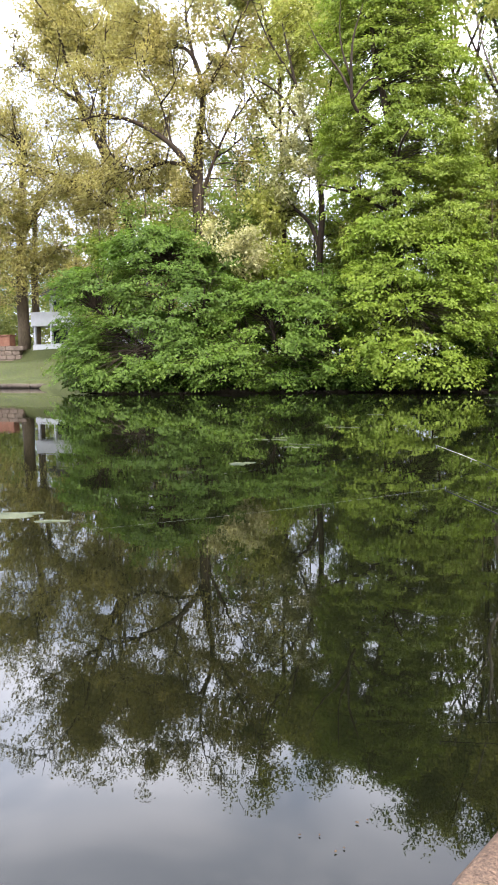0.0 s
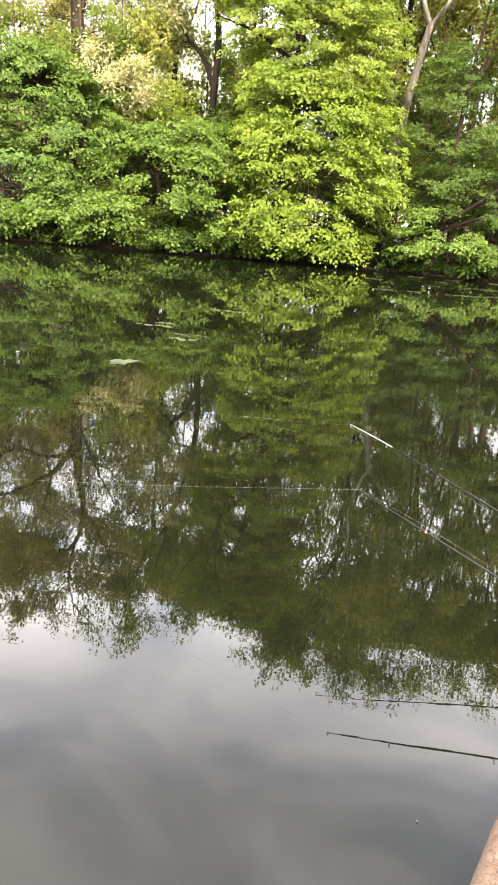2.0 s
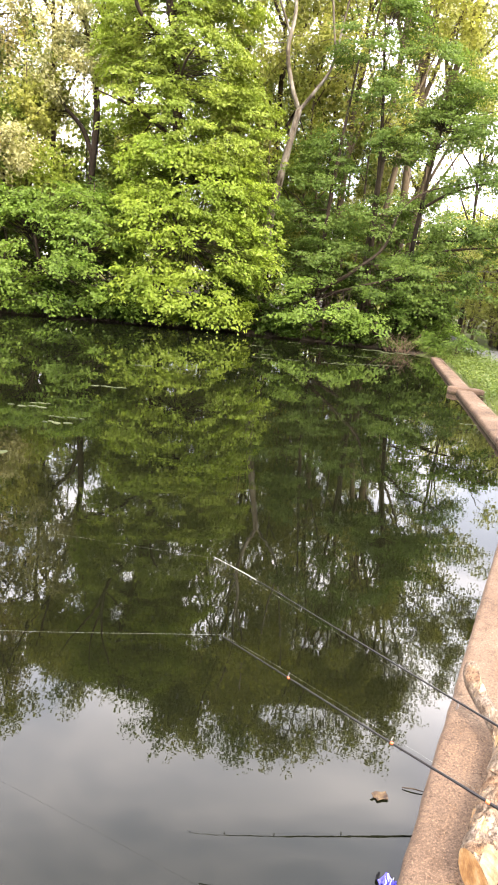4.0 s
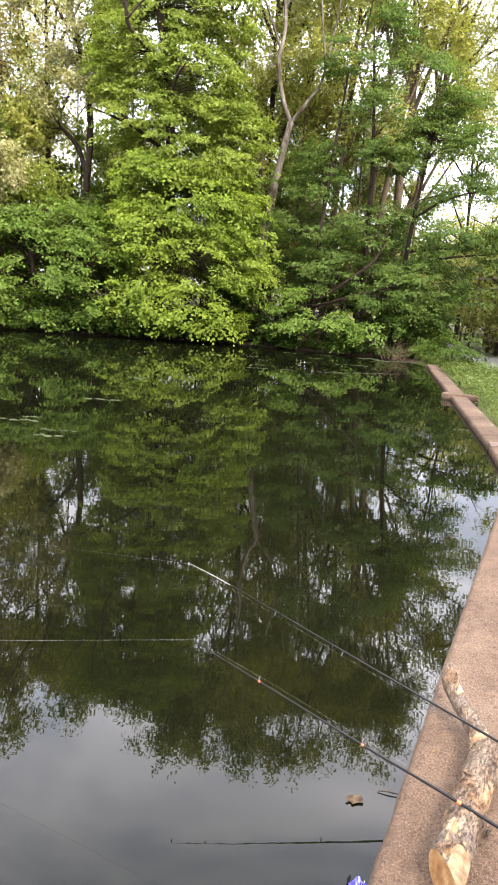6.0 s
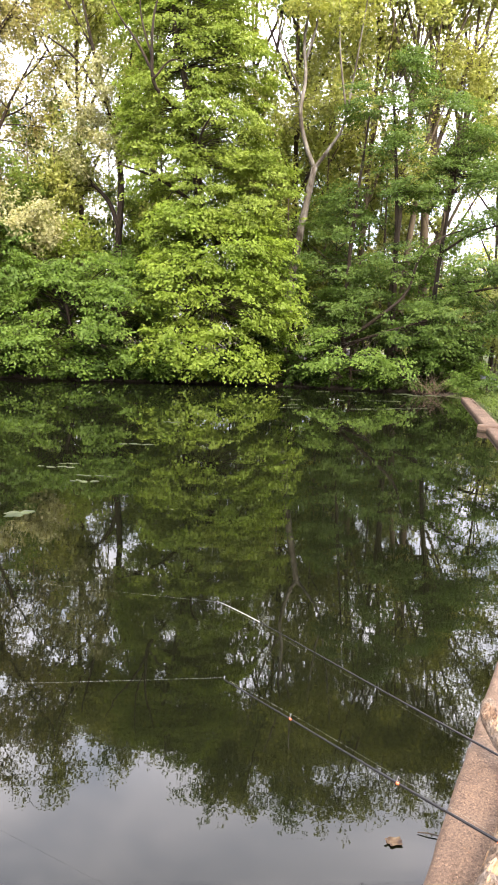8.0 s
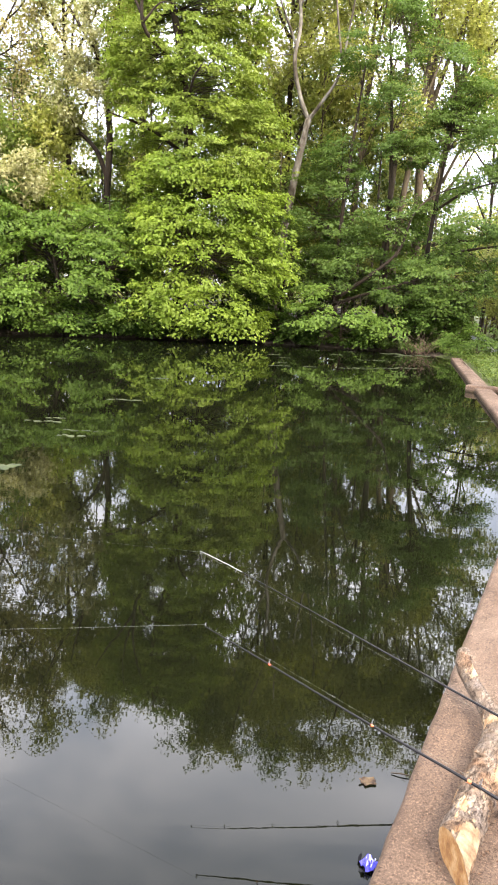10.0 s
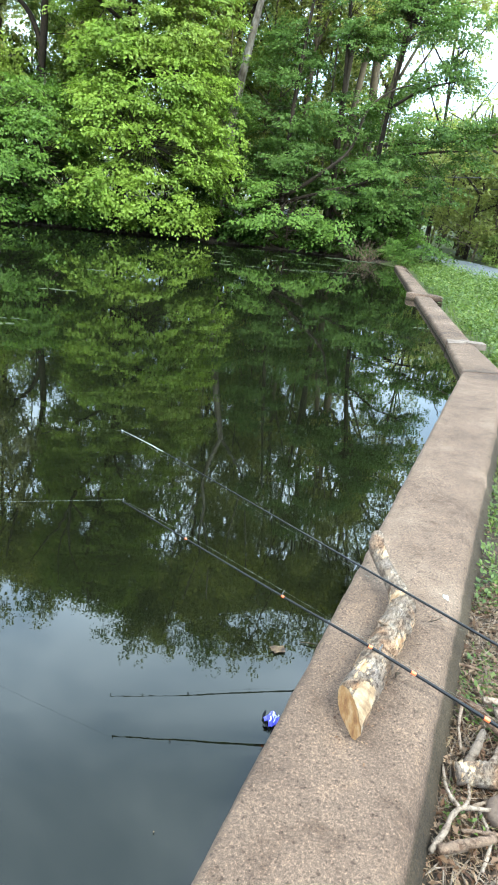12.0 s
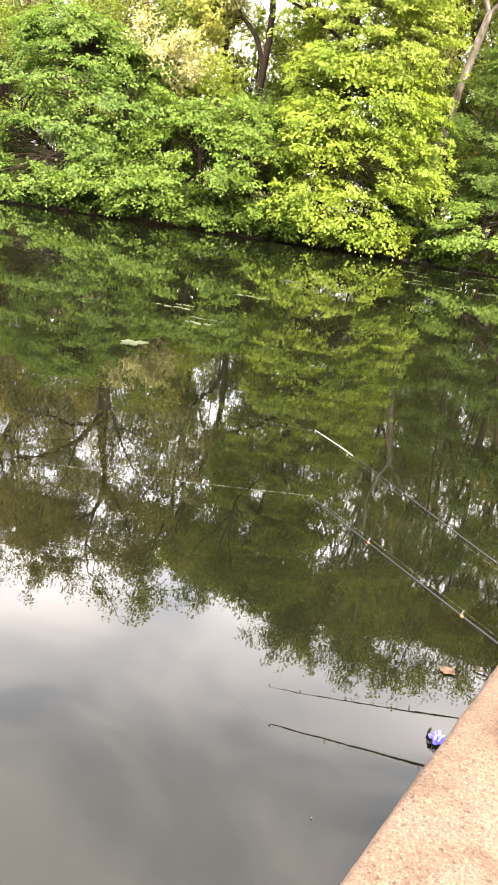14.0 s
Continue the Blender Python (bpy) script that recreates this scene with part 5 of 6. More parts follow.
# plants added over the bare bank; their dark leaf colour stands for shade
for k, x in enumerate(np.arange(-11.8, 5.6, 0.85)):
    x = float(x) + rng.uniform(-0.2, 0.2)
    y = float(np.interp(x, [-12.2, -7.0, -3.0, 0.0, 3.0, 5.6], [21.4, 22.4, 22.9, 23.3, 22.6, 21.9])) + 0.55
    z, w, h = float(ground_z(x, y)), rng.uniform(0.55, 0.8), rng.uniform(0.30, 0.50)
    tree("bank_shade_plant", "low plant hanging over the pond's edge, leaves darkened for bank shade", "plant", [(x, y, z - 0.02), (x, y - 0.05, z + 0.5 * h), (x + 0.05, y - 0.12, z + h)], [0.02, 0.015, 0.008],
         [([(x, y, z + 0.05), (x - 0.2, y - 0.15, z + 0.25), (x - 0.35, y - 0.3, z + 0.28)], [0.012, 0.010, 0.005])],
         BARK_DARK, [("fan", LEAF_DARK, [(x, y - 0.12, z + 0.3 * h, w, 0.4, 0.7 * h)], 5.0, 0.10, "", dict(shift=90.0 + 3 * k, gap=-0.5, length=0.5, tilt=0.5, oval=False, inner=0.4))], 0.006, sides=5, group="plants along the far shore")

# ---------------------------------------------------------------- woods beyond the road and behind the bank
def slim_tree(x, y, h, shift, leaf=LEAF_WOOD, thick=0.12, dens=0.8):
    z = float(ground_z(x, y))
    trunk = [(x, y, z), (x + 0.1, y, z + h * 0.4), (x + 0.25, y, z + h * 0.7), (x + 0.2, y, z + h)]
    limbs = []
    for k in range(5):
        u = 0.35 + 0.11 * k
        a = rng.uniform(0, 6.28)
        limbs.append(([(x + 0.15, y, z + h * u), (x + 0.15 + math.cos(a) * 0.9, y + math.sin(a) * 0.9, z + h * (u + 0.09)),
                       (x + 0.15 + math.cos(a) * 1.7, y + math.sin(a) * 1.7, z + h * (u + 0.15))], [0.05, 0.035, 0.015]))
    return tree("roadside_tree", "slim grey-trunked tree with thin pale green leaves beyond the road", "tree", trunk, [thick, thick * 0.85, thick * 0.65, 0.02], limbs,
                BARK_DARK, [("tuft", leaf, [(x, y, z + h * 0.62, 2.0, 2.0, h * 0.20), (x, y, z + h * 0.84, 1.2, 1.2, h * 0.12)], dens, 0.15, "",
                             dict(shift=shift, shoots=5, leaves=12, ball=0.28))], 0.014, sides=7)


for k, (x, y, h) in enumerate([(17.0, 36.0, 6.7), (20.5, 41.0, 7.8), (15.2, 41.5, 7.4), (18.6, 47.0, 8.1), (23.0, 46.0, 8.5),
                               (14.2, 48.0, 7.8), (20.8, 34.0, 7.0), (25.5, 39.0, 7.8), (13.4, 37.5, 5.9), (16.2, 33.0, 5.5), (22.2, 38.0, 6.7), (12.6, 43.0, 6.7), (18.2, 40.0, 6.7), (11.9, 25.6, 5.3), (12.6, 26.6, 5.6), (13.2, 29.0, 5.5), (12.0, 30.5, 5.9), (14.6, 31.0, 5.9), (12.9, 33.5, 6.1), (11.2, 38.0, 6.3)]):
    slim_tree(x, y, h, 110.0 + 5 * k)

for k, (x, y, h) in enumerate([(11.0, 24.4, 4.8), (11.8, 24.9, 5.2), (12.9, 25.6, 5.2), (10.8, 26.8, 5.0), (12.2, 27.6, 5.3), (13.6, 26.6, 5.2), (11.4, 29.2, 5.5), (14.0, 29.6, 5.6), (12.8, 31.6, 5.8), (15.4, 32.4, 5.9), (11.0, 32.4, 5.6), (14.8, 28.2, 5.5)]):
    slim_tree(x, y, h, 700.0 + 5 * k, thick=0.055 + 0.012 * (k % 4), dens=0.5)

far = []
for x, y, w, h in [(-42, 52, 9, 7), (-30, 56, 9, 6), (-20, 58, 9, 5), (-9, 60, 9, 4.6), (2, 60, 9, 4.6), (13, 62, 8, 5), (22, 60, 8, 6), (32, 58, 8, 7), (42, 52, 8, 7),
                   (28, 70, 9, 8), (14, 50, 5, 5.5), (20, 50, 6, 6), (27, 46, 6, 6.5), (11, 46, 4, 4.5), (16, 44, 5, 5), (-36, 44, 6, 6), (-30, 40, 4, 5.0)]:
    n = 6500 if x > 8 else 3600
    d = rng.normal(size=(n, 3))
    d /= np.linalg.norm(d, axis=1)[:, None]
    d *= (rng.uniform(0, 1, n) ** 0.4)[:, None] * (1 + 0.25 * rng.normal(size=n))[:, None]
    c = np.array([x, y, 0.45 * h + 1.0]) + d * np.array([w * 0.75, 4.0, 0.55 * h])
    c = c[c[:, 2] > 0.6]
    ln = rng.uniform(0.22, 0.5, len(c))
    far.append(leaf_quads(c, rng.normal(0, 0.7, c.shape) + np.array([0, -0.4, 0.8]), rng.normal(size=c.shape), ln, ln * 0.7)[:, (0, 1, 3)])
for x in np.arange(-34, 9.5, 2.2):
    n = 2000
    c = np.array([x, 39.0, 2.6]) + rng.normal(0, 1, (n, 3)) * np.array([1.2, 0.8, 1.7])
    c = c[c[:, 2] > 0.15]
    ln = rng.uniform(0.18, 0.36, len(c))
    far.append(leaf_quads(c, rng.normal(0, 0.7, c.shape) + np.array([0, -0.4, 0.8]), rng.normal(size=c.shape), ln, ln * 0.7)[:, (0, 1, 3)])
tagged(quads("far_woods", np.concatenate(far), LEAF_WOOD), "hazy green woods far behind the pond", "woods", kind="stuff")

# overhead cables beyond the road
for a, b in (((6.6, 24.6, 2.62), (26.0, 25.6, 4.9)), ((6.6, 24.8, 2.28), (26.0, 25.8, 4.4))):
    u = np.linspace(0, 1, 14)[:, None]
    p = np.array(a) * (1 - u) + np.array(b) * u
    p[:, 2] -= 0.8 * (u * (1 - u))[:, 0]
    v, f = tube(p, np.full(14, 0.014), 5)
    tagged(raw("cable", v, f, RUBBER), "thin dark overhead cable strung past the trees", "cable", group="overhead cables")


# ---------------------------------------------------------------- plants on the right bank
def scatter(n, x0, x1, y0, y1, near=0.55, reach=9.0, clumps=False):
    x, y = rng.uniform(x0, x1, n), rng.uniform(y0, y1, n)
    d = pond_distance(x, y)
    k = (d > near) & (d < reach)
    x, y = x[k], y[k]
    # thin and clumpy near the worn ground by the rods, closed further on
    if clumps:
        k = [noise.noise(Vector((a * 3.1, b * 3.1, 7.7))) + 0.22 * (b - 3.3) + 0.5 * (0.62 - min(abs(a - (0.62 + 0.497 * (b - 1.2))), 1.2)) > 0 for a, b in zip(x, y)]
        x, y = x[np.array(k, bool)], y[np.array(k, bool)]
    road_d = np.min(np.hypot(x[:, None] - rp_[None, :, 0], y[:, None] - rp_[None, :, 1]), 1)
    k = road_d > 1.22
    return x[k], y[k]


def herbs(n, x0, x1, y0, y1, low, high, size, near=0.52, reach=9.0, droop=0.35):
    """Leafy weeds: a few leaves up each stalk."""
    x, y = scatter(n, x0, x1, y0, y1, near, reach, True)
    out = []
    h = rng.uniform(low, high, len(x)) * (0.30 + 1.2 * np.array([(noise.noise(Vector((a * 0.9, b * 0.9, 3.3))) + 0.6 * noise.noise(Vector((a * 3.0, b * 3.0, 9.3)))) * 0.5 + 0.5 for a, b in zip(x, y)]).clip(0, 1) ** 1.5)
    z = ground_z(x, y)
    for k in range(7):
        ang = rng.uniform(0, 6.28, len(x))
        r = rng.uniform(0.01, 0.06, len(x))
        p = np.stack([x + np.cos(ang) * r, y + np.sin(ang) * r, z + h * rng.uniform(0.15, 1.0, len(x))], 1)
        al = np.stack([np.cos(ang), np.sin(ang), rng.uniform(-droop, 0.6, len(x))], 1)
        no = np.stack([np.cos(ang) * -0.4, np.sin(ang) * -0.4, np.ones(len(x))], 1) + rng.normal(0, 0.3, (len(x), 3))
        ln = size * rng.uniform(0.6, 1.3, len(x))
        out.append(leaf_quads(p, no, al, ln, ln * 0.5))
    return np.concatenate(out)


def blades(n, x0, x1, y0, y1, low, high, near=0.5, reach=9.0):
    x, y = scatter(n, x0, x1, y0, y1, near, reach, True)
    z = ground_z(x, y)
    ang = rng.uniform(0, 6.28, len(x))
    al = np.stack([np.cos(ang) * 0.35, np.sin(ang) * 0.35, np.ones(len(x))], 1)
    no = np.stack([np.cos(ang + 1.6), np.sin(ang + 1.6), np.full(len(x), 0.15)], 1)
    ln = rng.uniform(low, high, len(x))
    return leaf_quads(np.stack([x, y, z], 1), no, al, ln, np.full(len(x), 0.009))


bank = np.concatenate([herbs(17000, 3.0, 12.0, 7.0, 24.0, 0.08, 0.52, 0.068), herbs(9000, 0.8, 6.0, 2.6, 8.5, 0.03, 0.12, 0.030, 0.5, 2.0),
                       herbs(1600, 0.6, 2.2, 0.7, 2.8, 0.01, 0.06, 0.020, 0.50, 1.2), herbs(6500, 0.8, 3.4, 1.5, 5.6, 0.02, 0.085, 0.026, 0.50, 0.76)])
tagged(quads("bank_weeds", bank, WEED), "leafy green weeds and wildflowers on the grassy bank", "weeds", kind="stuff")
tagged(quads("bank_grass", np.concatenate([blades(22000, 2.6, 12.0, 6.0, 24.0, 0.08, 0.30), blades(1500, 0.7, 4.4, 1.0, 6.0, 0.03, 0.09)]), WEED),
       "thin green grass on the bank beside the wall", "grass", kind="stuff")
tagged(quads("lawn_blades", blades(9000, -30.0, -13.5, 25.0, 33.0, 0.05, 0.14, 0.1, 9.0), WEED), "mown bright green lawn above the far shore", "lawn", kind="stuff")
fx, fy = scatter(320, 4.0, 10.0, 8.0, 21.0)
fz = ground_z(fx, fy) + rng.uniform(0.2, 0.36, len(fx))
fp = np.stack([fx, fy, fz], 1)
ln = np.full(len(fx), 0.026)
tagged(quads("wildflowers", leaf_quads(fp, rng.normal(0, 0.4, fp.shape) + np.array([0, 0, 1.0]), rng.normal(size=fp.shape), ln, ln), BLOSSOM),
       "tiny white wildflowers among the weeds", "wildflowers", kind="stuff")

# brush and dead stems where the wall meets the far bank
for k, (x, y, w, h, lf, text) in enumerate([(7.2, 21.2, 0.8, 1.0, LEAF_DARK, "low dark green bush beside the end of the wall"),
                                            (6.9, 22.2, 0.75, 0.9, LEAF_SHRUB, "rounded green bush on the bank near the road"),
                                            (6.2, 22.6, 1.0, 1.3, LEAF_SHRUB, "leafy bush at the corner of the pond"),
                                            (6.8, 23.9, 0.8, 1.2, LEAF_DARK, "dark green bush by the road"),
                                            (7.1, 22.9, 0.7, 1.3, LEAF_SHRUB, "leafy green bush by the road"),
                                            (11.4, 22.9, 0.7, 0.9, LEAF_WOOD, "olive green bush on the verge of the road"),
                                            (11.1, 24.9, 0.6, 1.1, LEAF_MID, "light green bush on the verge of the road"),
                                            (11.7, 21.6, 0.9, 0.8, LEAF_WOOD, "olive green bush on the verge of the road")]):
    z = float(ground_z(x, y))
    tree("bank_bush", text, "bush", [(x, y, z), (x, y, z + 0.4 * h), (x + 0.1, y, z + h)], [0.03, 0.025, 0.01],
         [([(x, y, z + 0.1), (x + 0.3 * w, y, z + 0.5 * h), (x + 0.6 * w, y, z + 0.8 * h)], [0.02, 0.015, 0.008])],
         BARK_DARK, [("fan", lf, [(x, y, z + 0.45 * h, w, 0.7, 0.6 * h)], 4.0, 0.09, "", dict(shift=200.0 + k, gap=-0.4, length=0.6, oval=False))], 0.008, sides=6)
dead = []
for k in range(40):
    a = rng.uniform(-1.2, 1.2)
    b = np.array([5.45 + rng.normal(0, 0.3), 21.5 + rng.normal(0, 0.25), 0.02])
    e_ = b + np.array([math.sin(a) * 0.9, rng.uniform(-0.7, 0.2), rng.uniform(0.35, 1.0)]) * rng.uniform(0.5, 1.0)
    m_ = (b + e_) / 2 + np.array([0, 0, 0.12])
    u = np.linspace(0, 1, 6)[:, None]
    dead.append(((1 - u) ** 2 * b + 2 * u * (1 - u) * m_ + u ** 2 * e_, np.linspace(0.005, 0.002, 6)))
ob = bundle("dead_brush", dead, STICK, None)
tagged(ob, "tangle of dry brown stems at the water's corner", "brush", kind="stuff")

# ---------------------------------------------------------------- house and terrace on the far lawn
house = thing("house", "white two-storey house with a porch above the lawn", "house", at=(-20.0, 37.0, 1.9))
part("wall", box((-23.2, 36.6, 1.7), (-15.0, 42.0, 5.2)), WHITE_WOOD, house)
bm = bmesh.new()
vs = [bm.verts.new(p) for p in ((-23.6, 36.2, 5.15), (-14.6, 36.2, 5.15), (-14.6, 42.4, 5.15), (-23.6, 42.4, 5.15), (-23.6, 39.3, 7.2), (-14.6, 39.3, 7.2))]
for f in ((0, 1, 5, 4), (2, 3, 4, 5), (0, 4, 3), (1, 2, 5), (0, 3, 2, 1)):
    bm.faces.new([vs[k] for k in f])
part("roof", bm, ROOFING, house)
deck = part("deck", box((-23.2, 34.6, 3.28), (-15.0, 36.6, 3.42), 0.01), WHITE_WOOD, house)
for x in (-23.05, -22.0, -20.6, -19.0, -17.4):
    part("post", box((x - 0.06, 34.7, 1.75), (x + 0.06, 34.82, 3.28), 0.01), WHITE_WOOD, house)
part("railing", box((-23.2, 34.6, 3.42), (-15.0, 34.66, 4.0), 0.01), WHITE_WOOD, house, "solid white balcony railing")
part("top_rail", box((-23.25, 34.56, 4.0), (-15.0, 34.7, 4.06), 0.01), WHITE_WOOD, house)
part("porch_skirt", box((-23.2, 34.66, 1.6), (-15.0, 34.78, 2.25), 0.01), WHITE_WOOD, house)
for x in (-22.5, -21.0, -19.4):
    w = part("window", box((x - 0.48, 36.54, 3.6), (x + 0.48, 36.6, 4.9), 0.01), WHITE_WOOD, house)
    part("pane", box((x - 0.40, 36.53, 3.68), (x + 0.40, 36.545, 4.82)), GLASS_DARK, w)
    w = part("window", box((x - 0.55, 36.54, 2.3), (x + 0.55, 36.6, 3.2), 0.01), WHITE_WOOD, house)
    part("pane", box((x - 0.47, 36.53, 2.36), (x + 0.47, 36.545, 3.14)), GLASS_DARK, w)

terrace = thing("wall_terrace", "low brown fieldstone retaining wall on the lawn", "wall", kind="structure", at=(-27.0, 34.3, 1.2))
for row in range(4):
    x = -31.0 + 0.2 * (row % 2)
    while x < -23.9:
        w = rng.uniform(0.35, 0.7)
        part("stone", box((x, 34.1 + rng.uniform(0, 0.06), 1.15 + 0.26 * row), (x + w - 0.02, 34.5, 1.15 + 0.26 * row + 0.245), 0.03), STONE, terrace)
        x += w
tub = thing("planter", "terracotta planter box on the terrace wall", "planter", at=(-25.4, 34.6, 2.2))
part("box", box((-26.6, 34.52, 2.17), (-24.6, 35.1, 2.75), 0.04), TERRACOTTA, tub)
part("rim", box((-26.65, 34.48, 2.75), (-24.55, 35.15, 2.85), 0.02), TERRACOTTA, tub)
edging = thing("shore_edging", "dark timber edging along the lawn's shore", "edging", at=(-20.0, 27.9, 0.0))
for k in range(6):
    x0, x1 = -25.6 + 1.7 * k, -25.6 + 1.7 * k + 1.67
    limb("timber", [(x0, 28.45 - 0.11 * (x0 + 25.6), 0.10), ((x0 + x1) / 2, 28.45 - 0.11 * ((x0 + x1) / 2 + 25.6), 0.11), (x1, 28.45 - 0.11 * (x1 + 25.6), 0.10)],
         [0.11, 0.115, 0.11], TIMBER, edging, 8, 3, 0.05)


# ---------------------------------------------------------------- fishing rods on the wall
def ring(centre, axis, radius, wire, material, name, parent):
    c, a = Vector(centre), Vector(axis).normalized()
    s = a.orthogonal().normalized()
    t = a.cross(s)
    p = [c + (s * math.cos(u) + t * math.sin(u)) * radius for u in np.linspace(0, 2 * math.pi, 13)]
    v, f = tube(np.array([tuple(q) for q in p]), np.full(13, wire), 5, cap=False)
    return raw(name, v, f, material, parent)


def fishing_rod(pts, radii, label, white_to, wraps, guides, down):
    e = thing("fishing_rod", label, "fishing rod", group="fishing rods", at=pts[-1])
    p, r = smooth_path(pts, radii, 14)
    d = np.concatenate([[0], np.cumsum(np.linalg.norm(np.diff(p, axis=0), axis=1))])

    def spot(s):
        return np.array([np.interp(s, d, p[:, k]) for k in range(3)]), float(np.interp(s, d, r))

    def stretch(a, b, name, mat, grow, text=""):
        s = np.linspace(a, b, max(4, int((b - a) / 0.05)))
        q = np.array([spot(k)[0] for k in s])
        v, f = tube(q, np.array([spot(k)[1] for k in s]) * grow, 8)
        return raw(name, v, f, mat, e, text)

    start = 0.0
    if white_to:
        stretch(0.0, white_to, "tip_section", ROD_WHITE, 1.0, "white fibreglass tip")
        start = white_to
    stretch(start, d[-1], "blank", ROD_BLACK, 1.0, "glossy black tapered blank")
    for s, w in wraps:
        stretch(s - w / 2, s + w / 2, "thread_wrap", THREAD_RED, 1.14, "orange-red thread wrap")
    for s, rad in guides:
        c, rr = spot(s)
        c2, _ = spot(s + 0.01)
        ax = c2 - c
        drop = np.array([0, 0, -1.0 if down else 1.0])
        g = ring(c + drop * (rr + rad + 0.004), ax, rad, 0.0011, METAL, "line_guide", e)
        v, f = tube(np.array([c + drop * rr * 0.5, c + drop * (rr + 0.006)]), [0.0015, 0.0012], 5)
        raw("guide_foot", v, f, METAL, g)
    return e, spot


fishing_rod([(-0.107, 2.560, 0.626), (0.058, 2.500, 0.571), (0.479, 2.343, 0.407), (0.867, 2.204, 0.254), (1.179, 2.083, 0.136), (1.45, 1.978, 0.034), (1.72, 1.873, -0.066)],
            [0.0009, 0.0015, 0.0030, 0.0044, 0.0053, 0.0060, 0.0066], "black fishing rod with a white tip, propped on the log",
            0.185, [], [(0.004, 0.004), (0.16, 0.005), (0.38, 0.006), (0.66, 0.008), (1.02, 0.011)], True)
fishing_rod([(-0.064, 2.185, 0.500), (0.160, 2.086, 0.421), (0.480, 1.946, 0.306), (0.755, 1.832, 0.210), (0.973, 1.742, 0.124), (1.20, 1.648, 0.031), (1.46, 1.541, -0.07)],
            [0.0018, 0.0028, 0.0038, 0.0050, 0.0058, 0.0064, 0.0068], "black fishing rod with orange wraps, propped on the log",
            0.0, [(0.254, 0.007), (0.626, 0.009), (0.945, 0.013), (1.10, 0.017), (1.36, 0.02)], [(0.003, 0.004), (0.254, 0.006), (0.626, 0.008), (0.98, 0.011)], False)


def line(pts, r, label):
    p, _ = smooth_path(pts, [r] * len(pts), 8)
    v, f = tube(p, np.full(len(p), r), 5)
    return tagged(raw("fishing_line", v, f, LINE), label, "fishing line", group="fishing lines")


line([(-0.066, 2.183, 0.507), (-0.85, 2.44, 0.325), (-1.65, 2.71, 0.155), (-2.42, 2.97, -0.01)], 0.00025, "pale taut fishing line running from the rod into the water")
line([(-0.064, 2.183, 0.507), (0.165, 2.084, 0.437), (0.484, 1.945, 0.325), (0.76, 1.83, 0.224), (0.98, 1.739, 0.136), (1.46, 1.54, -0.05)], 0.00018, "pale fishing line strung along the rod")
line([(-0.109, 2.564, 0.620), (-0.38, 2.80, 0.545), (-1.4, 3.6, 0.30), (-2.7, 4.6, -0.01)], 0.00014, "thin fishing line running from the white rod tip to the water")
line([(-0.105, 2.563, 0.617), (0.06, 2.499, 0.558), (0.479, 2.342, 0.388), (0.867, 2.203, 0.232), (1.179, 2.082, 0.115), (1.72, 1.872, -0.08)], 0.00014, "thin fishing line strung beneath the rod")


# ---------------------------------------------------------------- log on the wall
def rough_tube(pts, radii, sides, n, amount, scale, seed_):
    p, r = smooth_path(pts, radii, n)
    v, f = tube(p, r, sides, 0.0, 0, False)
    k = np.arange(len(v)) // sides
    out = []
    for q, c in zip(v, p[k]):
        d = q - c
        h = noise.noise(Vector(q * scale) + Vector((seed_, 0, 0))) + 0.5 * noise.noise(Vector(q * scale * 3.1) + Vector((0, seed_, 0)))
        out.append(c + d * (1 + amount * h))
    return np.array(out), f, p, r


log = thing("log", "cut log with flaking grey bark lying on the concrete wall", "log", at=(0.80, 1.9, 0.088))
n_ = 40
v, f, p, r = rough_tube([(0.652, 1.612, 0.139), (0.730, 1.740, 0.139), (0.818, 1.885, 0.139), (0.912, 2.040, 0.143), (0.972, 2.150, 0.144), (0.988, 2.270, 0.152), (0.972, 2.400, 0.172),
                         (0.966, 2.520, 0.200), (0.985, 2.600, 0.216)],
                        [0.057, 0.054, 0.053, 0.054, 0.050, 0.036, 0.031, 0.033, 0.026], n_, 12, 0.09, 24.0, 3.0)
for k in range(len(v)):
    # bark plates stand a little proud
    c_ = p[k // n_]
    v[k] += (v[k] - c_) * 0.05 * (1 if noise.noise(Vector(v[k] * 40)) > 0.08 else 0)
ax_ = (p[6] - p[0]) / np.linalg.norm(p[6] - p[0])
sd_ = np.cross(ax_, [0, 0, 1.0])
for j in range(6 * n_):
    # the end is sawn at a slant
    v[j] = v[j] - ax_ * (1 - (j // n_) / 6) * 1.25 * float((v[j] - p[0]) @ sd_)
f.append(tuple(len(v) - n_ + j for j in range(n_)))
raw("bark", v, f, LOG_BARK, log, smooth=False)
c = p[0]
rim = [v[j] - ax_ * 0.0005 for j in range(n_)]
mid = [c + (v[j] - c) * 0.5 - ax_ * 0.002 for j in range(n_)]
raw("sawn_end", rim + mid + [c - ax_ * 0.003], [(j, (j + 1) % n_, n_ + (j + 1) % n_, n_ + j) for j in range(n_)] +
    [(n_ + j, n_ + (j + 1) % n_, 2 * n_) for j in range(n_)], LOG_CUT, log, "fresh orange sawn end")
rows_ = v[:14 * n_].reshape(14, n_, 3)
lit_ = np.array([0.62, -0.25, 0.74])
cols_ = sorted(range(n_), key=lambda j: -float(unit(rows_[5, j] - p[5]) @ lit_))[:8]
pv, pf = [], []
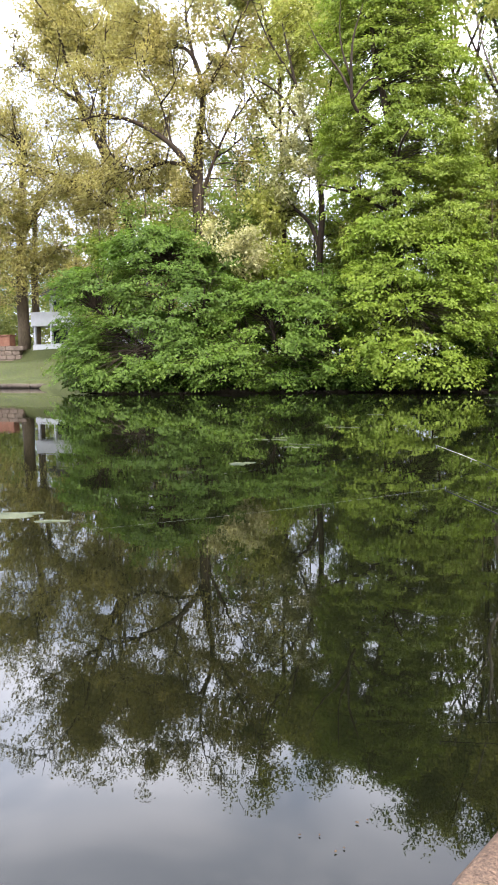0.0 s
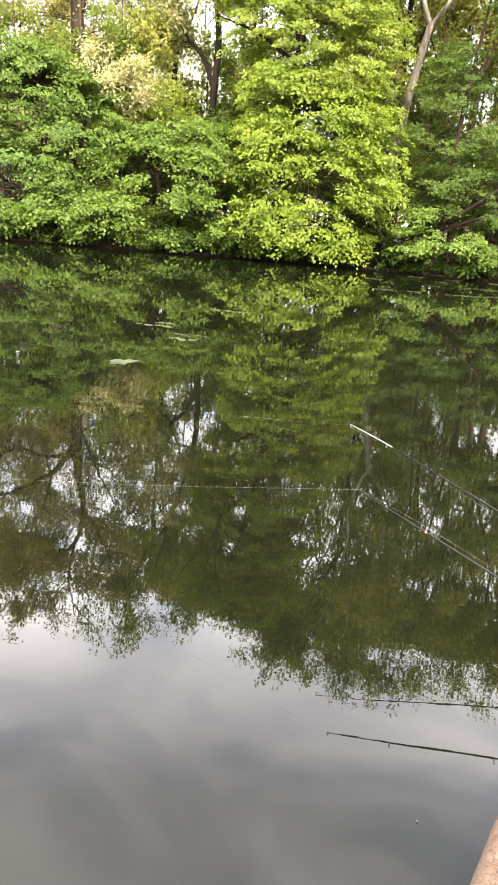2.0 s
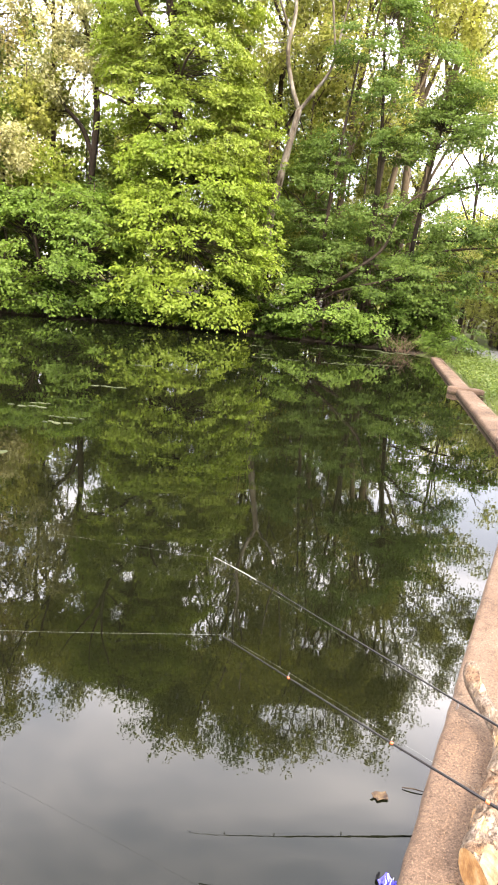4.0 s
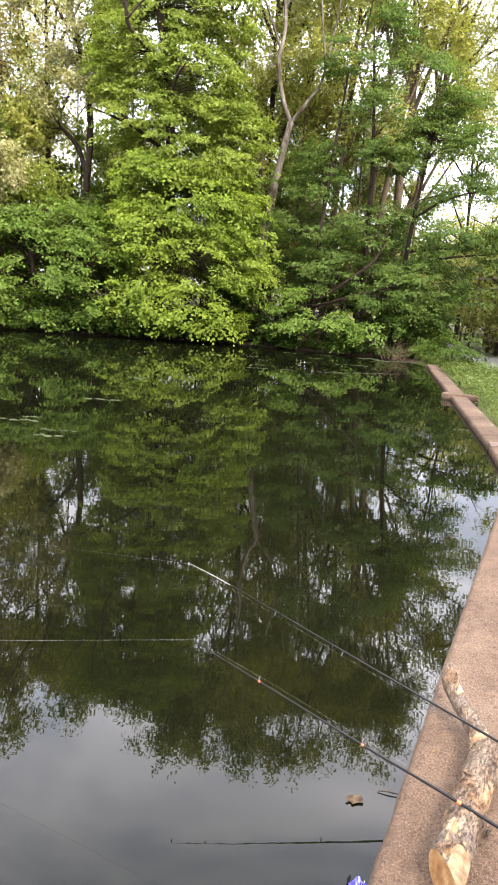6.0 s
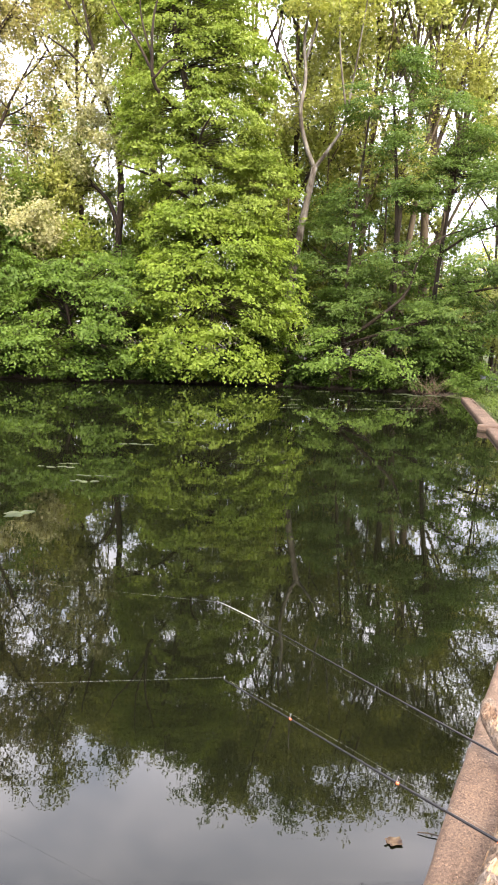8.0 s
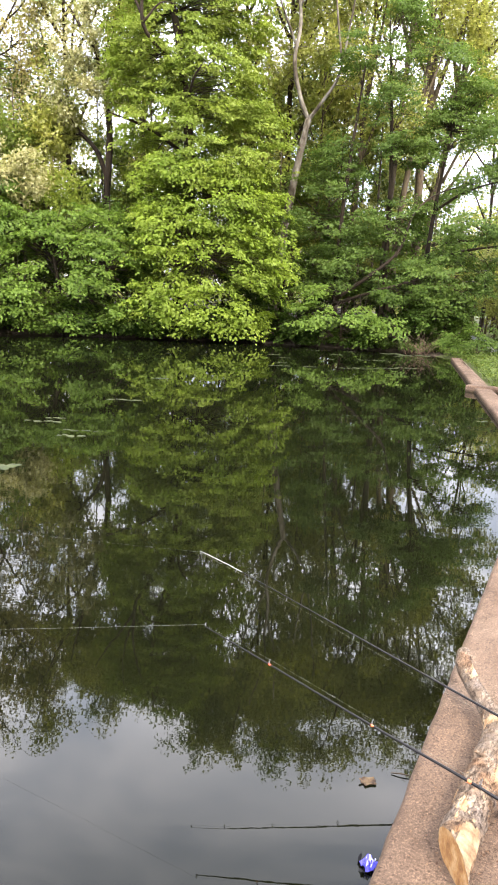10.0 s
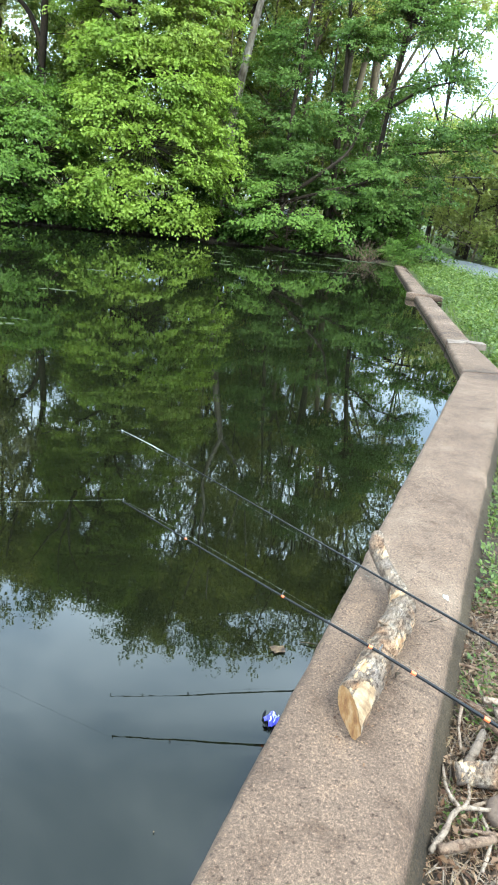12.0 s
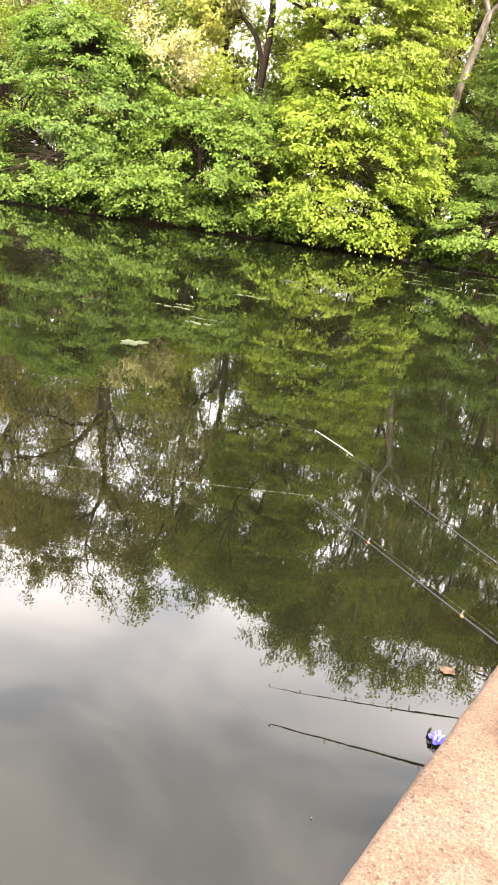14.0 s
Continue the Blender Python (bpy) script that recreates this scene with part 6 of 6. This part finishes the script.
for i in range(13):
    for j in cols_:
        if (i + 5 * noise.noise(Vector((j * 0.45, i * 0.4, 4.0)))) < 7 and (j + 1) % n_ in cols_:
            k = len(pv)
            for a, b in ((i, j), (i, (j + 1) % n_), (i + 1, (j + 1) % n_), (i + 1, j)):
                pv.append(rows_[a, b] + unit(rows_[a, b] - p[a]) * 0.0025)
            pf.append((k, k + 1, k + 2, k + 3))
raw("bare_wood", pv, pf, LOG_BARE, log, "pale bare wood where the bark is stripped")
v, f = tube(np.array([(0.868, 1.975, 0.19), (0.835, 1.985, 0.20), (0.825, 1.98, 0.205)]), [0.009, 0.007, 0.004], 6, 0.1)
raw("twig_stub", v, f, LOG_BARK, log)

# ---------------------------------------------------------------- sticks, bark and leaves behind the wall
STICKS = [([(0.83, 1.30, -0.035), (0.89, 1.36, -0.03), (0.95, 1.42, -0.02), (1.05, 1.425, -0.03)], [0.012, 0.013, 0.011, 0.008], "pale forked stick on the ground behind the wall"),
          ([(0.95, 1.42, -0.02), (0.945, 1.50, -0.03), (0.97, 1.60, -0.04)], [0.010, 0.008, 0.005], "thin dry stick leaning on the forked stick"),
          ([(0.96, 1.42, -0.02), (0.995, 1.46, -0.02), (1.02, 1.53, -0.03)], [0.009, 0.007, 0.005], "thin dry stick leaning on the forked stick"),
          ([(0.85, 1.300, -0.03), (0.93, 1.315, -0.028), (1.02, 1.335, -0.03)], [0.021, 0.021, 0.018], "pale peeled stick among dead leaves"),
          ([(0.94, 1.37, -0.045), (1.0, 1.36, -0.04), (1.10, 1.345, -0.04)], [0.009, 0.009, 0.007], "broken brown stick among dead leaves"),
          ]
STICKS += [([(1.08, 1.55, -0.03), (1.17, 1.65, -0.025), (1.22, 1.74, -0.03), (1.24, 1.84, -0.03)], [0.016, 0.015, 0.014, 0.012], "curved grey branch behind the wall"),
          ([(1.04, 1.59, -0.03), (1.10, 1.66, -0.025), (1.15, 1.73, -0.03)], [0.020, 0.022, 0.016], "split brown branch behind the wall"),
          ([(1.12, 1.88, -0.02), (1.17, 1.80, -0.015), (1.20, 1.70, -0.02)], [0.020, 0.022, 0.020], "short weathered branch behind the wall"),
          ([(1.13, 1.86, -0.03), (1.08, 1.76, -0.03), (1.05, 1.66, -0.04)], [0.010, 0.009, 0.006], "thin dry stick among dead leaves"),
          ([(1.20, 1.86, -0.01), (1.30, 1.85, -0.015), (1.42, 1.84, -0.02)], [0.016, 0.017, 0.015], "pale dry branch behind the wall")]
for k in range(14):
    # loose dead sticks strewn about
    x, y = rng.uniform(0.95, 1.5), rng.uniform(1.1, 2.1)
    if float(pond_distance(np.array(x), np.array(y))) < 0.52:
        x += 0.2
    a, s = rng.uniform(-0.6, 2.2), rng.uniform(0.06, 0.13)
    z = float(ground_z(x, y)) + 0.022
    STICKS.append(([(x - math.cos(a) * s, y - math.sin(a) * s, z), (x + 0.01, y, z + 0.008), (x + math.cos(a + 0.25) * s, y + math.sin(a + 0.25) * s, z)], [0.008, 0.009, 0.006], "thin dry stick among dead leaves"))
for pts, rad, text in STICKS:
    v, f, _, _ = rough_tube(pts, [0.66 * k for k in rad], 9, 8, 0.34, 46.0, pts[0][0] * 9)
    f += [tuple(range(9))[::-1], tuple(len(v) - 9 + j for j in range(9))]
    tagged(raw("stick", v, f, STICK), text, "stick", group="sticks behind the wall")
v, f, _, _ = rough_tube([(0.985, 1.545, -0.02), (1.07, 1.54, -0.018), (1.16, 1.53, -0.02), (1.30, 1.50, -0.02)], [0.034, 0.036, 0.037, 0.036], 18, 10, 0.28, 26.0, 4.0)
f += [tuple(range(18))[::-1], tuple(len(v) - 18 + j for j in range(18))]
tagged(raw("broken_log", v, f, LOG_BARK), "short broken piece of log behind the wall", "log")
bm = bmesh.new()
bmesh.ops.create_icosphere(bm, subdivisions=3, radius=1)
for w in bm.verts:
    q = w.co * (1 + 0.18 * noise.noise(w.co * 1.7))
    w.co = Vector((1.11 + q.x * 0.075, 1.425 + q.y * 0.06, -0.05 + q.z * 0.045))
tagged(part("rock", bm, rough_mat("brown_rock", [(0.3, (0.12, 0.078, 0.052)), (0.7, (0.21, 0.145, 0.104))], 9, 60, 0.5, 0.9, 0.004), smooth=True), "rounded brown rock among the sticks", "rock")

lx, ly = scatter(11000, 0.3, 4.0, 0.4, 6.0, 0.49, 1.7)
l2, l3 = scatter(22000, 0.55, 1.75, 0.9, 2.7, 0.44, 1.2)
lx, ly = np.concatenate([lx, l2]), np.concatenate([ly, l3])
keep = rng.uniform(0, 1, len(lx)) < np.clip((6.0 - ly) / 2.6, 0.1, 1)
lx, ly = lx[keep], ly[keep]
lp = np.stack([lx, ly, ground_z(lx, ly) + rng.uniform(0.004, 0.03, len(lx))], 1)
ll = rng.uniform(0.010, 0.036, len(lx)) * np.where(rng.uniform(0, 1, len(lx)) < 0.05, 1.35, 0.9)
tagged(quads("leaf_litter", leaf_quads(lp, rng.normal(0, 0.35, lp.shape) + np.array([0, 0, 1.0]), rng.normal(size=lp.shape), ll, ll * rng.choice([0.07, 0.12, 0.3, 0.5], len(lx)), 0.3), LITTER),
       "dry brown dead leaves on the ground behind the wall", "dead leaves", kind="stuff")
tw = []
for k in range(1500):
    x, y = rng.uniform(0.8, 1.9), rng.uniform(0.8, 2.6)
    if float(pond_distance(np.array(x), np.array(y))) < 0.46:
        continue
    a, s = rng.uniform(0, 6.28), rng.uniform(0.03, 0.10)
    z = float(ground_z(x, y)) + 0.012
    tw.append((np.array([(x, y, z), (x + math.cos(a) * s, y + math.sin(a) * s, z + 0.006), (x + math.cos(a) * 2 * s, y + math.sin(a + 0.2) * 2 * s, z)]), np.array([0.0022, 0.002, 0.0012]) * rng.uniform(0.5, 1.5)))
sx_, sy_ = scatter(5000, 0.5, 2.6, 0.6, 4.2, 0.44, 1.5)
s2_, s3_ = scatter(5000, 0.7, 1.7, 1.0, 2.6, 0.44, 1.0)
sx_, sy_ = np.concatenate([sx_, s2_]), np.concatenate([sy_, s3_])
sz_ = ground_z(sx_, sy_) + rng.uniform(0.004, 0.035, len(sx_))
sa_ = rng.uniform(0, 6.28, len(sx_))
sl_ = rng.uniform(0.025, 0.085, len(sx_))
straw = leaf_quads(np.stack([sx_, sy_, sz_], 1), rng.normal(0, 0.3, (len(sx_), 3)) + np.array([0, 0, 1.0]), np.stack([np.cos(sa_), np.sin(sa_), rng.normal(0, 0.12, len(sx_))], 1), sl_, np.full(len(sx_), 0.0028))
tagged(quads("straw_litter", straw, STRAW), "pale dry straw and pine needles strewn behind the wall", "straw", kind="stuff")
tagged(bundle("twig_litter", tw, STICK, None), "fine dry twigs scattered behind the wall", "twigs", kind="stuff")


# ---------------------------------------------------------------- things floating on the pond
def float_leaf(x, y, turn, length, mat, name, label, category):
    """A lobed dead leaf, its edges curled up unevenly."""
    verts, faces, n = [(x, y, 0.004)], [], 40
    for ring_ in (0.35, 0.7, 1.0):
        for k in range(n):
            t = 2 * math.pi * k / n
            r_ = 0.5 * length * ring_ * (1 - (0.26 * abs(math.sin(3.5 * t + 0.4)) + 0.16 * math.sin(2 * t + 1) + 0.10 * math.sin(5 * t + 2.2)) * ring_)
            a, b = r_ * math.cos(t) * 1.25, r_ * math.sin(t) * 0.62
            z = 0.004 + 0.16 * length * ring_ ** 2 * (0.35 + 0.65 * abs(math.sin(t * 1.5 + 0.7))) * (1 if math.sin(t) > -0.3 else 0.25)
            verts.append((x + a * math.cos(turn) - b * math.sin(turn), y + a * math.sin(turn) + b * math.cos(turn), z))
    for k in range(n):
        q = (k + 1) % n
        faces.append((0, 1 + k, 1 + q))
        faces += [(1 + m * n + k, 1 + (m + 1) * n + k, 1 + (m + 1) * n + q, 1 + m * n + q) for m in (0, 1)]
    ob = raw(name, verts, faces, mat)
    md = ob.modifiers.new("thickness", "SOLIDIFY")
    md.thickness = 0.001
    return tagged(ob, label, category)


float_leaf(0.515, 2.075, 0.15, 0.060, TAN_LEAF, "floating_leaf", "curled brown dead leaf floating by the wall", "leaf")
v, f, _, _ = rough_tube([(0.605, 2.125, 0.004), (0.645, 2.115, 0.008), (0.70, 2.10, 0.004)], [0.0016, 0.0024, 0.0012], 7, 5, 0.4, 60, 2.0)
tagged(raw("floating_twig", v, f, BARK_DARK), "small brown twig floating at the foot of the wall", "twig")

wrapper = thing("wrapper", "crumpled blue and white foil wrapper floating by the wall", "wrapper", at=(0.445, 1.715, 0.01))


def crumple(name, cx_, cy_, sx, sy, turn, amp, mat, shift, z0):
    verts, n, m = [], 16, 12
    for i in range(n + 1):
        for j in range(m + 1):
            a, b = (i / n - 0.5) * sx, (j / m - 0.5) * sy
            q = Vector((a * 60 + shift, b * 60, shift))
            h = amp * (abs(noise.noise(q)) + 0.6 * abs(noise.noise(q * 2.3)))
            a += 0.010 * noise.noise(q * 0.8 + Vector((5, 1, 2)))
            b += 0.010 * noise.noise(q * 0.8 + Vector((1, 8, 2)))
            px, py = cx_ + a * math.cos(turn) - b * math.sin(turn), cy_ + a * math.sin(turn) + b * math.cos(turn)
            verts.append((0.452 + 0.72 * (px - 0.446), 1.712 + 0.72 * (py - 1.712), 0.75 * (z0 + h)))
    faces = [(i * (m + 1) + j, i * (m + 1) + j + 1, (i + 1) * (m + 1) + j + 1, (i + 1) * (m + 1) + j) for i in range(n) for j in range(m)]
    return raw(name, verts, faces, mat, wrapper, smooth=False)


crumple("foil_body", 0.448, 1.715, 0.055, 0.060, 0.5, 0.045, WRAP_BLUE, 1.0, 0.004)
for k, (x, y, w, turn) in enumerate([(0.458, 1.700, 0.020, 0.7), (0.463, 1.722, 0.018, 0.5), (0.440, 1.697, 0.016, 0.9), (0.449, 1.713, 0.022, 0.4), (0.452, 1.732, 0.014, 1.1), (0.434, 1.716, 0.013, 0.2)]):
    crumple("foil_stripe", x, y, w, 0.0035, turn, 0.040, WRAP_WHITE, 2.0 + 1.3 * k, 0.015)
crumple("foil_corner", 0.418, 1.748, 0.018, 0.012, 1.2, 0.03, ROD_BLACK, 5.5, 0.006)
crumple("foil_flap", 0.420, 1.690, 0.028, 0.022, 0.2, 0.012, ROD_BLACK, 6.1, 0.002)


def scum_patch(x0, y0, a0, b0, turn, seed_):
    """Floating scum: one ragged pad, or a loose string of small ones where it is drawn out."""
    spread = [(0.0, 0.0, 1.0)]
    if a0 > 2.6 * b0 and seed_ > 6:
        spread = [(u + 0.12 * math.sin(9 * u + seed_), 0.9 * math.sin(5.3 * u + seed_), 0.16 + 0.12 * abs(math.sin(3.1 * u + 2 * seed_))) for u in (-0.85, -0.5, -0.2, 0.12, 0.45, 0.8)]
    mat, n, whole = SCUM if seed_ < 6 else SCUM_DARK, 16, None
    if len(spread) > 1:
        whole = new("scum_patch")
        whole.empty_display_size = 0.1
        whole.location = (x0, y0, 0.0)
    for du, dw, size in spread:
        verts, faces = [], []
        x, y = x0 + a0 * du * math.cos(turn) - b0 * dw * math.sin(turn), y0 + a0 * du * math.sin(turn) + b0 * dw * math.cos(turn)
        a, b = a0 * size, b0 * min(1.0, 2.6 * size)
        base = len(verts)
        verts.append((x, y, 0.006))
        for k in range(n):
            t = 2 * math.pi * k / n
            s = 1 + 0.6 * noise.noise(Vector((math.cos(t) * 1.6 + seed_ + du, math.sin(t) * 1.6, seed_))) + 0.25 * noise.noise(Vector((math.cos(t) * 5, math.sin(t) * 5, seed_ + du)))
            u, w = a * s * math.cos(t), b * s * math.sin(t)
            px, py = x + u * math.cos(turn) - w * math.sin(turn), y + u * math.sin(turn) + w * math.cos(turn)
            verts += [(x + (px - x) * 0.8, y + (py - y) * 0.8, 0.005), (px, py, -0.002)]
        for k in range(n):
            i, j = base + 1 + 2 * k, base + 1 + 2 * ((k + 1) % n)
            faces += [(base, i, j), (i, i + 1, j + 1, j)]
        if whole is None:
            return raw("scum_patch", verts, faces, mat)
        raw("pad", verts, faces, mat, whole)
    return whole


for k, (x, y, a, b, tn) in enumerate([(-2.85, 3.42, 0.26, 0.10, 0.4), (-2.48, 3.32, 0.10, 0.035, 0.2), (-2.06, 6.02, 0.11, 0.10, 0.2), (-1.98, 6.10, 0.07, 0.06, 0.8),
                                      (-2.31, 8.24, 0.20, 0.035, 0.05), (-2.22, 8.48, 0.12, 0.02, 0.1), (-1.79, 7.47, 0.16, 0.045, -0.1), (-1.75, 7.78, 0.18, 0.02, 0.0),
                                      (-1.67, 10.14, 0.26, 0.03, 0.0), (-1.43, 12.84, 0.16, 0.05, 0.1), (3.50, 9.62, 0.10, 0.03, 0.1)]):
    tagged(scum_patch(x, y, a, b, tn, 3.0 + 2.3 * k), "pale green scum patch floating on the pond", "scum", group="scum patches")
for k in range(16):
    x, y = rng.uniform(0.8, 5.0), rng.uniform(16.0, 21.6)
    x = min(x, 4.2 + (y - 15) * 0.22)
    tagged(scum_patch(x, y, rng.uniform(0.10, 0.3), rng.uniform(0.008, 0.022), rng.uniform(-0.1, 0.1), 40.0 + 1.7 * k), "thin streak of pond scum near the far bank", "scum", group="scum streaks")
tagged(scum_patch(5.1, 21.2, 0.75, 0.28, -0.25, 99.0), "mat of pale green pond weed in the corner", "pond weed")

# small debris on the water and on the wall
for k, (x, y, ln) in enumerate([(-0.22, 0.90, 0.012), (-0.25, 0.80, 0.010), (-0.235, 0.815, 0.007), (-0.33, 0.83, 0.008), (-0.29, 0.84, 0.007), (-0.20, 0.915, 0.008), (0.11, 1.32, 0.008), (0.34, 1.31, 0.007)]):
    ob = float_leaf(x, y, 1.3 * k, 0.62 * ln, TAN_LEAF, "floating_seed", "tiny dark seed husk floating on the pond", "seed")
    ob["group"] = "floating seed husks"


def flat_spot(name, x, y, a, b, z, mat, seed_, label, category):
    """A thin crust with a ragged outline."""
    n, verts = 18, [(x, y, z + 0.0022)]
    for k in range(n):
        t = 2 * math.pi * k / n
        s = 1 + 0.6 * noise.noise(Vector((math.cos(t) * 1.8 + seed_, math.sin(t) * 1.8, seed_)))
        verts.append((x + a * s * math.cos(t), y + b * s * math.sin(t), z + 0.0014))
    for k in range(n):
        verts.append((verts[1 + k][0], verts[1 + k][1], z - 0.012))
    faces = [(0, 1 + k, 1 + (k + 1) % n) for k in range(n)] + [(1 + k, 1 + n + k, 1 + n + (k + 1) % n, 1 + (k + 1) % n) for k in range(n)]
    return tagged(raw(name, verts, faces, mat), label, category)


flat_spot("pale_splash", 1.22, 2.34, 0.012, 0.018, 0.090, ROD_WHITE, 3.0, "dried white splash on the concrete wall", "splash mark")
v, f, _, _ = rough_tube([(0.862, 1.825, 0.096), (0.872, 1.842, 0.100), (0.885, 1.850, 0.096)], [0.003, 0.005, 0.003], 7, 5, 0.25, 60, 2.0)
tagged(raw("bark_flake", v, f, BARK_DARK), "small dark bark flake lying on the wall", "bark flake")
v, f, _, _ = rough_tube([(1.085, 2.155, 0.093), (1.12, 2.165, 0.097), (1.15, 2.19, 0.094)], [0.0015, 0.002, 0.0012], 6, 5, 0.2, 60, 4.0)
tagged(raw("twig", v, f, BARK_DARK), "thin dark twig lying on the wall", "twig")
cp = []
for k in range(260):
    u = rng.uniform(-0.15, 1.1)
    x, y = 0.66 + 0.33 * u + rng.normal(0, 0.07), 1.62 + 0.60 * u + rng.normal(0, 0.07)
    edge_ = 0.242 + (y - 1.2) * 0.497
    if edge_ + 0.05 < x < edge_ + 0.38:
        cp.append((x, y, 0.0905))
cp = np.array(cp)
ln = rng.uniform(0.004, 0.014, len(cp))
tagged(quads("bark_crumbs", leaf_quads(cp, rng.normal(0, 0.15, cp.shape) + np.array([0, 0, 1.0]), rng.normal(size=cp.shape) * np.array([1, 1, 0.05]), ln, ln * 0.5, 0.25), LITTER),
       "crumbs of loose bark scattered on the wall by the log", "bark crumbs", kind="stuff")
